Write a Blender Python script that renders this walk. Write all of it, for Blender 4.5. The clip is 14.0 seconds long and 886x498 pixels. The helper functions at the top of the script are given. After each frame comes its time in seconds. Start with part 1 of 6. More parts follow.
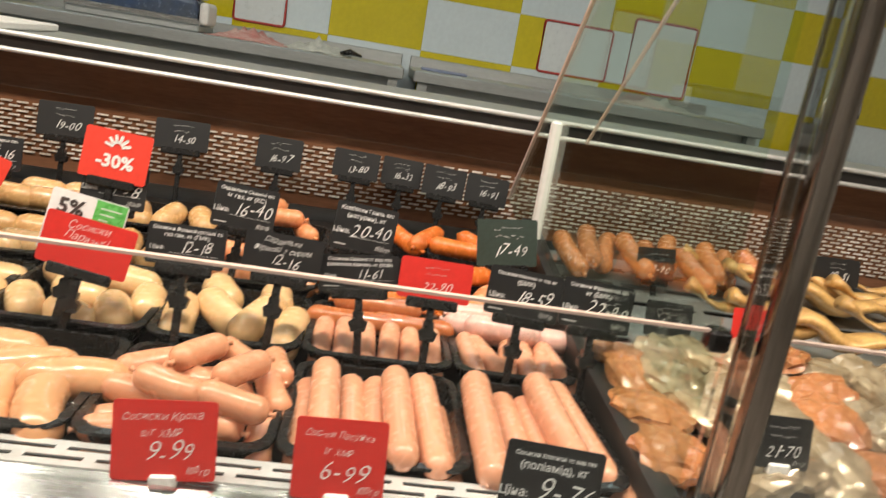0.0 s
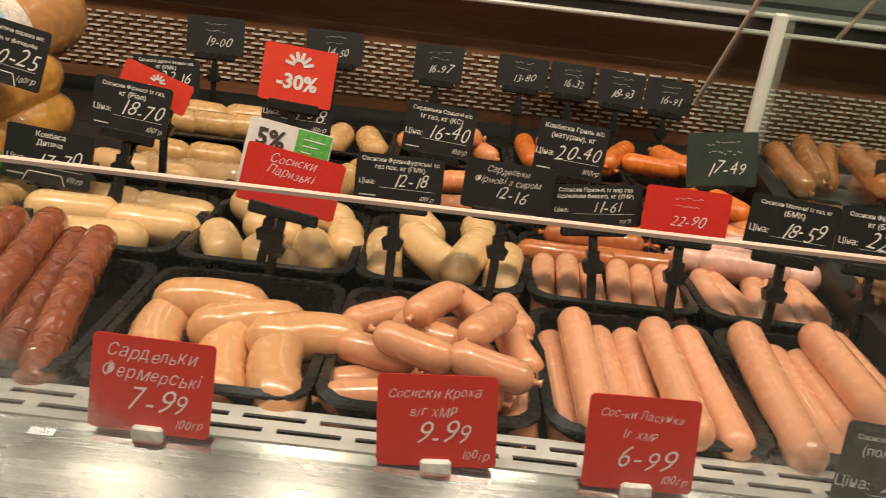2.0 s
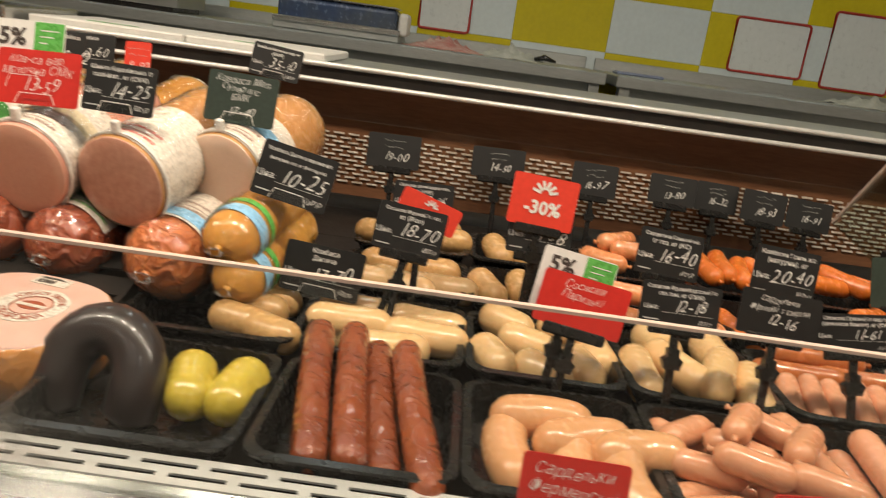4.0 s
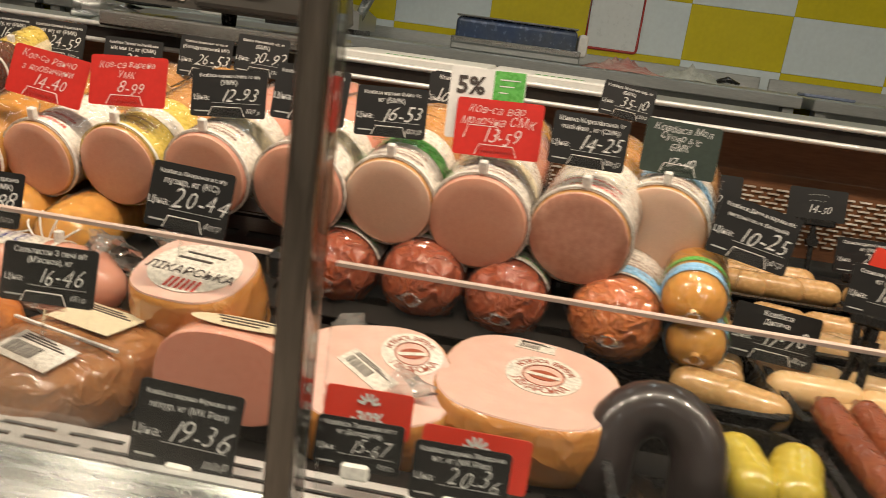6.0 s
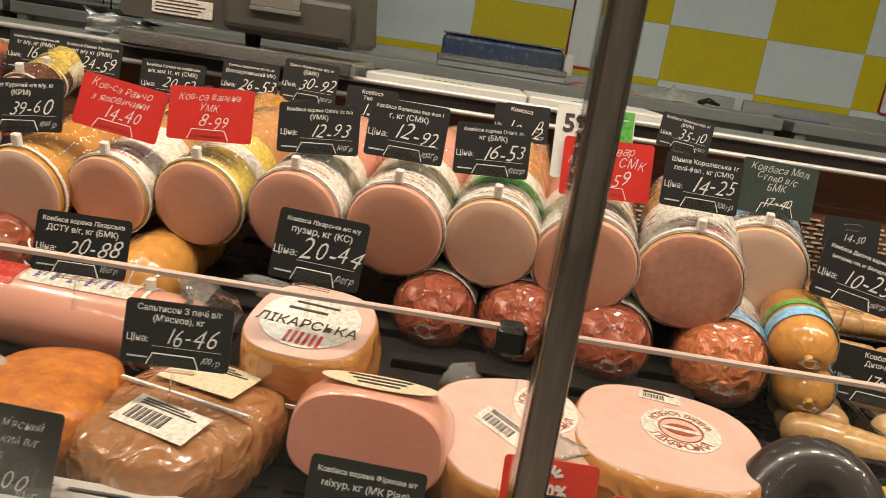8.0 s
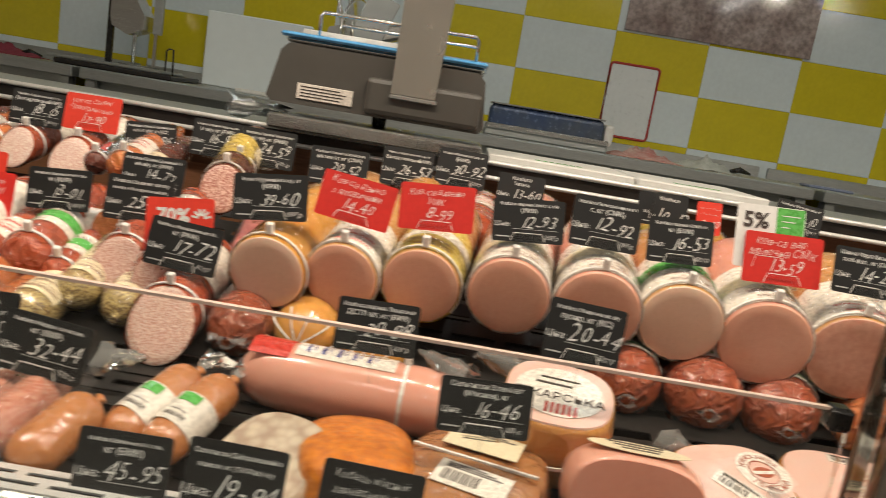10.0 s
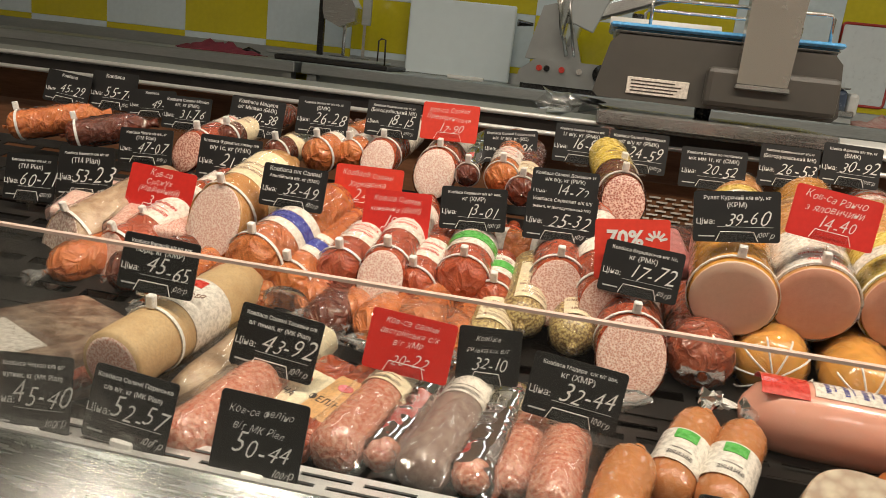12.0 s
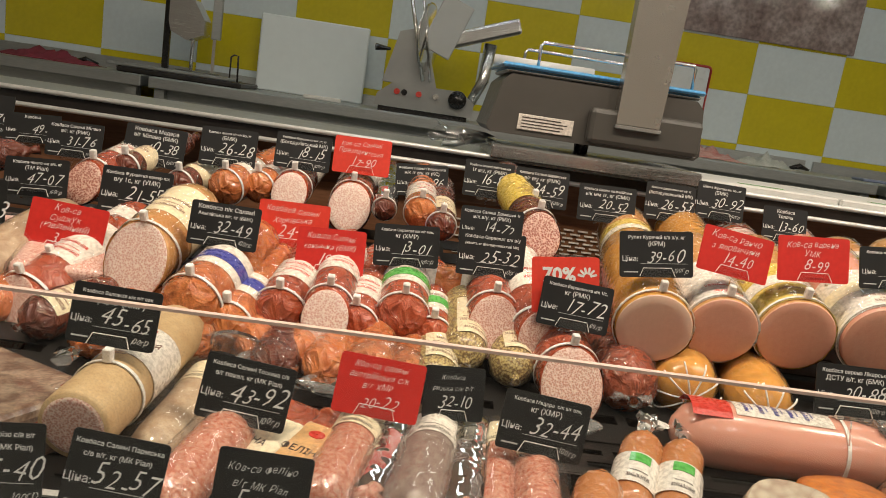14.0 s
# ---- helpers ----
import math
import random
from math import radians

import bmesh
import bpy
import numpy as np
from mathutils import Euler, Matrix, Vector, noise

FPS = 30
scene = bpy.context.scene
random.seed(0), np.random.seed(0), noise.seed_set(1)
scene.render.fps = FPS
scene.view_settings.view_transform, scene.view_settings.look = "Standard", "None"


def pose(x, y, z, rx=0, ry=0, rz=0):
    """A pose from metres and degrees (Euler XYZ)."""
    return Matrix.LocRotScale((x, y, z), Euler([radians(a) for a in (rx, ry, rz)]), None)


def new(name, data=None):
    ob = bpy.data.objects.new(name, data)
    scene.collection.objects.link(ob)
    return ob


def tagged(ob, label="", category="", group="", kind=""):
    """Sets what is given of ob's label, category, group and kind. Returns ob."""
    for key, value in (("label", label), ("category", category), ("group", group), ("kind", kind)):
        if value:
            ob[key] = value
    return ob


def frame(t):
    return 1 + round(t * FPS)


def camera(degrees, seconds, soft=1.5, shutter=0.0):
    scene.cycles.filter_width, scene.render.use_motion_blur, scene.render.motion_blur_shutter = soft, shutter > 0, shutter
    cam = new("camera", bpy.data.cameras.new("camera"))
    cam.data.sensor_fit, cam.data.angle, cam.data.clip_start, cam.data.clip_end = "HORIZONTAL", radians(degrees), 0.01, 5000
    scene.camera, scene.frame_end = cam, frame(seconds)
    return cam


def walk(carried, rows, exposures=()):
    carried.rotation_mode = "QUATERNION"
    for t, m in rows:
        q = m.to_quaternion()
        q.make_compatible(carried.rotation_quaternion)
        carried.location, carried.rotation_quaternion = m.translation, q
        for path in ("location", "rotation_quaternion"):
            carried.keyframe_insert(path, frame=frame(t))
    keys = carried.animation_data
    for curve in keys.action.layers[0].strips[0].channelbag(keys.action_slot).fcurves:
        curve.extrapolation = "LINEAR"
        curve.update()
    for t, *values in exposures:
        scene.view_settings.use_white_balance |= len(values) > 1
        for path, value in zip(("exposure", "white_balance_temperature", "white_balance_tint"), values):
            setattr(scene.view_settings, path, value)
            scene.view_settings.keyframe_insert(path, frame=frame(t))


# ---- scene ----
cam = camera(60.4, 14.0, 0.55, 0.5)
EXPOSURES = [(0.0, 0.43, 5950, 10), (0.5, 0.38, 6050, 10), (1.0, 0.17, 6250, 10), (2.2, -0.2, 6600, 10), (4.5, -0.05, 6450, 10), (7.0, -0.18, 6450, 10), (9.5, -0.12, 6250, 10), (11.5, -0.12, 6200, 10), (12.5, -0.16, 6200, 10), (14.0, -0.18, 6200, 10)]
METRES, EYE, TILT, LEAN, TURN = 2.0, 1.2, -14.2, -9.4, -4.3
ROWS = [
    (0.0, 0.0, 0.0, 0.0, 0.0, 0.0, -0.0),
    (0.5, -0.0276, 0.0084, -0.001, 1.19, -2.51, 0.55),
    (1.0, -0.0498, 0.0279, 0.0065, 1.59, -4.66, 1.25),
    (1.5, -0.0646, 0.0461, 0.0108, 3.37, -6.74, 1.78),
    (2.0, -0.0756, 0.0552, 0.0133, 6.79, -7.13, 1.42),
    (4.5, -0.2609, -0.0126, 0.041, 7.23, 1.31, -0.72),
    (5.0, -0.3094, -0.022, 0.0415, 9.19, 2.4, -2.2),
    (5.5, -0.3753, -0.0173, 0.0499, 12.15, 1.43, -1.56),
    (6.0, -0.4395, -0.0058, 0.0618, 11.69, 0.08, -1.16),
    (6.5, -0.476, 0.0055, 0.0717, 11.53, 0.17, -0.09),
    (7.0, -0.4951, 0.0082, 0.0755, 10.17, 0.54, -0.16),
    (9.5, -0.6083, -0.0521, 0.0855, 5.61, 3.09, -1.7),
    (10.0, -0.6499, -0.0756, 0.0902, 6.19, 4.84, -1.54),
    (10.5, -0.7007, -0.0911, 0.0913, 10.16, 4.6, -2.05),
    (11.0, -0.7657, -0.0958, 0.0983, 12.96, 3.27, -2.13),
    (11.5, -0.8241, -0.0858, 0.1119, 15.8, 3.05, -1.97),
    (12.0, -0.849, -0.081, 0.1187, 15.56, 2.48, -1.02),
    (12.5, -0.8664, -0.0821, 0.1212, 12.14, 2.56, -1.38),
    (13.0, -0.8831, -0.0858, 0.126, 7.8, 2.66, -0.82),
    (13.5, -0.8981, -0.093, 0.132, 4.56, 3.06, 0.42),
    (14.0, -0.9172, -0.1063, 0.1331, 2.5, 3.52, 0.37),
]
walk(cam, [(t, pose(0, 0, EYE, TILT, LEAN, TURN) @ pose(METRES * x, METRES * y, METRES * z, 90 + pitch, roll, yaw)) for t, x, y, z, yaw, pitch, roll in ROWS], EXPOSURES)

# ---------------------------------------------------------------- light
world = bpy.data.worlds.new("hall")
scene.world = world
world.use_nodes = True
world.node_tree.nodes["Background"].inputs[0].default_value = (0.9, 0.95, 1.0, 1)
world.node_tree.nodes["Background"].inputs[1].default_value = 0.03


def area_lamp(name, x, y, z, sx, sy, watts, colour):
    d = bpy.data.lights.new(name, "AREA")
    d.shape, d.size, d.size_y, d.energy, d.color = "RECTANGLE", sx, sy, watts, colour
    ob = new(name, d)
    ob.matrix_world = pose(x, y, z)
    return ob


WARM, COOL, HALL = (1.0, 0.845, 0.655), (0.93, 1.0, 0.97), (1.0, 0.92, 0.82)
TUBE_X = (-3.0, -1.9, -0.8, 0.3, 1.4)
# square spotlights over the counter, tubes over the servers' aisle
LAMP_X, LAMP_Y = [-3.05 + 0.52 * k for k in range(10)], (0.5,)
for lx in LAMP_X:
    for ly in LAMP_Y:
        area_lamp("spot_light", lx, ly, 2.615, 0.12, 0.12, 9.6, WARM)
for lx in TUBE_X:
    area_lamp("aisle_tube_light", lx, 2.45, 2.895, 0.12, 1.1, 2.7, COOL)
    area_lamp("hall_tube_light", lx, -1.5, 2.895, 0.12, 1.1, 4.5, HALL)

# ---------------------------------------------------------------- materials
MATS = {}


def mat(name, base, second=None, rough=0.5, metal=0.0, scale=40.0, mix=0.5, bump=0.0, bump_scale=None, coat=0.0,
        sss=0.0, stretch=(1, 1, 1), kind="noise", contrast=0.35, rough_var=0.1, fine=0.15, vary=0.0, deep=0.002):
    """A surface of two colours mixed by a coarse and a fine pattern, with relief and uneven gloss."""
    if name in MATS:
        return MATS[name]
    m = bpy.data.materials.new(name)
    m.use_nodes = True
    nt = m.node_tree
    n, ln = nt.nodes, nt.links
    b = n["Principled BSDF"]
    second = second or tuple(c * 0.82 for c in base)
    co = n.new("ShaderNodeTexCoord")
    mp = n.new("ShaderNodeMapping")
    mp.inputs["Scale"].default_value = stretch
    ln.new(co.outputs["Object"], mp.inputs["Vector"])
    if kind == "voronoi":
        t1 = n.new("ShaderNodeTexVoronoi")
        t1.inputs["Scale"].default_value = scale
        out1 = t1.outputs["Distance"]
    else:
        t1 = n.new("ShaderNodeTexNoise")
        t1.inputs["Scale"].default_value, t1.inputs["Detail"].default_value = scale, 5
        out1 = t1.outputs["Fac"]
    ln.new(mp.outputs[0], t1.inputs["Vector"])
    t2 = n.new("ShaderNodeTexNoise")
    t2.inputs["Scale"].default_value, t2.inputs["Detail"].default_value = scale * 7, 3
    ln.new(mp.outputs[0], t2.inputs["Vector"])
    ramp = n.new("ShaderNodeMapRange")
    ramp.inputs["From Min"].default_value, ramp.inputs["From Max"].default_value = 0.5 - contrast / 2, 0.5 + contrast / 2
    ramp.inputs["To Max"].default_value = mix
    ln.new(out1, ramp.inputs["Value"])
    mx = n.new("ShaderNodeMix")
    mx.data_type = "RGBA"
    mx.inputs["A"].default_value, mx.inputs["B"].default_value = (*base, 1), (*second, 1)
    ln.new(ramp.outputs[0], mx.inputs["Factor"])
    hsv = n.new("ShaderNodeHueSaturation")
    ln.new(mx.outputs["Result"], hsv.inputs["Color"])
    fr = n.new("ShaderNodeMapRange")
    fr.inputs["From Min"].default_value, fr.inputs["From Max"].default_value = 0.3, 0.7
    fr.inputs["To Min"].default_value, fr.inputs["To Max"].default_value = 1 - fine, 1 + fine
    ln.new(t2.outputs["Fac"], fr.inputs["Value"])
    last = fr.outputs[0]
    if vary:
        oi = n.new("ShaderNodeObjectInfo")
        vr = n.new("ShaderNodeMapRange")
        vr.inputs["To Min"].default_value, vr.inputs["To Max"].default_value = 1 - vary, 1 + vary
        ln.new(oi.outputs["Random"], vr.inputs["Value"])
        mu = n.new("ShaderNodeMath")
        mu.operation = "MULTIPLY"
        ln.new(last, mu.inputs[0])
        ln.new(vr.outputs[0], mu.inputs[1])
        last = mu.outputs[0]
    ln.new(last, hsv.inputs["Value"])
    ln.new(hsv.outputs[0], b.inputs["Base Color"])
    rr = n.new("ShaderNodeMapRange")
    rr.inputs["To Min"].default_value, rr.inputs["To Max"].default_value = max(0.02, rough - rough_var), min(1, rough + rough_var)
    ln.new(t2.outputs["Fac"], rr.inputs["Value"])
    ln.new(rr.outputs[0], b.inputs["Roughness"])
    b.inputs["Metallic"].default_value = metal
    if coat:
        b.inputs["Coat Weight"].default_value, b.inputs["Coat Roughness"].default_value = coat, 0.06
    if sss:
        b.inputs["Subsurface Weight"].default_value = sss
        b.inputs["Subsurface Radius"].default_value = (0.006, 0.003, 0.002)
        b.inputs["Subsurface Scale"].default_value = 1.0
    if bump:
        bp = n.new("ShaderNodeBump")
        bp.inputs["Strength"].default_value, bp.inputs["Distance"].default_value = bump, deep
        if bump_scale:
            t3 = n.new("ShaderNodeTexNoise")
            t3.inputs["Scale"].default_value, t3.inputs["Detail"].default_value = bump_scale, 4
            if coat >= 0.8:  # sharp creases of tight film
                t3.noise_type = "RIDGED_MULTIFRACTAL"
                t3.inputs["Offset"].default_value, t3.inputs["Gain"].default_value = 1.0, 1.6
                t3.inputs["Detail"].default_value, t3.inputs["Distortion"].default_value = 2, 0.6
            ln.new(mp.outputs[0], t3.inputs["Vector"])
            ln.new(t3.outputs["Fac"], bp.inputs["Height"])
        else:
            ln.new(out1, bp.inputs["Height"])
        ln.new(bp.outputs[0], b.inputs["Normal"])
        if coat:
            ln.new(bp.outputs[0], b.inputs["Coat Normal"])
    MATS[name] = m
    return m


def glass_mat(name, colour, rough, alpha, bump=0.0, scale=60.0, milk=0.0):
    """Clear sheet: a thin film of gloss over a see-through body."""
    if name in MATS:
        return MATS[name]
    m = bpy.data.materials.new(name)
    m.use_nodes = True
    nt = m.node_tree
    n, ln = nt.nodes, nt.links
    n.remove(n["Principled BSDF"])
    tr, gl, mx, fr = n.new("ShaderNodeBsdfTransparent"), n.new("ShaderNodeBsdfGlossy"), n.new("ShaderNodeMixShader"), n.new("ShaderNodeFresnel")
    tr.inputs[0].default_value = (*colour, 1)
    gl.inputs["Roughness"].default_value = rough
    fr.inputs["IOR"].default_value = 1.5
    mul = n.new("ShaderNodeMath")
    mul.operation = "MULTIPLY"
    mul.inputs[1].default_value = alpha
    ln.new(fr.outputs[0], mul.inputs[0])
    ln.new(mul.outputs[0], mx.inputs[0])
    body = tr.outputs[0]
    if milk:
        df, mm = n.new("ShaderNodeBsdfDiffuse"), n.new("ShaderNodeMixShader")
        df.inputs[0].default_value = (0.85, 0.83, 0.80, 1)
        mm.inputs[0].default_value = milk
        ln.new(tr.outputs[0], mm.inputs[1])
        ln.new(df.outputs[0], mm.inputs[2])
        body = mm.outputs[0]
    ln.new(body, mx.inputs[1])
    ln.new(gl.outputs[0], mx.inputs[2])
    if bump:
        t, bp, co = n.new("ShaderNodeTexNoise"), n.new("ShaderNodeBump"), n.new("ShaderNodeTexCoord")
        t.inputs["Scale"].default_value, t.inputs["Detail"].default_value = scale, 3
        t.noise_type = "RIDGED_MULTIFRACTAL"
        bp.inputs["Strength"].default_value, bp.inputs["Distance"].default_value = bump, 0.004
        ln.new(co.outputs["Object"], t.inputs["Vector"])
        ln.new(t.outputs["Fac"], bp.inputs["Height"])
        ln.new(bp.outputs[0], gl.inputs["Normal"])
        ln.new(bp.outputs[0], fr.inputs["Normal"])
    ln.new(mx.outputs[0], n["Material Output"].inputs[0])
    MATS[name] = m
    return m


STEEL = mat("brushed_steel", (0.62, 0.62, 0.60), (0.48, 0.48, 0.47), 0.24, 0.95, 3.0, 0.6, 0.08, 300, stretch=(1, 14, 14), fine=0.06)


def brushed(m, amount):
    """Steel brushed lengthwise: its highlights draw out across the grain."""
    nt = m.node_tree
    b = nt.nodes["Principled BSDF"]
    b.inputs["Anisotropic"].default_value = amount
    tg = nt.nodes.new("ShaderNodeTangent")
    tg.direction_type, tg.axis = "RADIAL", "X"
    nt.links.new(tg.outputs[0], b.inputs["Tangent"])
    return m


APRON_STEEL = mat("apron_steel", (0.34, 0.35, 0.34), (0.28, 0.29, 0.28), 0.27, 1.0, 3.0, 0.6, 0.03, 260, stretch=(1, 14, 14), fine=0.06, rough_var=0.03)
brushed(APRON_STEEL, 0.85)
STEEL_DULL = mat("dull_steel", (0.46, 0.48, 0.47), (0.36, 0.38, 0.37), 0.42, 0.85, 6.0, 0.6, 0.08, 200, stretch=(1, 8, 8), fine=0.08)
RAIL = mat("bright_rail", (0.88, 0.87, 0.84), (0.74, 0.73, 0.7), 0.34, 0.45, 9.0, 0.4, fine=0.05)
CHROME = mat("chrome", (0.78, 0.77, 0.74), (0.6, 0.6, 0.58), 0.16, 1.0, 9.0, 0.4, fine=0.05)
BLACK_METAL = mat("black_painted_metal", (0.014, 0.012, 0.011), (0.03, 0.026, 0.023), 0.42, 0.2, 22.0, 0.6, 0.1, 220)
# near-black: the shade below the deck slots is put into the colour
VOID_SHADE = mat("recess_shade", (0.012, 0.011, 0.01), (0.03, 0.025, 0.02), 0.8, 0.0, 12.0)
BROWN_PANEL = mat("brown_laminate", (0.20, 0.095, 0.05), (0.13, 0.06, 0.032), 0.18, 0.0, 5.0, 0.7, 0.04, 90, stretch=(1, 1, 7), fine=0.12)
TILE_WHITE = mat("white_glazed_tile", (0.62, 0.70, 0.72), (0.56, 0.64, 0.66), 0.14, 0.0, 7.0, 0.6, 0.03, 25, fine=0.03, vary=0.03)
TILE_YELLOW = mat("yellow_glazed_tile", (0.60, 0.51, 0.012), (0.52, 0.44, 0.012), 0.14, 0.0, 7.0, 0.6, 0.03, 25, fine=0.04, vary=0.04)
GROUT = mat("grout", (0.66, 0.67, 0.60), (0.56, 0.57, 0.5), 0.9, 0.0, 60.0, bump=0.2)
PLASTER = mat("white_plaster", (0.72, 0.71, 0.68), (0.64, 0.63, 0.6), 0.85, 0.0, 4.0, bump=0.1, bump_scale=180)
FLOOR_TILE = mat("grey_stoneware", (0.36, 0.34, 0.31), (0.27, 0.25, 0.23), 0.35, 0.0, 9.0, bump=0.05, bump_scale=120, vary=0.06)
ORANGE = mat("orange_laminate", (0.62, 0.17, 0.02), (0.5, 0.13, 0.02), 0.3, 0.0, 5.0, fine=0.05)
WHITE_PLASTIC = mat("white_plastic", (0.78, 0.77, 0.73), (0.66, 0.65, 0.61), 0.38, 0.0, 14.0, 0.5, 0.04, 120, fine=0.04)
BLACK_PLASTIC = mat("black_plastic", (0.008, 0.0075, 0.007), (0.016, 0.015, 0.014), 0.26, 0.0, 18.0, 0.7, 0.0, fine=0.05)
GREY_PLASTIC = mat("grey_plastic", (0.085, 0.079, 0.070), (0.07, 0.065, 0.058), 0.42, 0.0, 6.0, 0.4, 0.03, 400, fine=0.03)
CLEAR = glass_mat("clear_plastic", (0.97, 0.97, 0.96), 0.06, 0.9)
GLASS = glass_mat("counter_glass", (0.975, 0.99, 0.982), 0.0, 0.45)
SIDE_GLASS = glass_mat("side_glass", (0.91, 0.97, 0.93), 0.0, 0.3)
WRAP = glass_mat("cling_wrap", (0.98, 0.975, 0.97), 0.07, 1.0, 0.8, 60.0, 0.18)
TIGHT_WRAP = glass_mat("tight_film", (0.99, 0.985, 0.98), 0.05, 1.0, 0.9, 60.0, 0.02)
# pale opaque colour stands in for the light that glass edges catch
LIT_GLASS_EDGE = mat("lit_glass_edge", (0.82, 0.62, 0.52), (0.7, 0.55, 0.48), 0.2, 0.0, 20.0, 0.5, fine=0.06)


# ---------------------------------------------------------------- mesh helpers
def part(name, bm, material, parent=None, label="", smooth=False):
    me = bpy.data.meshes.new(name)
    bmesh.ops.recalc_face_normals(bm, faces=bm.faces[:])
    bm.to_mesh(me)
    bm.free()
    if smooth:
        me.polygons.foreach_set("use_smooth", [True] * len(me.polygons))
    me.materials.append(material)
    ob = new(name, me)
    ob.parent = parent
    return tagged(ob, label) if label else ob


def thing(name, m, label, category, group="", kind=""):
    ob = new(name)
    ob.empty_display_size = 0.02
    ob.matrix_world = m
    return tagged(ob, label, category, group, kind)


def box(bm, x0, x1, y0, y1, z0, z1, bevel=0.0, m=None, seg=1):
    vs = [bm.verts.new((x, y, z)) for x in (x0, x1) for y in (y0, y1) for z in (z0, z1)]
    fs = [bm.faces.new([vs[i] for i in f]) for f in ((0, 1, 3, 2), (4, 6, 7, 5), (0, 4, 5, 1), (2, 3, 7, 6), (0, 2, 6, 4), (1, 5, 7, 3))]
    if bevel:
        es = list({e for f in fs for e in f.edges})
        r = bmesh.ops.bevel(bm, geom=es, offset=bevel, segments=seg, affect="EDGES", profile=0.5)
        vs = list({v for f in r["faces"] for v in f.verts} | {v for v in vs if v.is_valid})
    if m is not None:
        bmesh.ops.transform(bm, matrix=m, verts=[v for v in vs if v.is_valid])
    return bm


def boxed(x0, x1, y0, y1, z0, z1, bevel=0.0, m=None, seg=1):
    return box(bmesh.new(), x0, x1, y0, y1, z0, z1, bevel, m, seg)


def prism(pts, x0, x1, axis="x"):
    """A side outline (pairs) drawn out along an axis."""
    bm = bmesh.new()

    def at(u, v, w):
        return (w, u, v) if axis == "x" else (u, w, v) if axis == "y" else (u, v, w)
    a = [bm.verts.new(at(u, v, x0)) for u, v in pts]
    b = [bm.verts.new(at(u, v, x1)) for u, v in pts]
    bm.faces.new(a)
    bm.faces.new(b[::-1])
    for i in range(len(pts)):
        j = (i + 1) % len(pts)
        bm.faces.new((a[i], b[i], b[j], a[j]))
    return bm


def tube(points, radii, seg=14, squash=1.0, bm=None):
    """A closed, round-ended body along a line of points."""
    bm = bm or bmesh.new()
    pts = [Vector(p) for p in points]
    rings, up = [], Vector((0, 0, 1))
    for i, p in enumerate(pts):
        d = (pts[min(i + 1, len(pts) - 1)] - pts[max(i - 1, 0)]).normalized()
        side = d.cross(up)
        if side.length < 1e-4:
            side = Vector((1, 0, 0))
        side.normalize()
        top = side.cross(d).normalized()
        rings.append([bm.verts.new(p + (side * math.cos(a) + top * math.sin(a) * squash) * radii[i]) for a in
                      [2 * math.pi * k / seg for k in range(seg)]])
    for r, s in zip(rings, rings[1:]):
        for k in range(seg):
            bm.faces.new((r[k], r[(k + 1) % seg], s[(k + 1) % seg], s[k]))
    bm.faces.new(rings[0][::-1])
    bm.faces.new(rings[-1])
    return bm


def lathe(profile, seg=28, axis="y", bm=None):
    """A body of revolution: (radius, distance along the axis) pairs."""
    bm = bm or bmesh.new()
    rings = []
    for r, d in profile:
        ring = []
        for k in range(seg):
            a = 2 * math.pi * k / seg
            u, v = r * math.cos(a), r * math.sin(a)
            ring.append(bm.verts.new((u, d, v) if axis == "y" else (u, v, d) if axis == "z" else (d, u, v)))
        rings.append(ring)
    for r, s in zip(rings, rings[1:]):
        for k in range(seg):
            bm.faces.new((r[k], r[(k + 1) % seg], s[(k + 1) % seg], s[k]))
    bm.faces.new(rings[0][::-1])
    bm.faces.new(rings[-1])
    return bm


def ring_band(r, d0, d1, thick=0.0006, seg=28, a0=0.0, a1=360.0):
    """A thin band round a y-axis body, whole or over an arc (degrees from +x towards +z)."""
    bm = bmesh.new()
    n = max(3, int(seg * (a1 - a0) / 360))
    rows = []
    for k in range(n + 1):
        a = radians(a0 + (a1 - a0) * k / n)
        rows.append([bm.verts.new((q * math.cos(a), d, q * math.sin(a))) for q, d in ((r, d0), (r + thick, d0), (r + thick, d1), (r, d1))])
    for p, q in zip(rows, rows[1:]):
        for k in range(4):
            bm.faces.new((p[k], p[(k + 1) % 4], q[(k + 1) % 4], q[k]))
    bm.faces.new(rows[0])
    bm.faces.new(rows[-1][::-1])
    return bm


def setting(name, bm, material, label, category):
    return tagged(part(name, bm, material), label, category, "", "structure")


# ---------------------------------------------------------------- the hall
WALL_Y, TILE_W, TILE_H, TX, TZ = 3.75, 0.442, 0.243, 0.172, 1.453
setting("floor", boxed(-6, 4, -3, 3.9, -0.1, 0.0), FLOOR_TILE, "grey stoneware floor of the shop", "floor")
setting("ceiling", boxed(-6, 4, -3, 3.9, 3.0, 3.1), PLASTER, "plain white plastered ceiling over the counter", "ceiling")
wall_north = setting("wall_north", boxed(-6, 4, WALL_Y, WALL_Y + 0.15, 0.0, 3.0), GROUT, "wall clad in yellow and pale blue-white checkered tiles", "wall")
setting("wall_south", boxed(-6, 4, -3.15, -3.0, 0.0, 3.0), PLASTER, "plain pale wall behind the shoppers", "wall")
setting("wall_west", boxed(-6.15, -6.0, -3, 3.9, 0.0, 3.0), PLASTER, "plain pale wall at the counter's end", "wall")
setting("wall_east", boxed(4.0, 4.15, -3, 3.9, 0.0, 3.0), PLASTER, "plain pale wall at the counter's far end", "wall")

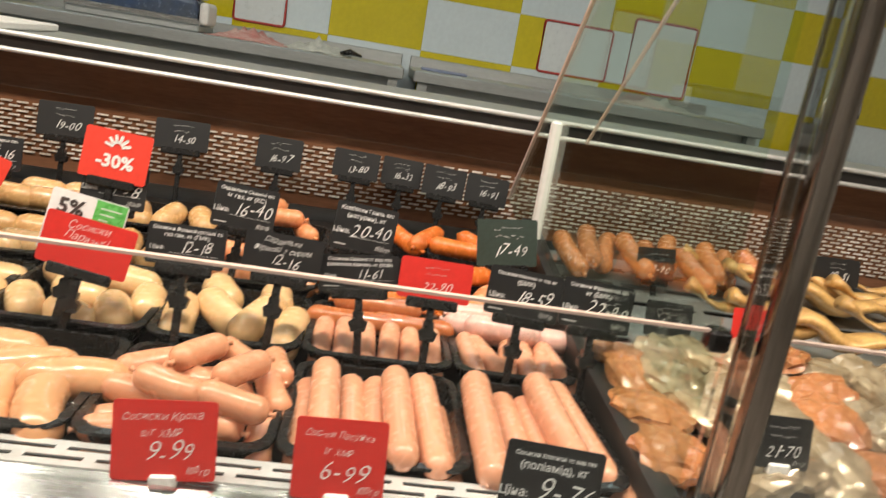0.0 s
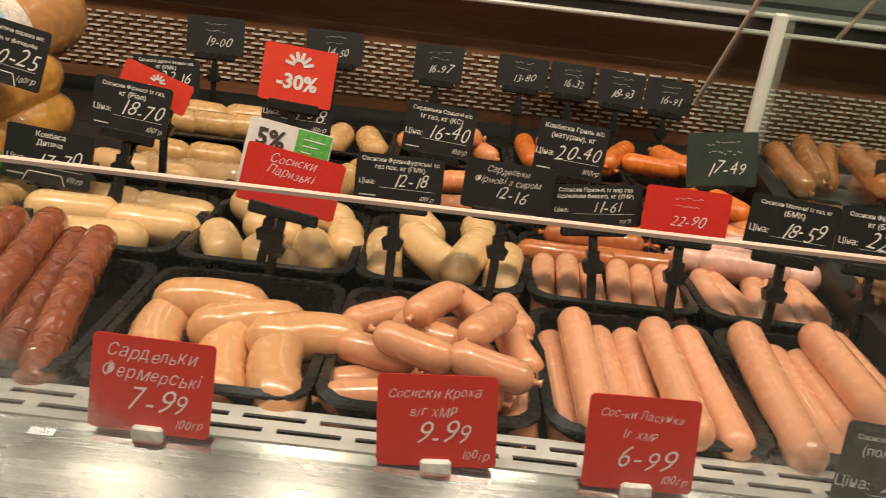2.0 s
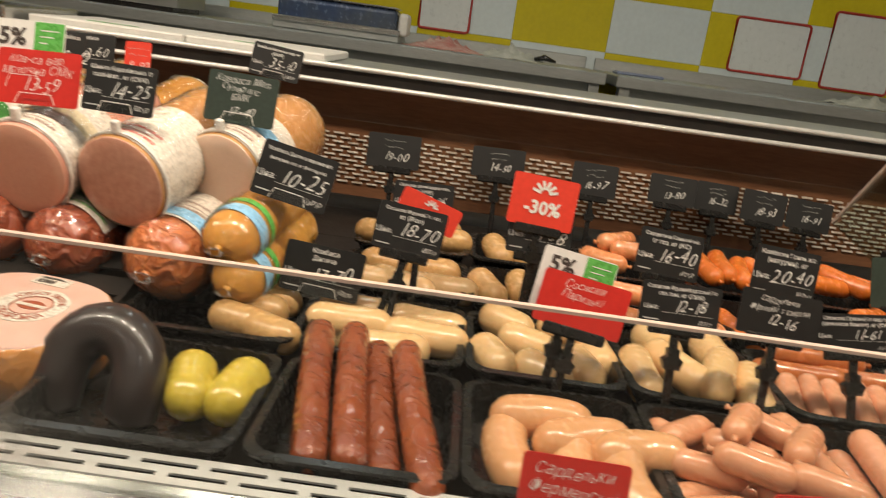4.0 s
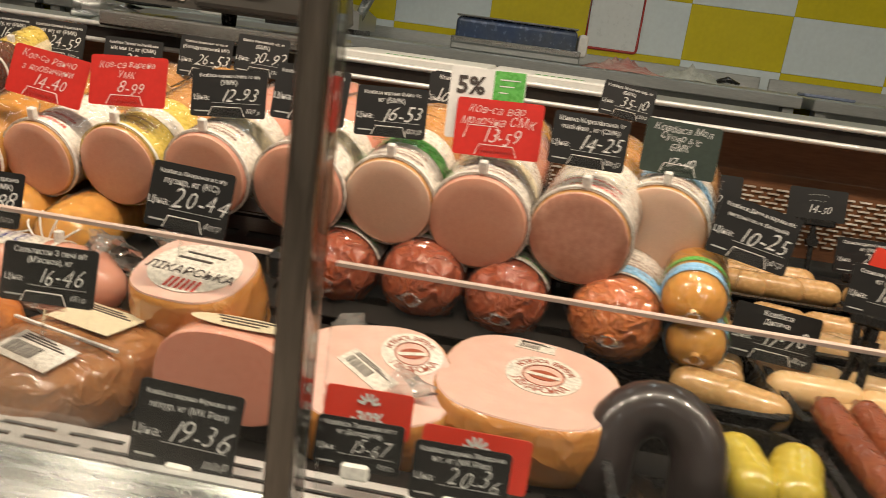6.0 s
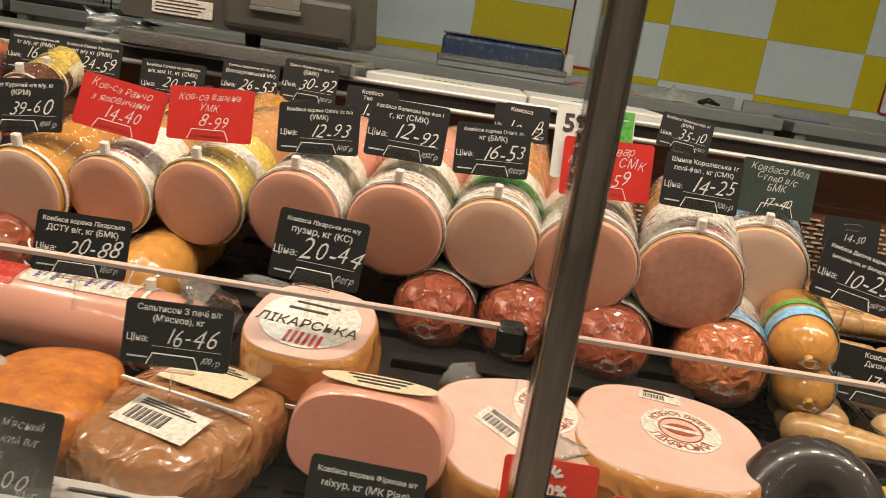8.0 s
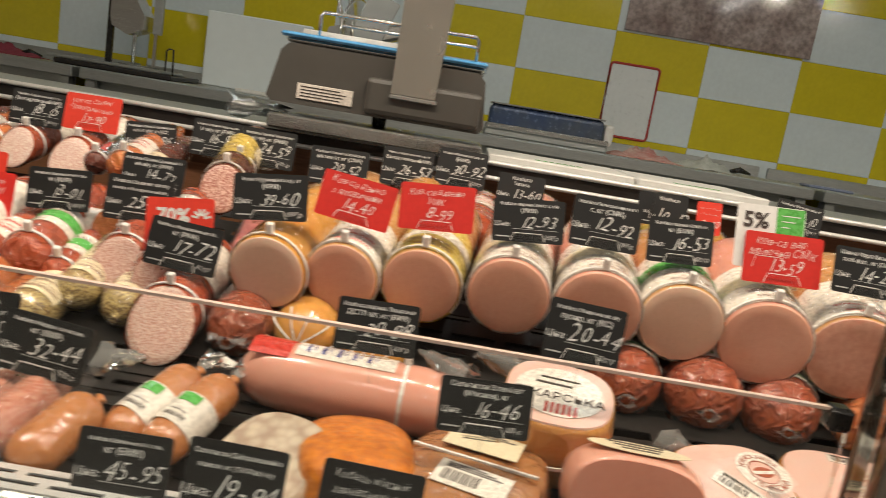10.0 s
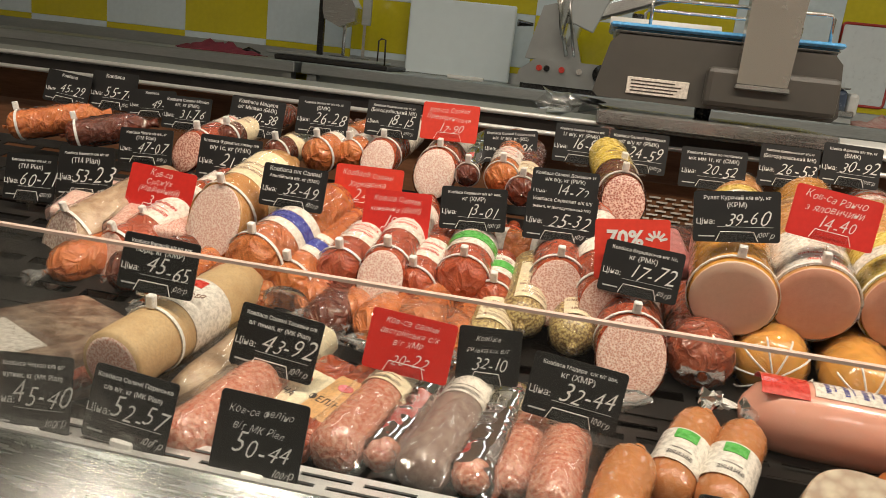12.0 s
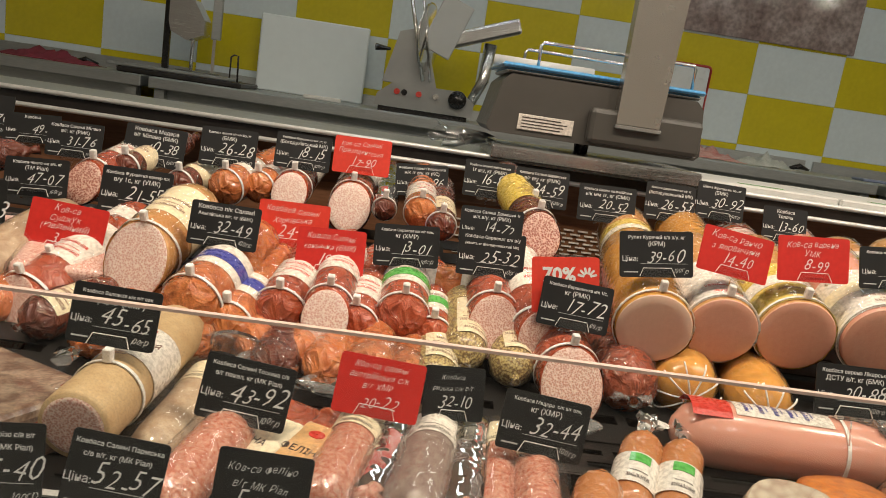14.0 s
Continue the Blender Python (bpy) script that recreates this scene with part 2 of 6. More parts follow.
# ceiling lamps
for lx in LAMP_X:
    for ly in LAMP_Y:
        lamp = thing("ceiling_light", pose(lx, ly, 2.62), "white square ceiling spotlight on a short stem", "ceiling light", "square ceiling spotlights")
        part("housing", boxed(-0.08, 0.08, -0.08, 0.08, 0.0, 0.06, 0.006), WHITE_PLASTIC, lamp)
        part("stem", boxed(-0.012, 0.012, -0.012, 0.012, 0.06, 0.378), WHITE_PLASTIC, lamp)
for lx, ly in [(a, b) for a in TUBE_X for b in (2.45, -1.5)]:
    lamp = thing("ceiling_light", pose(lx, ly, 2.9), "white metal ceiling batten with two bare tubes", "ceiling light", "ceiling tube lights")
    part("housing", boxed(-0.06, 0.06, -0.58, 0.58, 0.0, 0.098, 0.006), WHITE_PLASTIC, lamp)

# servers' worktop along the wall, in three runs
WT = 1.13
for i, (a, b) in enumerate(((-5.5, -2.95), (-2.92, 0.09), (0.13, 1.62))):
    run = thing("wall_worktop", pose(0, 0, 0), "stainless steel worktop against the tiled wall", "worktop", "steel worktops")
    part("top", boxed(a, b, 3.1, WALL_Y - 0.022, WT - 0.045, WT, 0.004), STEEL_DULL, run)
    part("upstand", boxed(a, b, WALL_Y - 0.02, WALL_Y - 0.004, WT - 0.045, WT + 0.05, 0.003), STEEL_DULL, run)
    part("front_panel", boxed(a + 0.02, b - 0.02, 3.16, 3.18, 0.12, WT - 0.047), STEEL_DULL, run)
    for lx in (a + 0.04, b - 0.04):
        part("leg", boxed(lx - 0.02, lx + 0.02, 3.12, 3.155, 0.0, WT - 0.047), STEEL_DULL, run)

# ---------------------------------------------------------------- the refrigerated counter
X0, X1 = -3.6, 1.62
counter = thing("display_counter", pose(0, 0, 0), "refrigerated steel and glass deli counter filled with sausages", "display counter", kind="structure")
part("plinth", boxed(X0, X1, 0.5, 1.7, 0.0, 0.12), BLACK_METAL, counter)
part("front_cladding", boxed(X0, X1, 0.487, 0.53, 0.12, 0.806, 0.003), ORANGE, counter, "orange front cladding")
part("apron", prism([(0.548, 0.846), (0.492, 0.812), (0.484, 0.808), (0.55, 0.808), (0.56, 0.82), (0.56, 0.846)], X0, X1), APRON_STEEL, counter, "sloping brushed steel apron")
# solid block, coloured as the shade seen through the slots
part("tank", boxed(X0, X1, 0.562, 1.62, 0.70, 0.80), VOID_SHADE, counter)
part("back", boxed(X0, X1, 1.58, 1.70, 0.12, 1.07), STEEL_DULL, counter)
part("rear_panel", prism([(1.50, 1.078), (1.556, 1.01), (1.556, 0.86), (1.578, 0.86), (1.578, 1.078)], X0, X1), BROWN_PANEL, counter, "glossy brown rear panel")
part("ledge", boxed(X0, X1, 1.512, 1.86, 1.085, 1.112, 0.003), STEEL_DULL, counter, "steel service ledge")
for rz in (1.082, 1.112):
    part("rail", tube([(X0, 1.504, rz), (X1, 1.504, rz)], [0.005, 0.005], 8), RAIL, counter, "thin bright rail", True)
part("rail_web", boxed(X0, X1, 1.506, 1.511, 1.086, 1.108), BLACK_METAL, counter)


def slotted(y0, y1, z0, z1, x0, x1, rows, pitch, land, thick=0.002):
    """A sheet of metal with rows of long slots through it, sloping from (y0, z0) to (y1, z1)."""
    bm = bmesh.new()
    n = rows * 2 + 1
    cuts = [0.0]
    for i in range(n):
        cuts.append(cuts[-1] + (1.0 if i % 2 else land))
    cuts = [c / cuts[-1] for c in cuts]

    def at(x, u, up):
        return bm.verts.new((x, y0 + (y1 - y0) * u, z0 + (z1 - z0) * u + up))

    def slab(xa, xb, ua, ub):
        v = [at(x, u, h) for x in (xa, xb) for u in (ua, ub) for h in (-thick, 0)]
        for f in ((0, 1, 3, 2), (4, 6, 7, 5), (0, 4, 5, 1), (2, 3, 7, 6), (0, 2, 6, 4), (1, 5, 7, 3)):
            bm.faces.new([v[k] for k in f])
    for i in range(n):
        if i % 2 == 0:
            slab(x0, x1, cuts[i], cuts[i + 1])
        else:
            x = x0 + (pitch / 2 if (i // 2) % 2 else 0)
            while x < x1:
                slab(x, min(x + pitch * 0.18, x1), cuts[i], cuts[i + 1])
                x += pitch
    return bm


part("front_grille", slotted(0.548, 0.590, 0.848, 0.845, X0, X1, 2, 0.055, 1.6), RAIL, counter, "slotted steel air grille")
part("front_deck", slotted(0.592, 0.735, 0.815, 0.815, X0, -0.79, 3, 0.07, 5.0), BLACK_METAL, counter, "black slotted front deck")
part("step", boxed(X0, -0.79, 0.736, 0.740, 0.80, 0.843), BLACK_METAL, counter)
part("step_deck", slotted(0.741, 0.806, 0.843, 0.850, X0, -0.79, 2, 0.07, 1.4), BLACK_METAL, counter, "black slotted step")
SL = (1.0 - 0.852) / (1.42 - 0.806)
part("sloping_deck", slotted(0.807, 1.30, 0.852, 0.852 + SL * 0.493, X0, -0.79, 9, 0.075, 2.2), BLACK_METAL, counter, "black slotted sloping deck")
part("tray_deck", prism([(0.592, 0.80), (0.592, 0.8125), (1.34, 0.832), (1.34, 0.80)], -0.788, 0.281), BLACK_METAL, counter)
part("bay_cheek", prism([(0.80, 0.80), (0.80, 0.85), (1.30, 0.972), (1.30, 0.80)], -0.796, -0.7885), BLACK_METAL, counter)
part("rear_deck", boxed(X0, X1, 1.342, 1.556, 0.80, 0.832), BLACK_METAL, counter)
part("side_deck", slotted(0.592, 1.30, 0.845, 0.90, 0.31, X1, 9, 0.075, 3.0), STEEL_DULL, counter)
# pierced rear baffle: rows of bright dashes
dash = bmesh.new()
for j in range(12):
    z = 0.886 + j * 0.0086
    x = -1.75 + (0.015 if j % 2 else 0)
    while x < X1 - 0.04:
        box(dash, x, x + 0.021, 1.5525, 1.555, z, z + 0.0032)
        x += 0.030
BAFFLE = mat("pierced_steel", (0.86, 0.81, 0.72), (0.46, 0.38, 0.30), 0.3, 0.1, 22.0, 0.9, fine=0.2)
tagged(part("baffle_slots", dash, BAFFLE, counter, "rows of bright slots in the rear baffle"), kind="stuff")
# posts and panes
POSTS = (0.303, -1.002, -2.307)
POST_METAL = mat("dark_anodised", (0.27, 0.24, 0.21), (0.15, 0.13, 0.11), 0.14, 1.0, 10.0, 0.6, stretch=(6, 6, 0.4))
for px in POSTS:
    for y0, y1, words in ((0.480, 0.497, "dark polished metal post"), (0.520, 0.532, "dark polished inner metal post")):
        part("post", boxed(px - (0.009 if y0 < 0.5 else 0.006), px + (0.009 if y0 < 0.5 else 0.006), y0, y1, 0.80 if y0 < 0.5 else 0.846, 1.55, 0.004, seg=2), POST_METAL, counter, words, True)
    for dx in (-0.0085, 0.0065):
        strip = part("post_strip", boxed(px + dx, px + dx + 0.002, 0.498, 0.519, 0.85, 1.55), GLASS, counter, "narrow clear strip between the post bars")
        strip.visible_shadow = False
    part("bracket", boxed(px - 0.030, px - 0.0125, 0.520, 0.538, 1.018, 1.036, 0.003), BLACK_PLASTIC, counter, "black glass clamp")
for a, b in ((X0, -2.320), (-2.294, -1.015), (-0.989, 0.290), (0.316, X1)):
    p = part("pane", boxed(a, b, 0.526, 0.532, 0.85, 1.032), GLASS, counter, "low clear front pane")
    p.visible_shadow = False
    part("pane_edge", boxed(a, b, 0.5262, 0.5318, 1.0322, 1.0345), LIT_GLASS_EDGE, p, "polished glass edge, its caught light painted pale pink")
# divider at the end of the sausage bay
div = part("divider", prism([(0.55, 0.86), (0.55, 1.5), (0.97, 1.5), (1.5, 0.95), (1.2, 0.90), (0.83, 0.865)], 0.288, 0.294), SIDE_GLASS, counter, "clear glass divider")
div.visible_shadow = False
part("divider_edge", tube([(0.291, 0.97, 1.5), (0.291, 1.5, 0.95)], [0.004, 0.004], 6), LIT_GLASS_EDGE, div)
part("divider_edge", tube([(0.30, 0.58, 1.5), (0.30, 1.06, 1.115)], [0.003, 0.003], 6), LIT_GLASS_EDGE, div)
part("divider_clip", boxed(0.280, 0.298, 1.204, 1.218, 0.93, 1.13, 0.003), WHITE_PLASTIC, counter, "white plastic edge strip")
part("divider_base", prism([(0.55, 0.845), (0.55, 0.868), (0.84, 0.885), (1.3, 0.95), (1.3, 0.845)], 0.282, 0.306), BLACK_METAL, counter)

# ---------------------------------------------------------------- meat surfaces
def skin(name, a, b, rough=0.26, scale=14.0, bump=0.03, coat=0.6, sss=0.15, **kw):
    return mat(name, a, b, rough, 0.0, scale, kw.pop("mix", 0.4), bump, kw.pop("bump_scale", 130), coat, sss, **kw)


def cut(name, a, b, scale=160.0, contrast=0.5, kind="noise", bump=0.1, mix=0.8):
    return mat(name, a, b, 0.34, 0.0, scale, mix, bump, None, 0.25, 0.2, contrast=contrast, kind=kind, fine=0.06)


PINKISH = skin("pink_sausage_skin", (0.70, 0.34, 0.20), (0.64, 0.28, 0.15), fine=0.02, bump=0.02, vary=0.05)
PEACH = skin("peach_sausage_skin", (0.70, 0.37, 0.18), (0.62, 0.29, 0.12), fine=0.02, bump=0.02, vary=0.06)
PALE = skin("pale_sausage_skin", (0.76, 0.50, 0.25), (0.69, 0.42, 0.18), fine=0.02, bump=0.02, vary=0.06)
ORANGE_SKIN = skin("orange_smoked_skin", (0.70, 0.19, 0.03), (0.55, 0.12, 0.02), vary=0.08)
DARKRED_SKIN = skin("dark_red_skin", (0.30, 0.075, 0.022), (0.17, 0.035, 0.011), rough=0.22, scale=40, mix=0.7, bump=0.5, bump_scale=60, coat=1.0, deep=0.0022, vary=0.1)
RAW_PINK = skin("raw_pink_skin", (0.80, 0.46, 0.38), (0.74, 0.58, 0.52), vary=0.05)
BLACK_SKIN = skin("blood_sausage_skin", (0.030, 0.022, 0.022), (0.055, 0.04, 0.036), rough=0.32, bump=0.3, bump_scale=30, coat=0.5, deep=0.0015)
YELLOW_SKIN = skin("yellow_casing", (0.60, 0.46, 0.06), (0.50, 0.36, 0.04), bump=0.3, bump_scale=40)
TAN_CASE = skin("tan_casing", (0.62, 0.33, 0.12), (0.5, 0.24, 0.08), bump=0.2, fine=0.06, vary=0.06)
PINK_CASE = skin("pink_film_casing", (0.76, 0.38, 0.28), (0.70, 0.32, 0.23), rough=0.22, scale=12, fine=0.03, coat=0.8, vary=0.04)
RED_WRAP = skin("wrinkled_red_casing", (0.37, 0.085, 0.03), (0.24, 0.048, 0.018), rough=0.2, scale=50, mix=0.6, fine=0.22, bump=0.8, bump_scale=48, coat=1.0, deep=0.004, vary=0.08)
ORANGE_WRAP = skin("glossy_orange_casing", (0.64, 0.22, 0.065), (0.48, 0.13, 0.04), rough=0.2, scale=70, mix=0.8, fine=0.22, bump=0.8, bump_scale=48, coat=1.0, deep=0.004, vary=0.08)
PACK_CASE = skin("film_packed_salami", (0.46, 0.14, 0.08), (0.66, 0.38, 0.27), rough=0.25, scale=240, mix=0.85, contrast=0.25, fine=0.12, bump=0.6, bump_scale=80, coat=0.9, deep=0.0012, vary=0.1)
RED_CASE = skin("glossy_red_casing", (0.46, 0.10, 0.04), (0.36, 0.07, 0.03), rough=0.2, scale=70, mix=0.8, fine=0.22, bump=0.8, bump_scale=48, coat=1.0, deep=0.004, vary=0.08)
DARK_CASE = skin("dark_casing", (0.19, 0.05, 0.025), (0.11, 0.03, 0.018), rough=0.2, scale=70, mix=0.8, fine=0.22, bump=0.8, bump_scale=48, coat=1.0, deep=0.004, vary=0.1)
GOLD_CASE = skin("golden_casing", (0.64, 0.33, 0.07), (0.5, 0.22, 0.04), rough=0.2, bump=0.4, bump_scale=30, coat=1.0, deep=0.0015, vary=0.05)
DOT_CASE = mat("dotted_casing", (0.62, 0.48, 0.2), (0.12, 0.05, 0.02), 0.3, 0.0, 300.0, 0.8, 0.2, 60, 0.6, kind="voronoi", contrast=0.35)
FLOUR_CASE = mat("floured_casing", (0.58, 0.44, 0.29), (0.34, 0.20, 0.11), 0.5, 0.0, 70.0, 0.9, 0.7, 120, 0.5)
ASH_CASE = mat("ash_grey_casing", (0.34, 0.25, 0.20), (0.18, 0.10, 0.08), 0.45, 0.0, 120.0, 0.9, 0.6, 120, 0.6)
TAN_FLOUR = mat("tan_floured_casing", (0.60, 0.42, 0.22), (0.5, 0.32, 0.15), 0.6, 0.0, 60.0, 0.7, 0.2, 200, 0.3)
ROSE_CUT = cut("rose_cut_meat", (0.69, 0.38, 0.27), (0.65, 0.33, 0.23))
DEEP_CUT = cut("deep_rose_cut_meat", (0.64, 0.27, 0.19), (0.58, 0.22, 0.15))
CREAM_CUT = cut("cream_cut_meat", (0.76, 0.53, 0.40), (0.72, 0.48, 0.35))
COARSE_CUT = cut("coarse_cut_meat", (0.62, 0.34, 0.24), (0.5, 0.24, 0.17), 120, 0.35)
MARBLE_CUT = cut("marbled_salami_cut", (0.58, 0.26, 0.19), (0.85, 0.63, 0.53), 460, 0.5, "voronoi", 0.15, 1.0)
DARK_CUT = cut("dark_salami_cut", (0.34, 0.08, 0.05), (0.76, 0.50, 0.40), 380, 0.5, "voronoi", 0.15, 1.0)
PALE_CUT = cut("pale_salami_cut", (0.70, 0.38, 0.30), (0.90, 0.72, 0.62), 420, 0.5, "voronoi", 0.1, 1.0)
GREY_CUT = cut("grey_salami_cut", (0.66, 0.55, 0.46), (0.36, 0.22, 0.18), 260, 0.5, "voronoi", 0.15, 1.0)
LABEL_WHITE = mat("white_printed_film", (0.80, 0.74, 0.66), (0.74, 0.66, 0.57), 0.28, 0.0, 30.0, 0.5, 0.3, 60, 0.6)
LABEL_CREAM = mat("cream_paper", (0.80, 0.70, 0.50), (0.74, 0.62, 0.40), 0.5, 0.0, 30.0, 0.5, 0.1, 80, 0.3)
LABEL_YELLOW = mat("yellow_printed_film", (0.72, 0.56, 0.12), (0.66, 0.46, 0.08), 0.28, 0.0, 30.0, 0.5, 0.3, 60, 0.6)
LABEL_BLUE = mat("blue_printed_film", (0.28, 0.56, 0.80), (0.40, 0.64, 0.82), 0.28, 0.0, 30.0, 0.5, 0.3, 60, 0.6)
LABEL_NAVY = mat("navy_printed_film", (0.06, 0.07, 0.32), (0.10, 0.10, 0.4), 0.28, 0.0, 30.0, 0.5, 0.3, 60, 0.6)
LABEL_GREEN = mat("green_printed_film", (0.10, 0.42, 0.08), (0.16, 0.5, 0.10), 0.28, 0.0, 30.0, 0.5, 0.2, 60, 0.5)
LABEL_RED = mat("red_printed_film", (0.62, 0.05, 0.03), (0.55, 0.04, 0.03), 0.28, 0.0, 30.0, 0.5, 0.2, 60, 0.5)
BROWN_INK = mat("brown_print", (0.20, 0.09, 0.06), (0.34, 0.20, 0.14), 0.4, 0.0, 60.0)
INK = mat("dark_print", (0.05, 0.035, 0.03), (0.09, 0.07, 0.06), 0.5, 0.0, 80.0)
TIE_WHITE = mat("milky_plastic_tie", (0.86, 0.84, 0.79), (0.78, 0.75, 0.7), 0.3, 0.0, 30.0, 0.5, coat=0.3)

# casing, cut face, printed band, second band
STYLES = {
    "chicken_roll": (GOLD_CASE, CREAM_CUT, None, None, "smoked chicken roll with a pale cut end"),
    "rose_tan": (TAN_CASE, ROSE_CUT, LABEL_WHITE, None, "boiled sausage log with a pink cut end"),
    "rose_yellow": (TAN_CASE, ROSE_CUT, LABEL_YELLOW, LABEL_WHITE, "boiled sausage log in a yellow printed casing"),
    "rose_white": (PINK_CASE, ROSE_CUT, LABEL_WHITE, LABEL_CREAM, "boiled sausage log in a white printed casing"),
    "cream_green": (TAN_CASE, CREAM_CUT, LABEL_WHITE, LABEL_GREEN, "boiled sausage log with a green and white band"),
    "coarse_white": (TAN_CASE, COARSE_CUT, LABEL_WHITE, None, "coarse boiled ham sausage with a mottled cut end"),
    "cream_blue": (TAN_CASE, CREAM_CUT, LABEL_WHITE, LABEL_BLUE, "pale boiled sausage with a blue and white band"),
    "wrapped_red": (RED_WRAP, None, LABEL_WHITE, None, "whole sausage in wrinkled red film"),
    "wrapped_blue": (ORANGE_WRAP, None, LABEL_WHITE, LABEL_BLUE, "whole orange sausage with a white and blue label"),
    "golden_blue": (GOLD_CASE, None, LABEL_BLUE, LABEL_GREEN, "small golden ham with a blue and green band"),
    "red_bow": (RED_WRAP, None, LABEL_WHITE, None, "whole red sausage tied with a clear film bow"),
    "golden_net": (GOLD_CASE, None, None, None, "golden ham tied in twine"),
    "salami_pink": (RED_CASE, MARBLE_CUT, LABEL_WHITE, None, "salami log with a marbled pink cut end"),
    "salami_red": (RED_CASE, DARK_CUT, LABEL_WHITE, None, "red salami with a dark marbled cut end"),
    "salami_grey": (FLOUR_CASE, GREY_CUT, None, None, "floured salami with a grey marbled cut end"),
    "orange_band": (ORANGE_WRAP, None, LABEL_WHITE, None, "smoked orange sausage with a white band"),
    "dark_red": (DARK_CASE, None, LABEL_CREAM, None, "dark red smoked sausage in glossy film"),
    "dark_plain": (DARK_CASE, None, None, None, "dark smoked sausage in clear film"),
    "dark_cut": (DARK_CASE, DARK_CUT, LABEL_YELLOW, None, "dark smoked sausage with a marbled cut end"),
    "pale_cut": (RED_CASE, PALE_CUT, LABEL_WHITE, None, "salami with a slanted pale marbled cut end"),
    "white_cut": (TAN_CASE, PALE_CUT, LABEL_CREAM, None, "film-wrapped ham with a pale shiny cut end"),
    "orange_blue": (ORANGE_WRAP, None, LABEL_WHITE, LABEL_NAVY, "orange smoked sausage with a white and navy label"),
    "red_white": (RED_CASE, None, LABEL_WHITE, None, "red salami with a white label at its top"),
    "red_bag": (ORANGE_WRAP, None, None, None, "red smoked sausage end in a clear bag"),
    "green_pack": (RED_CASE, None, LABEL_WHITE, LABEL_GREEN, "vacuum-packed salami with a green and white label"),
    "dotted": (DOT_CASE, None, LABEL_CREAM, None, "sausage in a dotted straw-coloured casing"),
}
RND = random.Random(7)


def crumple(length, width, seed):
    """A crumpled tail of clear film."""
    rnd = random.Random(seed)
    bm = bmesh.new()
    n, k = 7, 9
    rows = []
    for i in range(n):
        u = i / (n - 1)
        r = width * (0.25 + 0.75 * u)
        rows.append([bm.verts.new((r * math.cos(a) * rnd.uniform(0.5, 1.25), -length * u + rnd.uniform(-0.1, 0.1) * length, 0.6 * r * math.sin(a) * rnd.uniform(0.4, 1.3))) for a in
                     [2 * math.pi * j / k for j in range(k)]])
    for p, q in zip(rows, rows[1:]):
        for j in range(k):
            bm.faces.new((p[j], p[(j + 1) % k], q[(j + 1) % k], q[j]))
    return bm


def add_tie(parent, r, y):
    """A milky plastic loop round the body with the square tab that carries a tag."""
    t = part("tie", ring_band(r * 1.012, y, y + 0.004, 0.0012), TIE_WHITE, parent, "milky plastic loop")
    part("tab", boxed(-0.0045, 0.0045, y - 0.003, y + 0.005, r * 1.01, r * 1.01 + 0.014, 0.0012), TIE_WHITE, t)


def print_bars(parent, r, y, count, a0, a1, ink=INK):
    """Lines of unreadable print over part of a band."""
    rnd = random.Random(int(r * 1e5) + count)
    bm = bmesh.new()
    for i in range(count):
        yy, deep = y + i * 0.0085, 0.0050 if i % 2 == 0 else 0.0016
        a = a0 + 6 * (i % 2)
        while a < a1 - 9 * ((i + 1) % 3):
            step = rnd.uniform(3.5, 6.5) if i % 2 == 0 else rnd.uniform(2.0, 4.0)
            strokes = ((0.0, 0.3, 0.0, 1.0), (0.0, 0.72, rnd.choice((0.0, 0.4, 0.75)), 0.22), (0.48, 0.72, 0.0, rnd.choice((1.0, 0.5)))) if i % 2 == 0 else ((0.0, 0.7, 0.0, 1.0),)
            for u0, u1, w0, wh in strokes:
                y0, y1 = yy + deep * w0, yy + min(deep, deep * (w0 + wh))
                quad = [bm.verts.new((r * math.cos(radians(b)), d, r * math.sin(radians(b)))) for b, d in ((a + step * u0, y0), (a + step * u1, y0), (a + step * u1, y1), (a + step * u0, y1))]
                bm.faces.new(quad)
            a += step
    tagged(part("print", bm, ink, parent), kind="stuff")


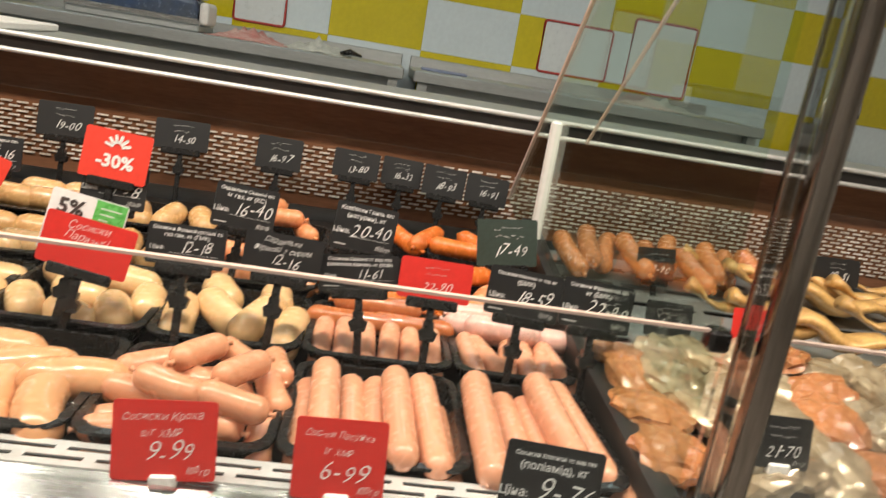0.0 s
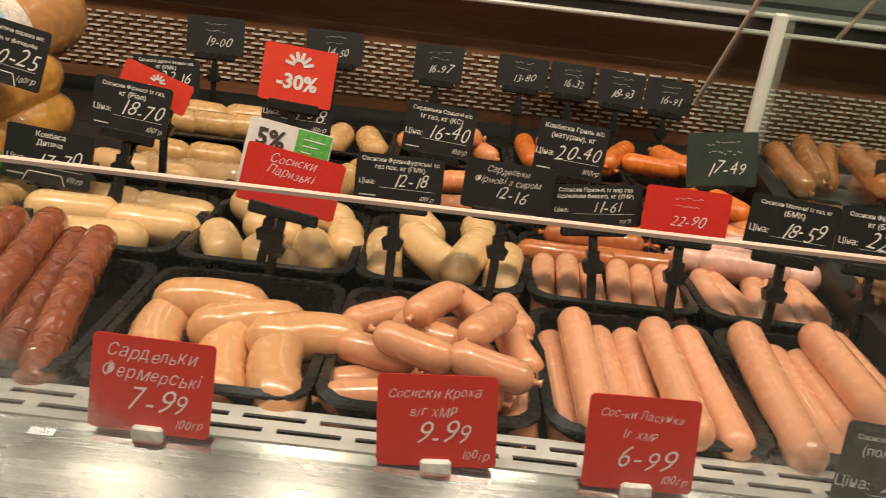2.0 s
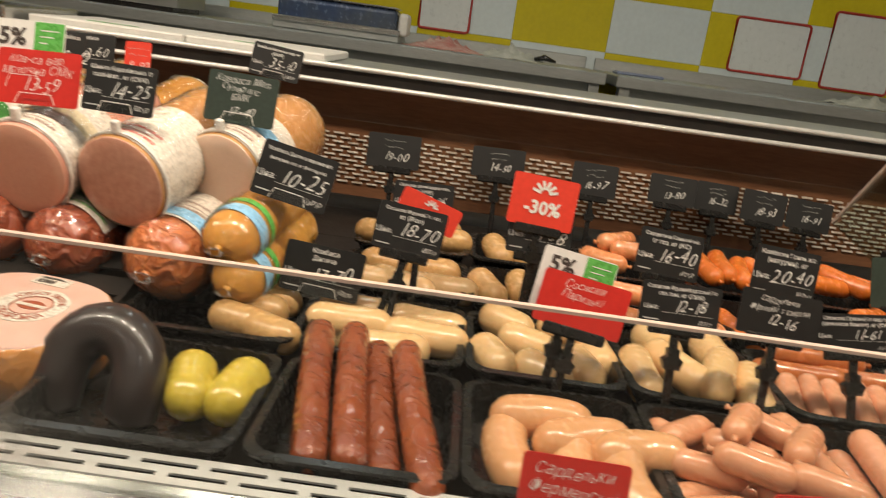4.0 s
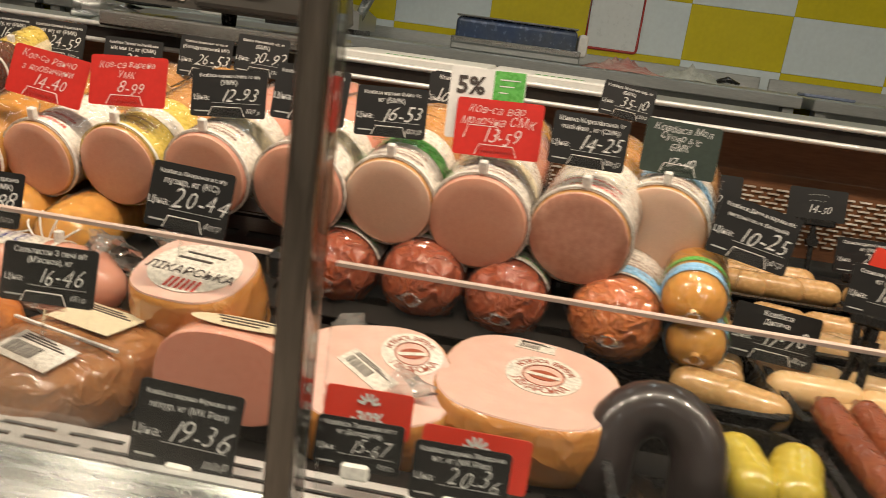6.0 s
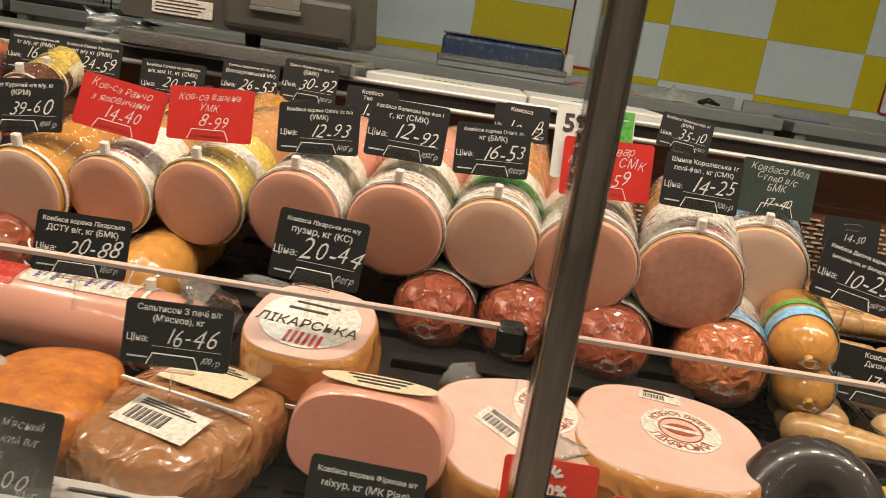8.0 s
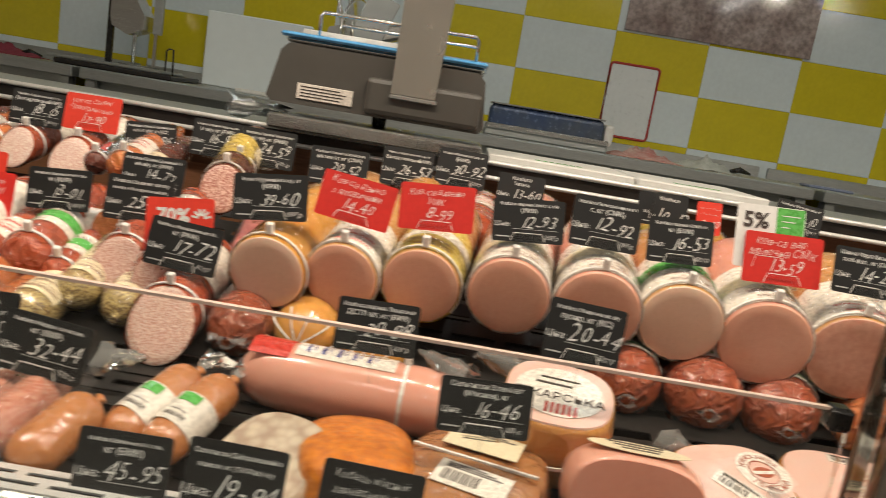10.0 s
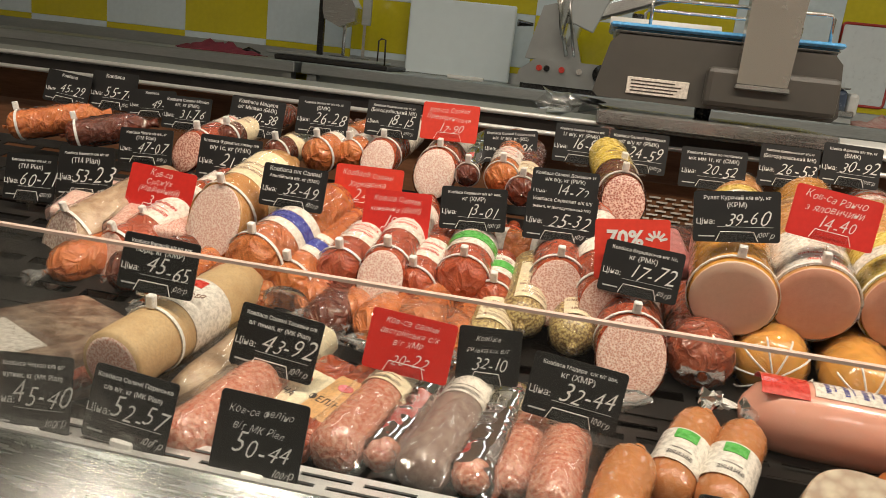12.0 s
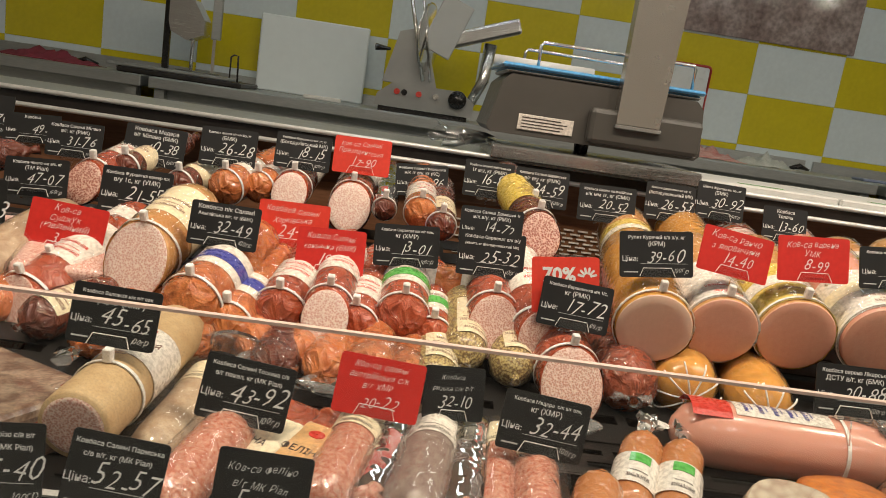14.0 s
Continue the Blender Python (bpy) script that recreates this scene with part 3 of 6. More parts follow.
def log(x, y, z, r, length, yaw, style, pitch=13, tie=True):
    """A sausage log that lies on the deck and shows its cut end, or its round end where it is whole."""
    case, face, label, band, words = STYLES[style]
    ob = thing("sausage_log", pose(x, y, z, pitch, 0, yaw), words, "sausage", "sausages in the counter")
    if face:
        rim = [(r * 0.965, 0.0), (r * 0.995, 0.002), (r, 0.007)]
    else:
        rim = [(0.004, -r * 0.30), (r * 0.25, -r * 0.27), (r * 0.55, -r * 0.18), (r * 0.8, -r * 0.03), (r * 0.94, r * 0.15), (r, r * 0.42)]
    rim += [(r * (1 + 0.012 * math.sin(k * 2.1)), 0.012 + r * 0.42 + (length - 0.03 - r * 0.42) * k / 5) for k in range(6)]
    rim += [(r * 0.86, length), (r * 0.5, length + 0.012), (0.006, length + 0.02), (0.009, length + 0.035)]
    slant = 0.75 if face in (MARBLE_CUT, PALE_CUT, DARK_CUT, GREY_CUT) else 0.0
    body = lathe(rim, 30)
    for q in body.verts:  # an oblique cut
        q.co.y += slant * q.co.z * max(0.0, 1 - q.co.y / 0.07)
    part("casing", body, case, ob, "", True)
    if face:
        end = lathe([(r * 0.20, -0.0016), (r * 0.7, -0.0012), (r * 0.955, -0.0008), (r * 0.986, 0.0004)], 30)
        for q in end.verts:
            q.co.y += slant * q.co.z
        part("cut_face", end, face, ob, "smooth cut face", True)
    else:
        part("knot", lathe([(0.004, -r * 0.30 - 0.007), (0.0022, -r * 0.30 - 0.003), (0.004, -r * 0.29)], 10), case, ob, "gathered end")
    rr = r * 1.014
    if label:
        y0 = length * 0.40 if slant else 0.005 if face else r * 1.6
        part("label_band", ring_band(rr, y0, y0 + length * (0.45 if face else 0.24), 0.0005, 34), label, ob)
        print_bars(ob, rr + 0.0007, y0 + 0.014, 3, 52, 118, LABEL_RED if label == LABEL_WHITE and band is None else BROWN_INK)
        if band:
            part("colour_band", ring_band(rr + 0.0008, y0 + length * (0.2 if face else 0.07), y0 + length * (0.3 if face else 0.16), 0.0004, 34), band, ob)
    film = bmesh.new()
    y0 = 0.016 if not face else 0.002
    seed = random.Random(int(abs(x) * 1000) + int(z * 100))
    rows = [[film.verts.new(((r * 1.022 + 0.0012 + seed.uniform(-0.0011, 0.0011)) * math.cos(2 * math.pi * k / 32), y0 + (length * 0.88 - y0) * j / 12 + (slant * r * math.sin(2 * math.pi * k / 32) * max(0.0, 1 - j / 4)), (r * 1.022 + 0.0012 + seed.uniform(-0.0011, 0.0011)) * math.sin(2 * math.pi * k / 32))) for k in range(32)] for j in range(13)]
    for p, q in zip(rows, rows[1:]):
        for k in range(32):
            film.faces.new((p[k], p[(k + 1) % 32], q[(k + 1) % 32], q[k]))
    part("film", film, TIGHT_WRAP, ob, "clear wrinkled film over the casing", True).visible_shadow = False
    if tie:
        add_tie(ob, r * 1.03, 0.03 if slant else 0.006 if face else r * 0.5)
    return ob


def chub(x, y, z, r, length, yaw, style, pitch=9):
    """A whole sausage whose gathered round end faces the shopper."""
    case, face, label, band, words = STYLES[style]
    ob = thing("whole_sausage", pose(x, y, z, pitch, 0, yaw), words, "sausage", "whole sausages in the counter")
    prof = [(0.005, -r * 0.42), (r * 0.22, -r * 0.40), (r * 0.5, -r * 0.28), (r * 0.76, -r * 0.05), (r * 0.93, r * 0.25), (r, r * 0.7)]
    prof += [(r * (1 + 0.015 * math.sin(k * 1.7 + x * 9)), r * 0.7 + (length - r * 1.4) * k / 5) for k in range(1, 6)]
    prof += [(r * 0.7, length), (0.008, length + 0.02)]
    bm = lathe(prof, 36)
    for v in bm.verts:  # pleats gathered towards the knot
        d = math.hypot(v.co.x, v.co.z)
        if v.co.y < r * 0.5 and d > 1e-4:
            a = math.atan2(v.co.z, v.co.x)
            k = 1 + 0.07 * math.sin(a * 17 + x * 5) * (1 - d / (r * 1.02))
            v.co.x, v.co.z, v.co.y = v.co.x * k, v.co.z * k, v.co.y + 0.0012 * math.sin(a * 18) * (d / r)
    part("casing", bm, case, ob, "", True)
    film = bmesh.new()
    lathe([(q * 1.035 + 0.001, d) for q, d in prof[1:9]], 26, "y", film)
    rnd = random.Random(int(abs(x) * 1000))
    for v in film.verts:
        v.co += Vector((rnd.uniform(-1, 1), rnd.uniform(-1, 1), rnd.uniform(-1, 1))) * 0.0014
    part("film", film, TIGHT_WRAP, ob, "tight wrinkled clear film").visible_shadow = False
    part("knot", lathe([(0.005, -r * 0.42 - 0.008), (0.0024, -r * 0.42 - 0.004), (0.006, -r * 0.40)], 12), case, ob, "gathered film knot")
    part("film_tuft", crumple(0.010, r * 0.30, int(abs(x) * 777)), WRAP, ob, "small clear film tuft").location = (0, -r * 0.41, 0)
    if style == "red_bag":
        part("film_tail", crumple(0.03, r * 0.55, int(x * 1000) % 997), WRAP, ob, "crumpled clear film tail").location = (0, -r * 0.40, 0)
    if style == "red_bow":
        for s in (-1, 1):
            b = part("bow", crumple(r * 0.6, r * 0.26, 5 + s), WRAP, ob, "clear film bow", True)
            b.matrix_local = pose(0, -r * 0.42, 0, 0, 0, 90 * s)
    if style == "golden_net":
        for a in range(0, 180, 36):
            part("twine", tube([(r * 1.02 * math.cos(radians(a)) * math.sin(t), -r * 0.45 * math.cos(t) if abs(t) < 1.6 else r * 0.3, r * 1.02 * math.sin(radians(a)) * math.sin(t)) for t in
                                [-1.5 + 0.25 * k for k in range(13)]], [0.0012] * 13, 5), TIE_WHITE, ob)
    rr = r * 1.02
    if label and style not in ("red_bow",):
        wide = 0.10 if style == "golden_blue" else 0.4
        part("label_band", ring_band(rr, r * 0.55, r * 0.55 + length * wide, 0.0005, 34, 20, 380 if style == "golden_blue" else 118), label, ob)
        if wide > 0.2:
            print_bars(ob, rr + 0.0007, r * 0.55 + 0.008, 5, 30, 110, LABEL_GREEN if case is RED_WRAP else BROWN_INK)
        if band:
            part("colour_band", ring_band(rr + 0.0008, r * 0.62 + (0.024 if wide < 0.2 else 0.0), r * 0.62 + (0.034 if wide < 0.2 else length * 0.10), 0.0004, 34, 20, 380 if wide < 0.2 else 118), band, ob)
    return ob


def sausage_mesh(length, r, bend, ends=True, seg=14):
    """A link: a bent tube with blunt ends and twisted tips; it lies along y, its middle at the origin."""
    pts, rad = [], []
    for u in (0.0, 0.006, 0.02, 0.045, 0.08, 0.13, 0.2, 0.3, 0.4, 0.5, 0.6, 0.7, 0.8, 0.87, 0.92, 0.955, 0.98, 0.994, 1.0):
        a = (u - 0.5) * bend
        if abs(bend) > 0.05:
            rr = length / bend
            pts.append((rr * (1 - math.cos(a)), rr * math.sin(a), 0))
        else:
            pts.append((0, (u - 0.5) * length, 0))
        e = min(u, 1 - u) * length / r
        rad.append(r * (math.sqrt(max(0.012, 1 - (1 - min(e, 1)) ** 2)) if e < 1 else 1.0))
    bm = tube(pts, rad, seg)
    if ends:
        d0 = (Vector(pts[0]) - Vector(pts[1])).normalized()
        d1 = (Vector(pts[-1]) - Vector(pts[-2])).normalized()
        for p, d in ((Vector(pts[0]), d0), (Vector(pts[-1]), d1)):
            tube([p - d * 0.003, p + d * 0.003, p + d * 0.006], [r * 0.3, r * 0.14, r * 0.28], 7, 1, bm)
    return bm


LINKS = {}
PLAIN_ENDS = ("long frankfurters", "thick frankfurters", "fat links", "pale links", "cut pale links", "slim pink links", "yellow links", "tan links")


def link(kind, x, y, z, yaw, pitch=0.0, roll=0.0):
    """One sausage of a kind; alike ones share their mesh."""
    length, r, bend, material, words = KINDS[kind]
    if kind not in LINKS:
        me = bpy.data.meshes.new("sausage")
        bm = sausage_mesh(length, r, bend, kind not in PLAIN_ENDS)
        bmesh.ops.recalc_face_normals(bm, faces=bm.faces[:])
        bm.to_mesh(me)
        bm.free()
        me.polygons.foreach_set("use_smooth", [True] * len(me.polygons))
        me.materials.append(material)
        LINKS[kind] = me
    ob = new("sausage", LINKS[kind])
    ob.matrix_world = pose(x, y, z, pitch, roll, yaw)
    return tagged(ob, words, "sausage", "sausages in " + kind)


KINDS = {
    "long frankfurters": (0.148, 0.0148, 0.05, PINKISH, "long pink frankfurter lying in a black tray"),
    "thick frankfurters": (0.170, 0.0162, 0.06, PINKISH, "thick glossy pink frankfurter in a black tray"),
    "short links": (0.070, 0.0138, 0.3, skin("short_link_skin", (0.71, 0.34, 0.19), (0.62, 0.27, 0.13), fine=0.03, vary=0.07), "short plump sausage link heaped in a tray"),
    "fat links": (0.098, 0.0215, 1.25, PEACH, "fat bent smoked link in a black tray"),
    "dark kabanos": (0.228, 0.0160, 0.08, DARKRED_SKIN, "long wrinkled dark red sausage in a black tray"),
    "pale links": (0.105, 0.0205, 0.25, PALE, "pale plump boiled link in a black tray"),
    "cut pale links": (0.075, 0.0215, 0.3, PALE, "pale short plump link in a black tray"),
    "slim pink links": (0.10, 0.0125, 0.05, PINKISH, "slim pink link standing in a tray"),
    "brown links": (0.115, 0.0145, 0.2, skin("brown_link_skin", (0.50, 0.16, 0.05), (0.4, 0.11, 0.03), vary=0.06), "reddish brown smoked link in a tray"),
    "raw links": (0.10, 0.0165, 0.4, RAW_PINK, "raw pale pink link in a black tray"),
    "tan links": (0.08, 0.0205, 0.3, skin("tan_link_skin", (0.60, 0.36, 0.15), (0.5, 0.28, 0.1), vary=0.08), "small tan smoked link in a rear tray"),
    "orange links": (0.10, 0.0155, 0.35, ORANGE_SKIN, "bright orange smoked link in a rear tray"),
    "coral links": (0.085, 0.0155, 0.7, skin("coral_link_skin", (0.72, 0.30, 0.13), (0.62, 0.22, 0.08), vary=0.06), "coral pink curved link in a rear tray"),
    "yellow links": (0.080, 0.0235, 0.4, YELLOW_SKIN, "short sausage in bright yellow casing"),
}


def tray(x0, x1, y0, y1, z, h=0.042, words="black plastic display tray of sausages"):
    """A tapered black tray with a rolled rim."""
    ob = thing("display_tray", pose((x0 + x1) / 2, (y0 + y1) / 2, z), words, "tray", "black display trays")
    w, d = (x1 - x0) / 2 - 0.001, (y1 - y0) / 2 - 0.001
    bm = bmesh.new()
    t = 0.013

    def ring(hw, hd, zz, c=0.022):
        out = []
        for sx, sy, a0 in ((1, 1, 0), (-1, 1, 90), (-1, -1, 180), (1, -1, 270)):
            for k in range(4):
                a = radians(a0 + 30 * k)
                out.append(bm.verts.new((sx * (hw - c) + c * math.cos(a), sy * (hd - c) + c * math.sin(a), zz)))
        return out
    rings = [ring(w - t - 0.004, d - t - 0.004, 0.0), ring(w - 0.004, d - 0.004, h - 0.003), ring(w, d, h - 0.003), ring(w, d, h), ring(w - 0.008, d - 0.008, h + 0.001), ring(w - t - 0.003, d - t - 0.003, 0.003)]
    for p, q in zip(rings, rings[1:]):
        for k in range(16):
            bm.faces.new((p[k], p[(k + 1) % 16], q[(k + 1) % 16], q[k]))
    bm.faces.new(rings[0][::-1])
    bm.faces.new(rings[-1])
    part("tray_body", bm, BLACK_PLASTIC, ob)
    return ob


# the sausage bay: rows of sunk trays, five lanes wide
LANES = (-0.578, -0.397, -0.218, -0.046, 0.130, 0.279)
ROWS_Y = ((0.588, 0.792, 0.813), (0.797, 0.985, 0.819), (0.990, 1.165, 0.826), (1.170, 1.335, 0.834))
for a, b in zip(LANES, LANES[1:]):
    for y0, y1, z in ROWS_Y:
        tray(a, b, y0, y1, z)


def put(kind, lane, row, u, v, h, yaw, pitch=0.0):
    """A sausage at a share of the tray's width and depth, h above its bottom."""
    y0, y1, z = ROWS_Y[row]
    link(kind, LANES[lane] + (LANES[lane + 1] - LANES[lane]) * u, y0 + (y1 - y0) * v, z + h, yaw, pitch)


for x, y, z, yaw, pitch in ((-0.540, 0.712, 0.860, 9, 8), (-0.505, 0.714, 0.862, 8, 8), (-0.476, 0.710, 0.848, 9, 7), (-0.442, 0.694, 0.858, 11, 8)):
    link("dark kabanos", x, y, z, yaw, pitch)
for x, y, z, yaw, pitch in ((-0.324, 0.698, 0.872, -86, 0), (-0.356, 0.650, 0.856, 12, 10), (-0.288, 0.678, 0.866, -70, 0), (-0.238, 0.668, 0.866, -70, -4), (-0.298, 0.632, 0.852, 8, 14), (-0.254, 0.625, 0.856, 14, 16)):
    link("fat links", x, y + 0.006, z - 0.007, yaw, pitch)
for x, y, z, yaw, pitch in ((-0.137, 0.704, 0.892, -32, 0), (-0.102, 0.734, 0.877, 45, 3), (-0.091, 0.675, 0.892, -33, 0), (-0.184, 0.712, 0.870, -50, 0), (-0.148, 0.634, 0.887, 68, 4), (-0.139, 0.686, 0.872, 56, 0), (-0.089, 0.621, 0.884, 73, 5), (-0.178, 0.652, 0.868, 75, 0),
                            (-0.061, 0.691, 0.863, 22, 10), (-0.064, 0.742, 0.868, 16, 0), (-0.062, 0.622, 0.848, 2, 12), (-0.180, 0.613, 0.852, -76, 0), (-0.183, 0.644, 0.846, -70, 0), (-0.174, 0.604, 0.832, -80, 0), (-0.107, 0.624, 0.862, 60, 0),
                            (-0.120, 0.735, 0.850, -70, 0), (-0.180, 0.742, 0.845, 40, 0), (-0.120, 0.655, 0.845, 80, 0), (-0.090, 0.700, 0.848, 20, 0), (-0.120, 0.612, 0.834, 88, 0)):
    link("short links", x, y + 0.006, z - 0.007, yaw, pitch)
for x, y, z, yaw, pitch in ((-0.026, 0.664, 0.846, 2, 8), (-0.009, 0.660, 0.872, 3, 9), (0.018, 0.674, 0.850, 3, 9), (0.042, 0.676, 0.850, 1, 9), (0.062, 0.655, 0.874, 4, 9), (0.092, 0.656, 0.868, 6, 10), (0.108, 0.655, 0.840, 4, 6), (0.075, 0.665, 0.842, 3, 6)):
    link("long frankfurters", x, y + 0.004, z - 0.006, yaw, pitch)
for x, y, z, yaw, pitch in ((0.145, 0.660, 0.870, 2, 9), (0.182, 0.668, 0.847, 5, 8), (0.210, 0.668, 0.846, 7, 8), (0.222, 0.672, 0.872, 9, 9), (0.250, 0.690, 0.858, 10, 8), (0.262, 0.655, 0.846, 14, 8)):
    link("thick frankfurters", x, y + 0.004, z - 0.006, yaw, pitch)
# second row
for u, v, h, yaw in ((0.26, 0.80, 0.032, 84), (0.74, 0.76, 0.030, 80), (0.24, 0.50, 0.038, 90), (0.74, 0.44, 0.036, 84), (0.50, 0.22, 0.034, 96)):
    put("pale links", 0, 1, u, v, h, yaw)
for u, v, h, yaw in ((0.18, 0.34, 0.032, 30), (0.42, 0.60, 0.034, 64), (0.50, 0.24, 0.030, 56), (0.74, 0.30, 0.036, 22), (0.88, 0.56, 0.034, 10), (0.28, 0.78, 0.044, 60), (0.70, 0.80, 0.042, 80)):
    put("cut pale links", 1, 1, u, v, h, yaw, 6)
for u, v, h, yaw in ((0.14, 0.36, 0.034, 5), (0.42, 0.46, 0.040, 38), (0.66, 0.40, 0.044, -20), (0.88, 0.34, 0.034, -6), (0.34, 0.78, 0.044, 30), (0.74, 0.78, 0.042, 10)):
    put("pale links" if v < 0.5 else "cut pale links", 2, 1, u, v, h, yaw, 8)
for i in range(6):
    put("slim pink links", 3, 1, 0.12 + 0.15 * i, 0.24, 0.030 + 0.003 * (i % 2), 3 * (i % 3) - 2, 24)
for u, v, h in ((0.30, 0.62, 0.042), (0.74, 0.64, 0.042), (0.48, 0.76, 0.056)):
    put("brown links", 3, 1, u, v, h, 88)
for u, v, h, yaw in ((0.28, 0.62, 0.052, 70), (0.46, 0.56, 0.058, 85), (0.34, 0.78, 0.060, 100), (0.76, 0.62, 0.050, 78)):
    put("raw links", 4, 1, u, v, h, yaw)
for u, yaw in ((0.18, 10), (0.34, 30), (0.48, -8), (0.64, 4), (0.78, -6), (0.90, 20)):
    put("slim pink links", 4, 1, u, 0.30, 0.034, yaw, 14)
# third and fourth rows
for u, v, h, yaw in ((0.20, 0.30, 0.036, 80), (0.50, 0.24, 0.038, 60), (0.80, 0.30, 0.036, 90), (0.34, 0.66, 0.042, 75), (0.72, 0.64, 0.042, 84)):
    put("pale links" if v < 0.5 else "tan links", 0, 2, u, v, h, yaw)
for u, v, yaw in ((0.20, 0.3, 80), (0.50, 0.3, 84), (0.80, 0.34, 90), (0.34, 0.66, 76), (0.70, 0.7, 88)):
    put("tan links", 0, 3, u, v, 0.048, yaw)
for row, u, v, yaw in ((2, 0.15, 0.4, 30), (2, 0.42, 0.5, 10), (2, 0.7, 0.4, -20), (2, 0.88, 0.6, 40), (3, 0.25, 0.4, 20), (3, 0.5, 0.45, -14), (3, 0.8, 0.45, 24)):
    put("tan links", 1, row, u, v, 0.040, yaw, 12)
for row, u, v, h, yaw in ((2, 0.2, 0.3, 0.034, 60), (2, 0.5, 0.25, 0.036, 100), (2, 0.8, 0.3, 0.034, 40), (2, 0.3, 0.6, 0.05, 80), (2, 0.65, 0.65, 0.05, 110), (3, 0.2, 0.4, 0.05, 50), (3, 0.5, 0.4, 0.07, 90), (3, 0.75, 0.45, 0.05, 20), (3, 0.35, 0.6, 0.075, 130)):
    put("coral links", 2, row, u, v, h, yaw)
for row, u, v, h, yaw in ((2, 0.1, 0.3, 0.036, 20), (2, 0.3, 0.4, 0.038, -10), (2, 0.5, 0.3, 0.036, 30), (2, 0.72, 0.4, 0.038, -20), (2, 0.9, 0.3, 0.036, 10), (3, 0.14, 0.4, 0.06, 8), (3, 0.3, 0.45, 0.064, 0), (3, 0.46, 0.4, 0.06, -8), (3, 0.7, 0.45, 0.06, 30), (3, 0.9, 0.45, 0.066, -30)):
    put("orange links", 3, row, u, v, h, yaw, 6)
for row, u, v, h, yaw in ((2, 0.2, 0.3, 0.036, 40), (2, 0.42, 0.4, 0.038, -20), (2, 0.66, 0.3, 0.036, 60), (2, 0.88, 0.4, 0.036, 10), (3, 0.25, 0.35, 0.06, 100), (3, 0.5, 0.45, 0.066, 40), (3, 0.8, 0.4, 0.06, 70), (2, 0.35, 0.66, 0.06, 130), (2, 0.7, 0.7, 0.06, 30)):
    put("orange links" if v > 0.42 or row == 3 else "coral links", 4, row, u, v, h, yaw, 6)

# trays beside the hams: black pudding ring, yellow and pale links
tray(-0.782, -0.582, 0.588, 0.785, 0.813, words="black plastic tray with black pudding and yellow sausages")
ring_pts = [(0.039 * math.cos(radians(a)), 0.046 * math.sin(radians(a)) - (0.0 if 0 <= a <= 180 else 0.024), 0.0) for a in range(-20, 206, 15)]
pud = tagged(part("black_pudding", tube(ring_pts, [0.008] + [0.0250] * (len(ring_pts) - 2) + [0.008], 18), BLACK_SKIN, None, "", True), "bent black pudding in clear film standing in a tray", "black pudding")
pud.matrix_world = pose(-0.736, 0.690, 0.850, 62, 0, -8)
for dx, yaw in ((-0.655, 14), (-0.611, -14)):
    link("yellow links", dx, 0.705, 0.848, yaw, 14)
tray(-0.782, -0.582, 0.797, 0.985, 0.819, words="black plastic tray of pale sausages")
for dx, y, yaw in ((-0.655, 0.86, 70), (-0.648, 0.90, 90), (-0.64, 0.94, 80), (-0.615, 0.84, 60)):
    link("tan links", dx, y, 0.853, yaw)

# ---------------------------------------------------------------- logs on the sloping deck
log(-1.536, 0.895, 0.970, 0.0475, 0.24, -6, "chicken_roll")
log(-1.447, 0.905, 0.976, 0.0455, 0.24, -6, "rose_tan")
log(-1.349, 0.908, 0.982, 0.0490, 0.24, -6, "rose_yellow")
log(-1.241, 0.900, 0.989, 0.050, 0.24, -6, "rose_white")
log(-1.132, 0.900, 0.989, 0.053, 0.24, -6, "rose_white")
log(-1.028, 0.903, 0.991, 0.051, 0.24, -6, "cream_green")
log(-0.926, 0.895, 0.985, 0.055, 0.24, -6, "rose_white")
log(-0.815, 0.900, 0.984, 0.056, 0.24, -12, "coarse_white")
log(-0.721, 0.970, 0.992, 0.055, 0.20, -14, "cream_blue")
# lower row
chub(-1.080, 0.895, 0.900, 0.047, 0.2, -6, "wrapped_red")
chub(-0.982, 0.890, 0.902, 0.050, 0.2, -6, "wrapped_red")
chub(-0.885, 0.890, 0.896, 0.049, 0.2, -6, "wrapped_red")
chub(-0.763, 0.885, 0.895, 0.053, 0.2, -10, "wrapped_blue")
chub(-0.684, 0.880, 0.935, 0.035, 0.2, -10, "golden_blue")
chub(-0.672, 0.880, 0.888, 0.033, 0.2, -10, "golden_blue")
chub(-1.560, 0.868, 0.896, 0.040, 0.18, -2, "red_bow")
chub(-1.482, 0.885, 0.898, 0.042, 0.18, -5, "golden_net")
chub(-1.392, 0.860, 0.895, 0.039, 0.18, -5, "golden_net")
log(-1.638, 0.842, 0.900, 0.0385, 0.2, 3, "salami_pink")
# rear tier
log(-2.341, 1.150, 1.008, 0.028, 0.2, -10, "salami_red")
log(-2.153, 1.210, 1.018, 0.029, 0.2, -22, "orange_band")
log(-2.225, 1.215, 1.010, 0.024, 0.2, -20, "dark_red")
log(-2.105, 1.235, 1.022, 0.026, 0.2, -20, "orange_band")
log(-2.048, 1.225, 1.025, 0.029, 0.2, -4, "pale_cut")
log(-1.948, 1.205, 1.019, 0.034, 0.2, -2, "pale_cut")
log(-1.892, 1.170, 1.026, 0.018, 0.2, 0, "dark_red")
log(-1.836, 1.140, 1.031, 0.025, 0.2, 0, "orange_band")
log(-1.803, 1.120, 1.019, 0.022, 0.2, 0, "dark_red")
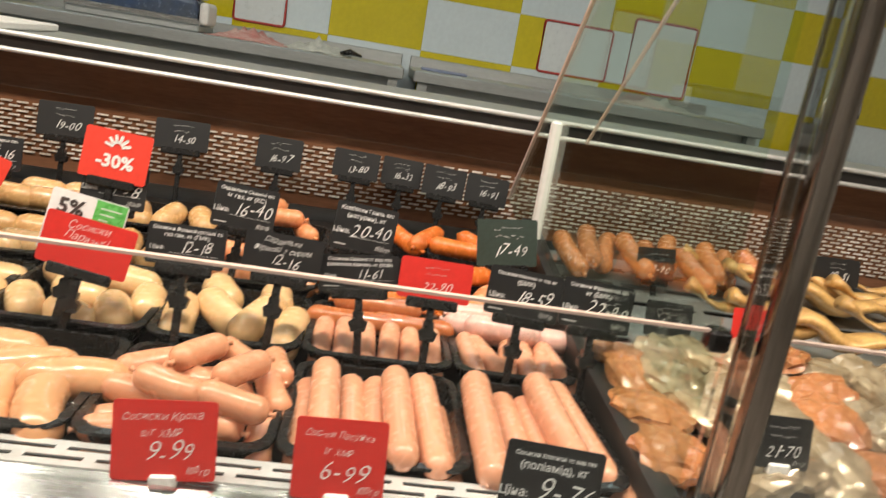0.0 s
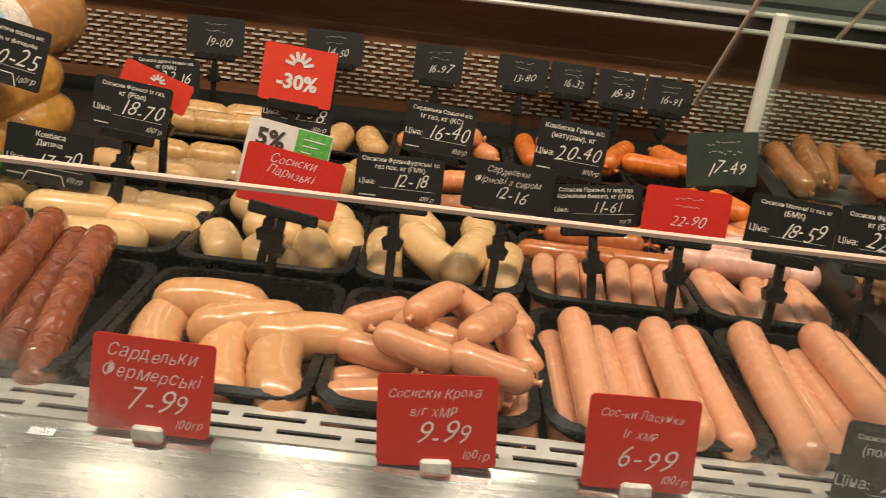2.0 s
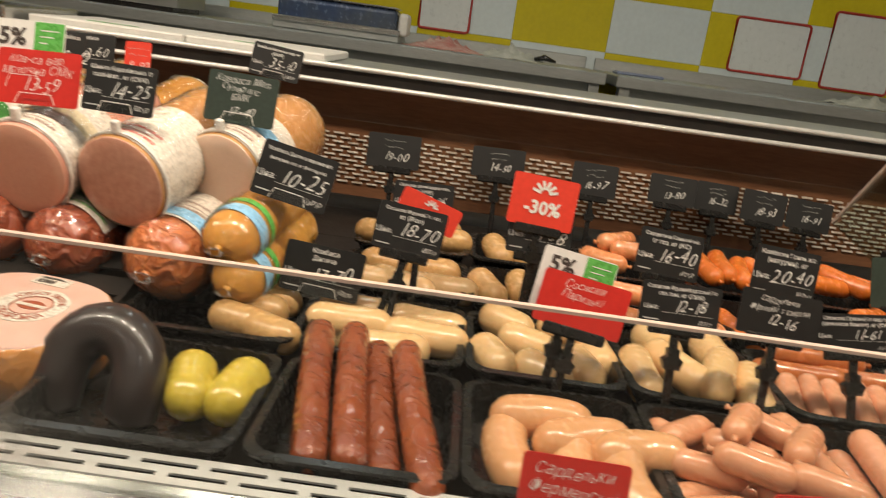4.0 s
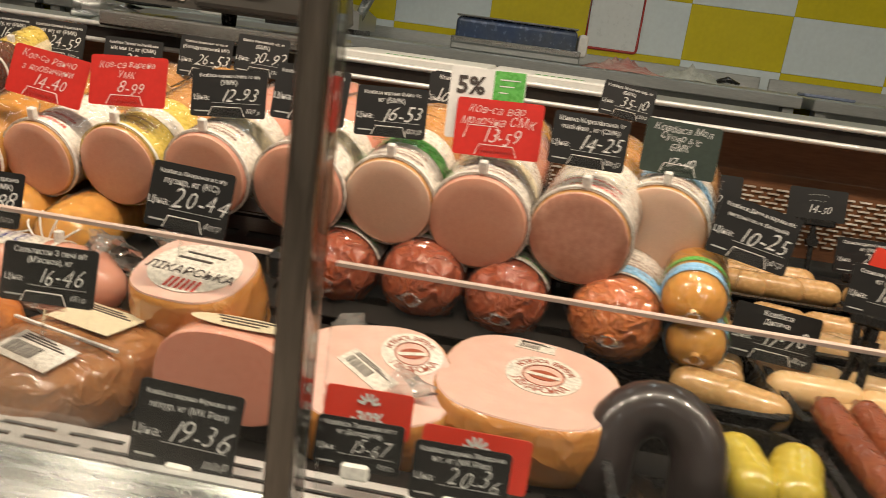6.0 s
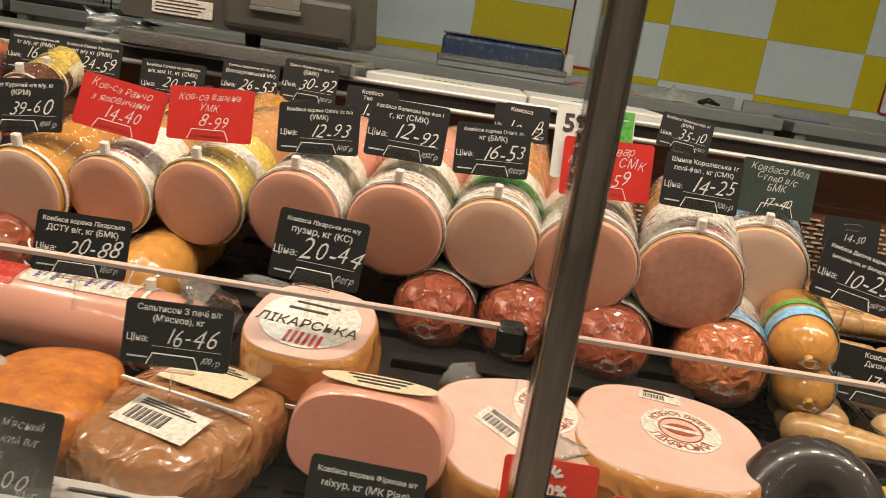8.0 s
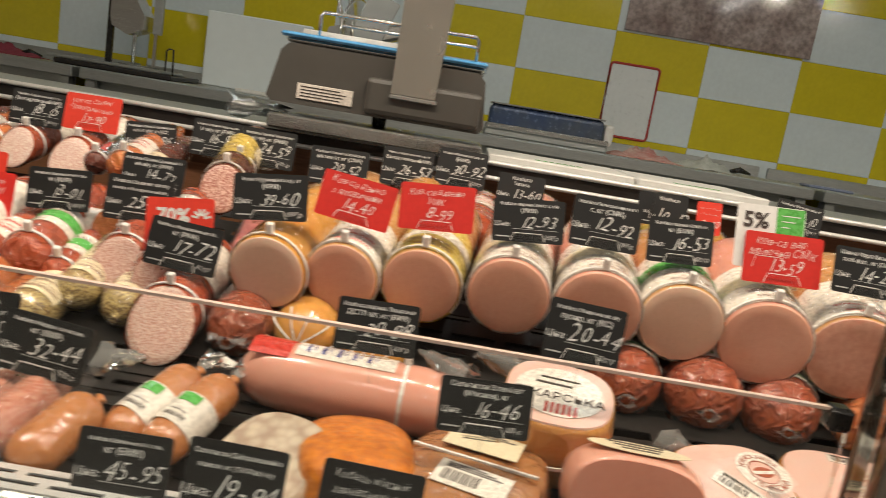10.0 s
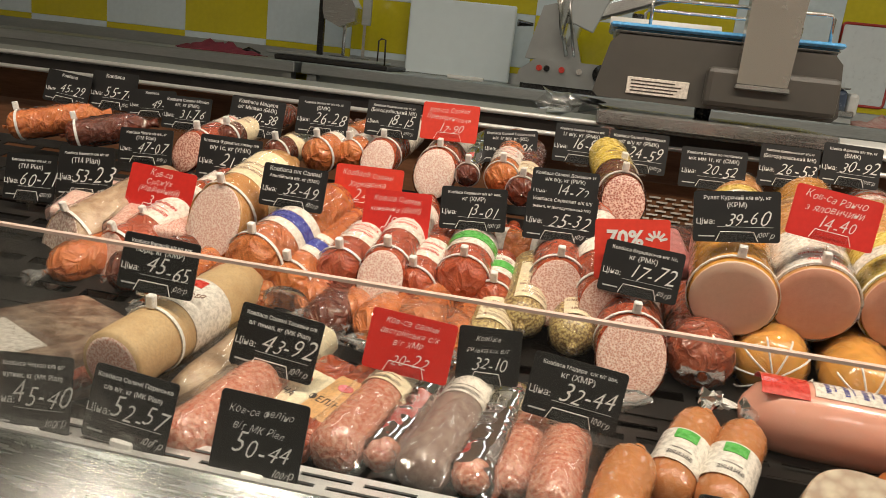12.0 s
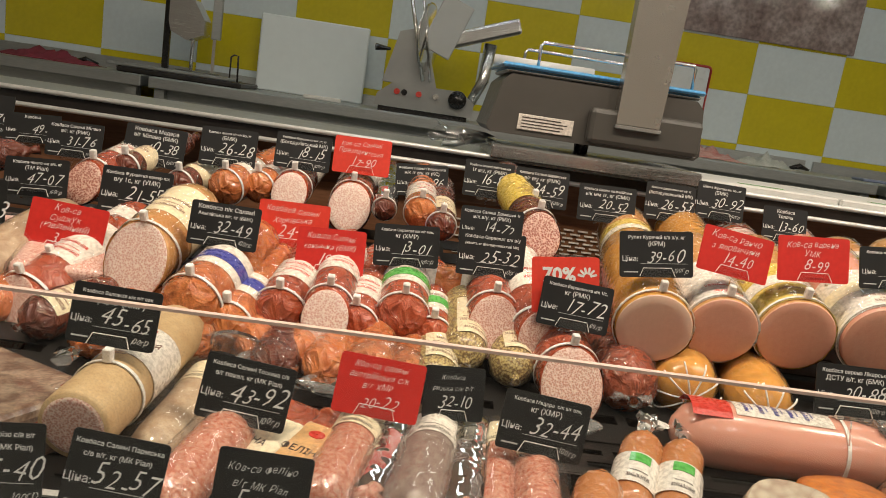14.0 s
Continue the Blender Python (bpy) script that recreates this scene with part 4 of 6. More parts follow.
log(-1.660, 1.080, 1.035, 0.030, 0.22, 8, "dark_cut")
log(-1.663, 1.160, 1.053, 0.024, 0.2, 8, "dark_red")
log(-2.304, 1.200, 1.029, 0.021, 0.18, -15, "dark_red")
log(-2.690, 1.190, 1.004, 0.025, 0.13, -68, "red_bag")
log(-2.580, 1.190, 1.002, 0.024, 0.11, -62, "dark_plain")
# middle tier
log(-2.407, 0.930, 0.883, 0.045, 0.2, -25, "salami_grey", 22)
log(-2.315, 0.900, 0.880, 0.039, 0.2, -20, "salami_pink", 22)
log(-2.304, 0.950, 0.899, 0.034, 0.2, -20, "salami_pink", 22)
log(-2.187, 0.945, 0.953, 0.042, 0.16, -12, "white_cut", 20)
log(-2.100, 0.862, 0.924, 0.037, 0.21, -12, "orange_blue", 15)
log(-2.056, 0.872, 0.903, 0.030, 0.20, -10, "orange_blue", 15)
log(-2.000, 0.900, 0.917, 0.033, 0.20, -8, "red_white", 16)
log(-1.939, 0.885, 0.930, 0.029, 0.2, -2, "pale_cut", 16)
log(-1.905, 0.900, 0.915, 0.028, 0.2, -6, "red_white", 16)
chub(-2.020, 0.870, 0.888, 0.028, 0.18, -4, "red_bag", 10)
chub(-1.965, 0.862, 0.886, 0.027, 0.18, -4, "red_bag", 10)
chub(-1.905, 0.865, 0.884, 0.026, 0.18, -2, "red_bag", 10)
log(-1.846, 0.915, 0.928, 0.033, 0.2, 0, "green_pack", 16)
chub(-1.876, 0.905, 0.905, 0.022, 0.18, -2, "red_bag", 10)
log(-1.806, 0.915, 0.912, 0.024, 0.18, 0, "green_pack", 16)
chub(-1.764, 0.885, 0.906, 0.027, 0.2, 0, "dotted", 16)
log(-1.730, 0.918, 0.938, 0.033, 0.2, 2, "salami_pink", 16)
chub(-1.703, 0.878, 0.896, 0.028, 0.2, 3, "dotted", 16)
log(-1.671, 0.900, 0.932, 0.031, 0.2, 8, "salami_pink", 22)

# ---------------------------------------------------------------- front row of hams, loaves and packs
def loaf(name, x, y, z, yaw, sx, sy, h, material, words, top=None, top_words="", pitch=0.0, waist=1.04):
    """A rounded block or oval loaf with a flat cut top."""
    ob = thing(name, pose(x, y, z, pitch, 0, yaw), words, "ham")
    bm = bmesh.new()
    prof = [(0.90, 0.0), (0.98, 0.06), (1.0 * waist, 0.25), (1.0 * waist, 0.62), (0.985, 0.86), (0.955, 0.985)]
    if top is None:
        prof += [(0.86, 1.05), (0.66, 1.12), (0.36, 1.16), (0.1, 1.17)]
    rings = []
    for s, u in prof:
        ring = []
        for k in range(36):
            a = 2 * math.pi * k / 36
            c, d = math.cos(a), math.sin(a)
            q = (abs(c) ** 2.8 + abs(d) ** 2.8) ** (-1 / 2.8)
            w = 1 + 0.012 * math.sin(3 * a + x * 20)
            ring.append(bm.verts.new((sx * s * q * c * w, sy * s * q * d * w, h * u)))
        rings.append(ring)
    for p, q in zip(rings, rings[1:]):
        for k in range(36):
            bm.faces.new((p[k], p[(k + 1) % 36], q[(k + 1) % 36], q[k]))
    bm.faces.new(rings[0][::-1])
    bm.faces.new(rings[-1])
    part("rind", bm, material, ob, "", True)
    if top:
        tb = bmesh.new()
        va, vb = [], []
        for k in range(36):
            a = 2 * math.pi * k / 36
            c, d = math.cos(a), math.sin(a)
            q = (abs(c) ** 2.8 + abs(d) ** 2.8) ** (-1 / 2.8) * 0.945 * (1 + 0.012 * math.sin(3 * a + x * 20))
            va.append(tb.verts.new((sx * q * c, sy * q * d, h * 0.987)))
            vb.append(tb.verts.new((sx * q * c * 0.985, sy * q * d * 0.985, h * 1.008)))
        for k in range(36):
            tb.faces.new((va[k], va[(k + 1) % 36], vb[(k + 1) % 36], vb[k]))
        tb.faces.new(vb)
        tb.faces.new(va[::-1])
        part("cut_top", tb, top, ob, top_words)
    return ob


def disc(r0, r1, z, thick=0.0006, seg=32, sy=1.0):
    bm = bmesh.new()
    rows = []
    for k in range(seg):
        a = 2 * math.pi * k / seg
        rows.append([bm.verts.new((q * math.cos(a), q * math.sin(a) * sy, zz)) for q, zz in ((r0, z), (r0, z + thick), (r1, z + thick), (r1, z))])
    for i in range(seg):
        p, q = rows[i], rows[(i + 1) % seg]
        for k in range(4):
            bm.faces.new((p[k], p[(k + 1) % 4], q[(k + 1) % 4], q[k]))
    return bm


def sticker(parent, x, y, z, w, d, bars=True, yaw=0, m=None, paper=None):
    """A paper label with a barcode and a few lines of print."""
    s = part("sticker", boxed(-w / 2, w / 2, -d / 2, d / 2, 0, 0.0006), paper or LABEL_WHITE, parent, "printed paper label")
    s.matrix_local = m if m is not None else pose(x, y, z, 0, 0, yaw)
    bm = bmesh.new()
    if bars:
        u = -w * 0.40
        k = 0
        while u < w * 0.12:
            b = (0.0012, 0.0006, 0.0018, 0.0008)[k % 4] * w / 0.06
            box(bm, u, u + b, -d * 0.32, d * 0.12, 0.0006, 0.0009)
            u += b * 1.9
            k += 1
    for i in range(3):
        yy = d * (0.22 + 0.08 * i)
        box(bm, -w * 0.40, w * (0.38 - 0.12 * i), yy, yy + d * 0.045, 0.0006, 0.0009)
    tagged(part("print", bm, INK, s), kind="stuff")
    return s


def words_on(parent, text, size, m, material, shear=0.0, extrude=0.0002, align="CENTER", bold=0.0):
    """Letters as a flat mesh."""
    cu = bpy.data.curves.new("letters", "FONT")
    cu.body, cu.size, cu.shear, cu.extrude, cu.resolution_u = text, size, shear, extrude, 2
    cu.align_x, cu.offset = align, bold
    tmp = bpy.data.objects.new("letters", cu)
    me = bpy.data.meshes.new_from_object(tmp)
    bpy.data.objects.remove(tmp)
    bpy.data.curves.remove(cu)
    me.materials.append(material)
    ob = new("lettering", me)
    ob.parent = parent
    ob.matrix_local = m
    return ob


def round_logo(parent, x, y, z, r):
    """A round printed stamp: white rings, a red-brown sausage and words round the rim."""
    s = part("stamp", disc(r * 0.58, r, z), LABEL_WHITE, parent, "round white stamp with brown print")
    s.location = (x, y, 0)
    part("stamp_ring", disc(r * 0.53, r * 0.56, z), STAMP_INK, s)
    part("stamp_centre", disc(r * 0.02, r * 0.40, z, sy=0.62), STAMP_INK, s, "red-brown printed oval")
    part("stamp_ribbon", boxed(-r * 0.46, r * 0.46, -r * 0.10, r * 0.04, z + 0.0007, z + 0.0011), LABEL_WHITE, s)
    for text, a0, a1, flip in (("КОВБАСА ВАРЕНА", 155, 25, 1), ("ЛІКАРСЬКА", 218, 322, -1)):
        for k, c in enumerate(text):
            if c != " ":
                a = radians(a0 + (a1 - a0) * k / (len(text) - 1))
                q = r * (0.66 if flip > 0 else 0.90)
                words_on(s, c, r * (0.28 if flip > 0 else 0.38), pose(q * math.cos(a), q * math.sin(a), z + 0.0007, 0, 0, math.degrees(a) - 90 * flip), STAMP_INK)


STAMP_INK = mat("red_brown_print", (0.34, 0.07, 0.03), (0.42, 0.12, 0.06), 0.45, 0.0, 60.0)


def loaf_shell(sx, sy, h):
    bm = bmesh.new()
    rings = []
    for q, u in ((1.0, 0.0), (1.04, 0.2), (0.96, 0.8), (0.8, 1.0), (0.4, 1.1)):
        rings.append([bm.verts.new((sx * q * math.cos(a), sy * q * math.sin(a), h * u)) for a in [2 * math.pi * k / 24 for k in range(24)]])
    for p, q in zip(rings, rings[1:]):
        for k in range(24):
            bm.faces.new((p[k], p[(k + 1) % 24], q[(k + 1) % 24], q[k]))
    bm.faces.new(rings[-1])
    return bm


HAM_TOP = cut("pale_ham_cut", (0.80, 0.52, 0.44), (0.74, 0.44, 0.36), 60, 0.4)
HAM_RIND = skin("amber_rind", (0.58, 0.26, 0.07), (0.48, 0.18, 0.045), rough=0.2, scale=14, fine=0.05, bump=0.5, bump_scale=30, coat=1.0, deep=0.0025)
BROWN_RIND = skin("baked_brown_rind", (0.40, 0.18, 0.07), (0.26, 0.10, 0.04), rough=0.22, scale=20, bump=0.6, bump_scale=34, coat=1.0, deep=0.0032, fine=0.14)
ORANGE_RIND = mat("carrot_orange_crust", (0.74, 0.24, 0.015), (0.42, 0.10, 0.008), 0.35, 0.0, 90.0, 0.9, 1.0, 130, 0.6)
BRAWN = cut("grey_brawn_cut", (0.62, 0.52, 0.40), (0.42, 0.30, 0.22), 80, 0.5, "voronoi", 0.2, 1.0)

big = loaf("round_ham", -0.848, 0.752, 0.822, -10, 0.088, 0.083, 0.060, HAM_RIND, "large round boiled ham half in film, pale cut side up", HAM_TOP, "pale pink cut side", 5)
round_logo(big, 0.012, 0.010, 0.0606, 0.036)
sticker(big, -0.006, 0.064, 0.0608, 0.040, 0.018)
pale = loaf("round_ham", -0.992, 0.728, 0.820, 18, 0.076, 0.072, 0.060, HAM_RIND, "pale boiled ham half leaning in film beside a post", HAM_TOP, "pale cut side", 16)
sticker(pale, -0.008, 0.000, 0.0608, 0.058, 0.024, yaw=-52)
round_logo(pale, 0.036, 0.026, 0.0606, 0.030)
half = loaf("ham_loaf", -1.105, 0.728, 0.860, -4, 0.066, 0.040, 0.074, PINK_CASE, "pink ham loaf half in clear film, cut side forward", DEEP_CUT, "dull pink cut side", 80)
part("printed_oval", disc(0.001, 0.050, 0.0, sy=0.42), LABEL_CREAM, half, "straw-coloured printed oval").matrix_local = pose(0.0, 0.0424, 0.040, -90, 0, 0)
for k in range(3):
    part("print", boxed(-0.030 + 0.006 * k, 0.026 - 0.004 * k, 0.0431, 0.0435, 0.026 + 0.010 * k, 0.030 + 0.010 * k), INK, half)
lik = loaf("round_ham", -1.178, 0.785, 0.848, -10, 0.060, 0.055, 0.085, HAM_RIND, "small round boiled ham with a white printed lid of film", HAM_TOP, "pink cut side", 18)
part("printed_oval", disc(0.001, 0.047, 0.0862, sy=0.85), LABEL_WHITE, lik, "white printed oval")
words_on(lik, "ЛІКАРСЬКА", 0.0165, pose(0.0, -0.014, 0.0874), INK)
part("swash", boxed(-0.026, 0.012, 0.010, 0.013, 0.0870, 0.0875), INK, lik)
part("swash", boxed(-0.022, 0.020, 0.020, 0.0225, 0.0870, 0.0875), INK, lik)
for i in range(6):
    part("stripe", boxed(-0.012 + 0.006 * i, -0.009 + 0.006 * i, -0.036, -0.02, 0.0870, 0.0875), LABEL_RED, lik)
add = part("tie", disc(0.061, 0.0625, 0.035, 0.004), TIE_WHITE, lik)
brown = loaf("baked_loaf", -1.262, 0.680, 0.816, -16, 0.070, 0.088, 0.054, BROWN_RIND, "baked brown meat loaf in film with paper labels", None, "", 3)
sticker(brown, 0.012, -0.044, 0.066, 0.070, 0.036, yaw=-2, m=pose(0.008, -0.040, 0.0640, 7, 0, -4))
sticker(brown, 0.0, 0.03, 0.067, 0.075, 0.05, False, paper=LABEL_CREAM, m=pose(0.0, 0.034, 0.0655, -3, 0, 0))
part("tie", boxed(-0.062, 0.062, -0.004, -0.001, 0.0625, 0.0650), TIE_WHITE, brown)
loaf("meat_loaf", -1.375, 0.672, 0.816, 8, 0.056, 0.066, 0.060, ORANGE_RIND, "orange carrot-crusted meat loaf on the front deck", None, "", 2)
br = loaf("brawn_slice", -1.448, 0.655, 0.816, -20, 0.052, 0.062, 0.052, skin("grey_casing", (0.55, 0.40, 0.28), (0.45, 0.32, 0.22)), "cut brawn with grey marbled face in film", BRAWN, "grey marbled cut side", 22)
# long pink chub lying across
pc = thing("long_sausage", pose(-1.415, 0.795, 0.882, 0, 0, -94), "long pink boiled sausage in a printed film casing", "sausage")
part("casing", lathe([(0.004, -0.115), (0.015, -0.112), (0.032, -0.100), (0.042, -0.08)] + [(0.044, -0.06 + 0.03 * k) for k in range(6)] + [(0.041, 0.115), (0.02, 0.14), (0.005, 0.146)], 30), PINK_CASE, pc, "", True)
part("label_band", ring_band(0.0446, -0.05, 0.06, 0.0005, 34, 60, 130), LABEL_WHITE, pc)
part("label_band", ring_band(0.0446, -0.10, -0.055, 0.0005, 34, 50, 140), LABEL_RED, pc)
print_bars(pc, 0.0455, -0.04, 10, 70, 120, LABEL_NAVY)
add_tie(pc, 0.0445, 0.07)
pc.scale = (0.88, 1.0, 0.88)
part("film_tail", crumple(0.035, 0.02, 9), TIE_WHITE, pc, "gathered pink film end").location = (0, -0.112, 0)
TAN_SMOKE = skin("smoked_tan_skin", (0.54, 0.22, 0.08), (0.44, 0.16, 0.05), bump=0.25, bump_scale=60, coat=1.0, fine=0.06)
# two small sausages with green and white labels, one plain
for dx, y, yaw in ((-1.590, 0.715, -22), (-1.548, 0.705, -20)):
    s = thing("small_sausage", pose(dx, y, 0.858, 20, 0, yaw), "small orange sausage with a green and white label", "sausage", "labelled small sausages")
    part("casing", sausage_mesh(0.125, 0.0235, 0.15), TAN_SMOKE, s, "", True)
    part("label_band", ring_band(0.0242, -0.03, 0.012, 0.0006, 30), LABEL_WHITE, s)
    part("colour_band", ring_band(0.0250, -0.002, 0.010, 0.0005, 30, 60, 110), LABEL_GREEN, s)
    print_bars(s, 0.0250, -0.024, 2, 55, 120)
    part("film_tail", crumple(0.035, 0.014, 21), WRAP, s, "twisted film end").matrix_local = pose(0, 0.062, 0, 0, 0, 180)
s = thing("small_sausage", pose(-1.648, 0.640, 0.852, 18, 0, -14), "plain orange smoked sausage in film", "sausage", "labelled small sausages")
part("casing", sausage_mesh(0.10, 0.0245, 0.2), TAN_SMOKE, s, "", True)

# vacuum-packed salamis at the front
FILM = glass_mat("vacuum_film", (0.98, 0.975, 0.97), 0.06, 0.9, 0.7, 60.0, 0.03)


def packed(x, y, yaw, length, r, case, label, words, pitch=9, face=None):
    ob = thing("packed_salami", pose(x, y, 0.852, pitch, 0, yaw), words, "salami", "packed salamis")
    prof = [(0.004, -length / 2 - 0.004), (r * 0.6, -length / 2), (r * 0.92, -length / 2 + 0.010), (r, -length / 2 + 0.03)] + [(r * (1 + 0.02 * math.sin(k * 2 + x * 30)), -length / 2 + 0.03 + (length - 0.06) * k / 4) for k in range(1, 5)] + [(r * 0.8, length / 2 - 0.008), (0.006, length / 2)]
    part("casing", lathe(prof, 24), case, ob, "", True)
    if label:
        part("label_band", ring_band(r * 1.03, length * 0.18, length * 0.42, 0.0005, 26), label, ob)
        print_bars(ob, r * 1.03 + 0.0007, length * 0.2, 2, 50, 130)
    bag = bmesh.new()
    nx, ny = 6, 10
    grid = [[bag.verts.new(((i / nx - 0.5) * r * 3.0, (j / ny - 0.5) * length * 1.22, (r * 1.06 * math.sqrt(max(0.0, 1 - (abs(i / nx - 0.5) * 2) ** 2)) * (1 if 0.08 < j / ny < 0.92 else 0.3)) + RND.uniform(-0.0015, 0.0015))) for j in range(ny + 1)] for i in range(nx + 1)]
    for i in range(nx):
        for j in range(ny):
            bag.faces.new((grid[i][j], grid[i + 1][j], grid[i + 1][j + 1], grid[i][j + 1]))
    f = part("vacuum_bag", bag, FILM, ob, "clear vacuum bag", True)
    f.visible_shadow = False
    return ob


packed(-1.888, 0.688, -13, 0.15, 0.026, PACK_CASE, LABEL_CREAM, "reddish salami half in a vacuum bag")
packed(-1.848, 0.70, -12, 0.15, 0.019, PACK_CASE, LABEL_WHITE, "thin red salami in a vacuum bag")
packed(-1.808, 0.690, -10, 0.16, 0.026, ASH_CASE, LABEL_WHITE, "grey floured salami in a vacuum bag")
packed(-1.768, 0.692, -8, 0.15, 0.020, PACK_CASE, LABEL_CREAM, "slim red salami with a cream label in a vacuum bag")
packed(-1.735, 0.700, -6, 0.15, 0.020, PACK_CASE, LABEL_CREAM, "slim red salami with a cream label in a vacuum bag")
packed(-1.700, 0.665, -5, 0.13, 0.024, PACK_CASE, None, "short red salami half in a vacuum bag")
# flat printed packs
for dx, y, yaw, paper, text in ((-1.972, 0.700, -30, LABEL_CREAM, "АНА"), (-1.925, 0.690, -24, mat("peach_paper", (0.72, 0.42, 0.18), (0.62, 0.34, 0.14), 0.4, 0.0, 30.0, 0.5, 0.1, 80, 0.3), "ФЕЛІНО")):
    pk = thing("salami_pack", pose(dx, y, 0.848, 14, 0, yaw), "flat salami pack with a printed paper sleeve", "salami pack", "flat salami packs")
    part("meat", boxed(-0.026, 0.026, -0.07, 0.075, -0.012, 0.012, 0.010, seg=3), RED_CASE, pk, "", True)
    part("sleeve", boxed(-0.0268, 0.0268, -0.035, 0.045, -0.0128, 0.0128, 0.009, seg=3), paper, pk, "printed paper sleeve", True)
    words_on(pk, text, 0.012, pose(0.0, -0.008, 0.0131), INK)
    part("emblem", disc(0.001, 0.009, 0.0129, sy=0.6), LABEL_RED, pk).location = (0, 0.022, 0)
# big tan salami with a printed band, floured salamis, pressed block
v = thing("large_salami", pose(-2.122, 0.628, 0.884, 5, 0, -5), "large tan floured salami, marbled cut end, white printed band", "salami")
part("casing", lathe([(0.0315, 0.0), (0.0330, 0.004), (0.0335, 0.02)] + [(0.0335 + 0.0005 * (k % 2), 0.05 + 0.04 * k) for k in range(5)] + [(0.029, 0.24), (0.012, 0.256)], 30), TAN_FLOUR, v, "", True)
part("cut_face", lathe([(0.008, -0.0012), (0.024, -0.0008), (0.0308, 0.0006)], 30), MARBLE_CUT, v, "marbled cut end", True)
part("label_band", ring_band(0.0345, 0.085, 0.150, 0.0006, 36), LABEL_WHITE, v, "white printed band")
words_on(v, "ВАЛЕНСІЯ", 0.0125, pose(0.0, 0.100, 0.0356), BROWN_INK)
part("emblem", ring_band(0.0353, 0.128, 0.144, 0.0004, 36, 70, 100), LABEL_RED, v)
add_tie(v, 0.0342, 0.06)
for dx, y, yaw, case in ((-2.058, 0.745, -8, FLOUR_CASE), (-2.005, 0.765, -10, FLOUR_CASE), (-2.015, 0.655, -14, PACK_CASE)):
    packed(dx, y, yaw, 0.16, 0.027, case, LABEL_CREAM if case is FLOUR_CASE else None, "floured salami in clear film" if case is FLOUR_CASE else "dark knobbly salami in clear film")
PRESSED = mat("pressed_meat", (0.38, 0.27, 0.19), (0.16, 0.09, 0.06), 0.4, 0.0, 45.0, 1.0, 0.7, 60, 0.7, contrast=0.2, fine=0.3)
blk = thing("pressed_meat_block", pose(-2.262, 0.70, 0.816, 0, 0, -28), "pressed grey-brown meat block with a white label", "meat block")
part("meat", boxed(-0.085, 0.085, -0.10, 0.10, 0.0, 0.055, 0.008, seg=2), PRESSED, blk)
part("label", boxed(-0.045, 0.055, -0.085, -0.01, 0.0555, 0.0565), LABEL_WHITE, blk, "white printed label")
for dx, yaw in ((-2.19, -35), (-2.165, -30)):
    packed(dx, 0.72, yaw, 0.16, 0.016, RED_CASE, None, "thin red cured stick in clear film")
# logs lying across the middle tier
lay = thing("sausage_log", pose(-1.700, 1.02, 0.958, 0, 0, 84), "smoked orange sausage lying sideways with white bands", "sausage", "sausages in the counter")
part("casing", lathe([(0.005, -0.02), (0.018, -0.012), (0.026, 0.004)] + [(0.027, 0.03 + 0.04 * k) for k in range(4)] + [(0.02, 0.172), (0.005, 0.18)], 24), ORANGE_WRAP, lay, "", True)
for yy in (0.05, 0.105):
    part("label_band", ring_band(0.0274, yy, yy + 0.02, 0.0005, 30), LABEL_WHITE, lay)
for dx, y, w, m2, words in ((-1.60, 1.13, 0.05, cut("pink_slices", (0.72, 0.30, 0.28), (0.60, 0.2, 0.18), 40), "flat pack of pink sliced meat"), (-1.545, 1.15, 0.05, DARK_CASE, "flat pack of dark red meat"), (-1.49, 1.10, 0.05, RED_CASE, "flat pack of red sausage"), (-2.29, 1.0, 0.07, MARBLE_CUT, "flat film pack of marbled slices"), (-2.40, 1.03, 0.07, PALE_CUT, "flat film pack of pale slices")):
    fp = thing("meat_pack", pose(dx, y, 0.955 if y > 1.05 else 0.925, 14, 0, 8), words, "meat pack", "flat meat packs")
    part("meat", boxed(-w * 0.8, w * 0.8, -0.06, 0.06, 0.0, 0.024, 0.008, seg=2), m2, fp, "", True)
    part("film", boxed(-w * 0.86, w * 0.86, -0.066, 0.066, -0.001, 0.0265, 0.009, seg=2), FILM, fp, "clear film").visible_shadow = False
# film-wrapped ends heaped at the foot of the middle tier
for i, (dx, y, yaw, style) in enumerate(((-2.20, 0.84, -10, "red_bag"), (-2.14, 0.85, -8, "red_bag"), (-2.09, 0.84, -8, "red_bag"), (-1.99, 0.83, -6, "dark_plain"), (-1.935, 0.835, -14, "red_bag"), (-1.88, 0.84, -4, "red_bag"), (-1.83, 0.845, -4, "red_bag"), (-1.80, 0.84, 0, "dotted"), (-2.27, 0.86, -30, "dark_red"), (-2.36, 0.87, -26, "red_bag"))):
    chub(dx, y, 0.880 + 0.004 * (i % 3), 0.027 + 0.002 * (i % 2), 0.15, yaw, style)
for dx, y, yaw in ((-1.858, 0.835, -4), (-2.02, 0.80, -40)):
    dish = thing("film_pack", pose(dx, y, 0.908, 24, 0, yaw), "clear moulded plastic pack end over the sausages", "plastic pack")
    part("pack", loaf_shell(0.042, 0.020, 0.012), FILM, dish, "clear film pack").visible_shadow = False
# second layer of logs behind the cut ends
for i in range(7):
    log(-1.49 + 0.098 * i, 1.17, 1.0 + 0.012 * (i % 2), 0.045, 0.16, -6, ("rose_yellow", "chicken_roll", "red_white", "rose_white", "cream_green")[i % 5], tie=False)
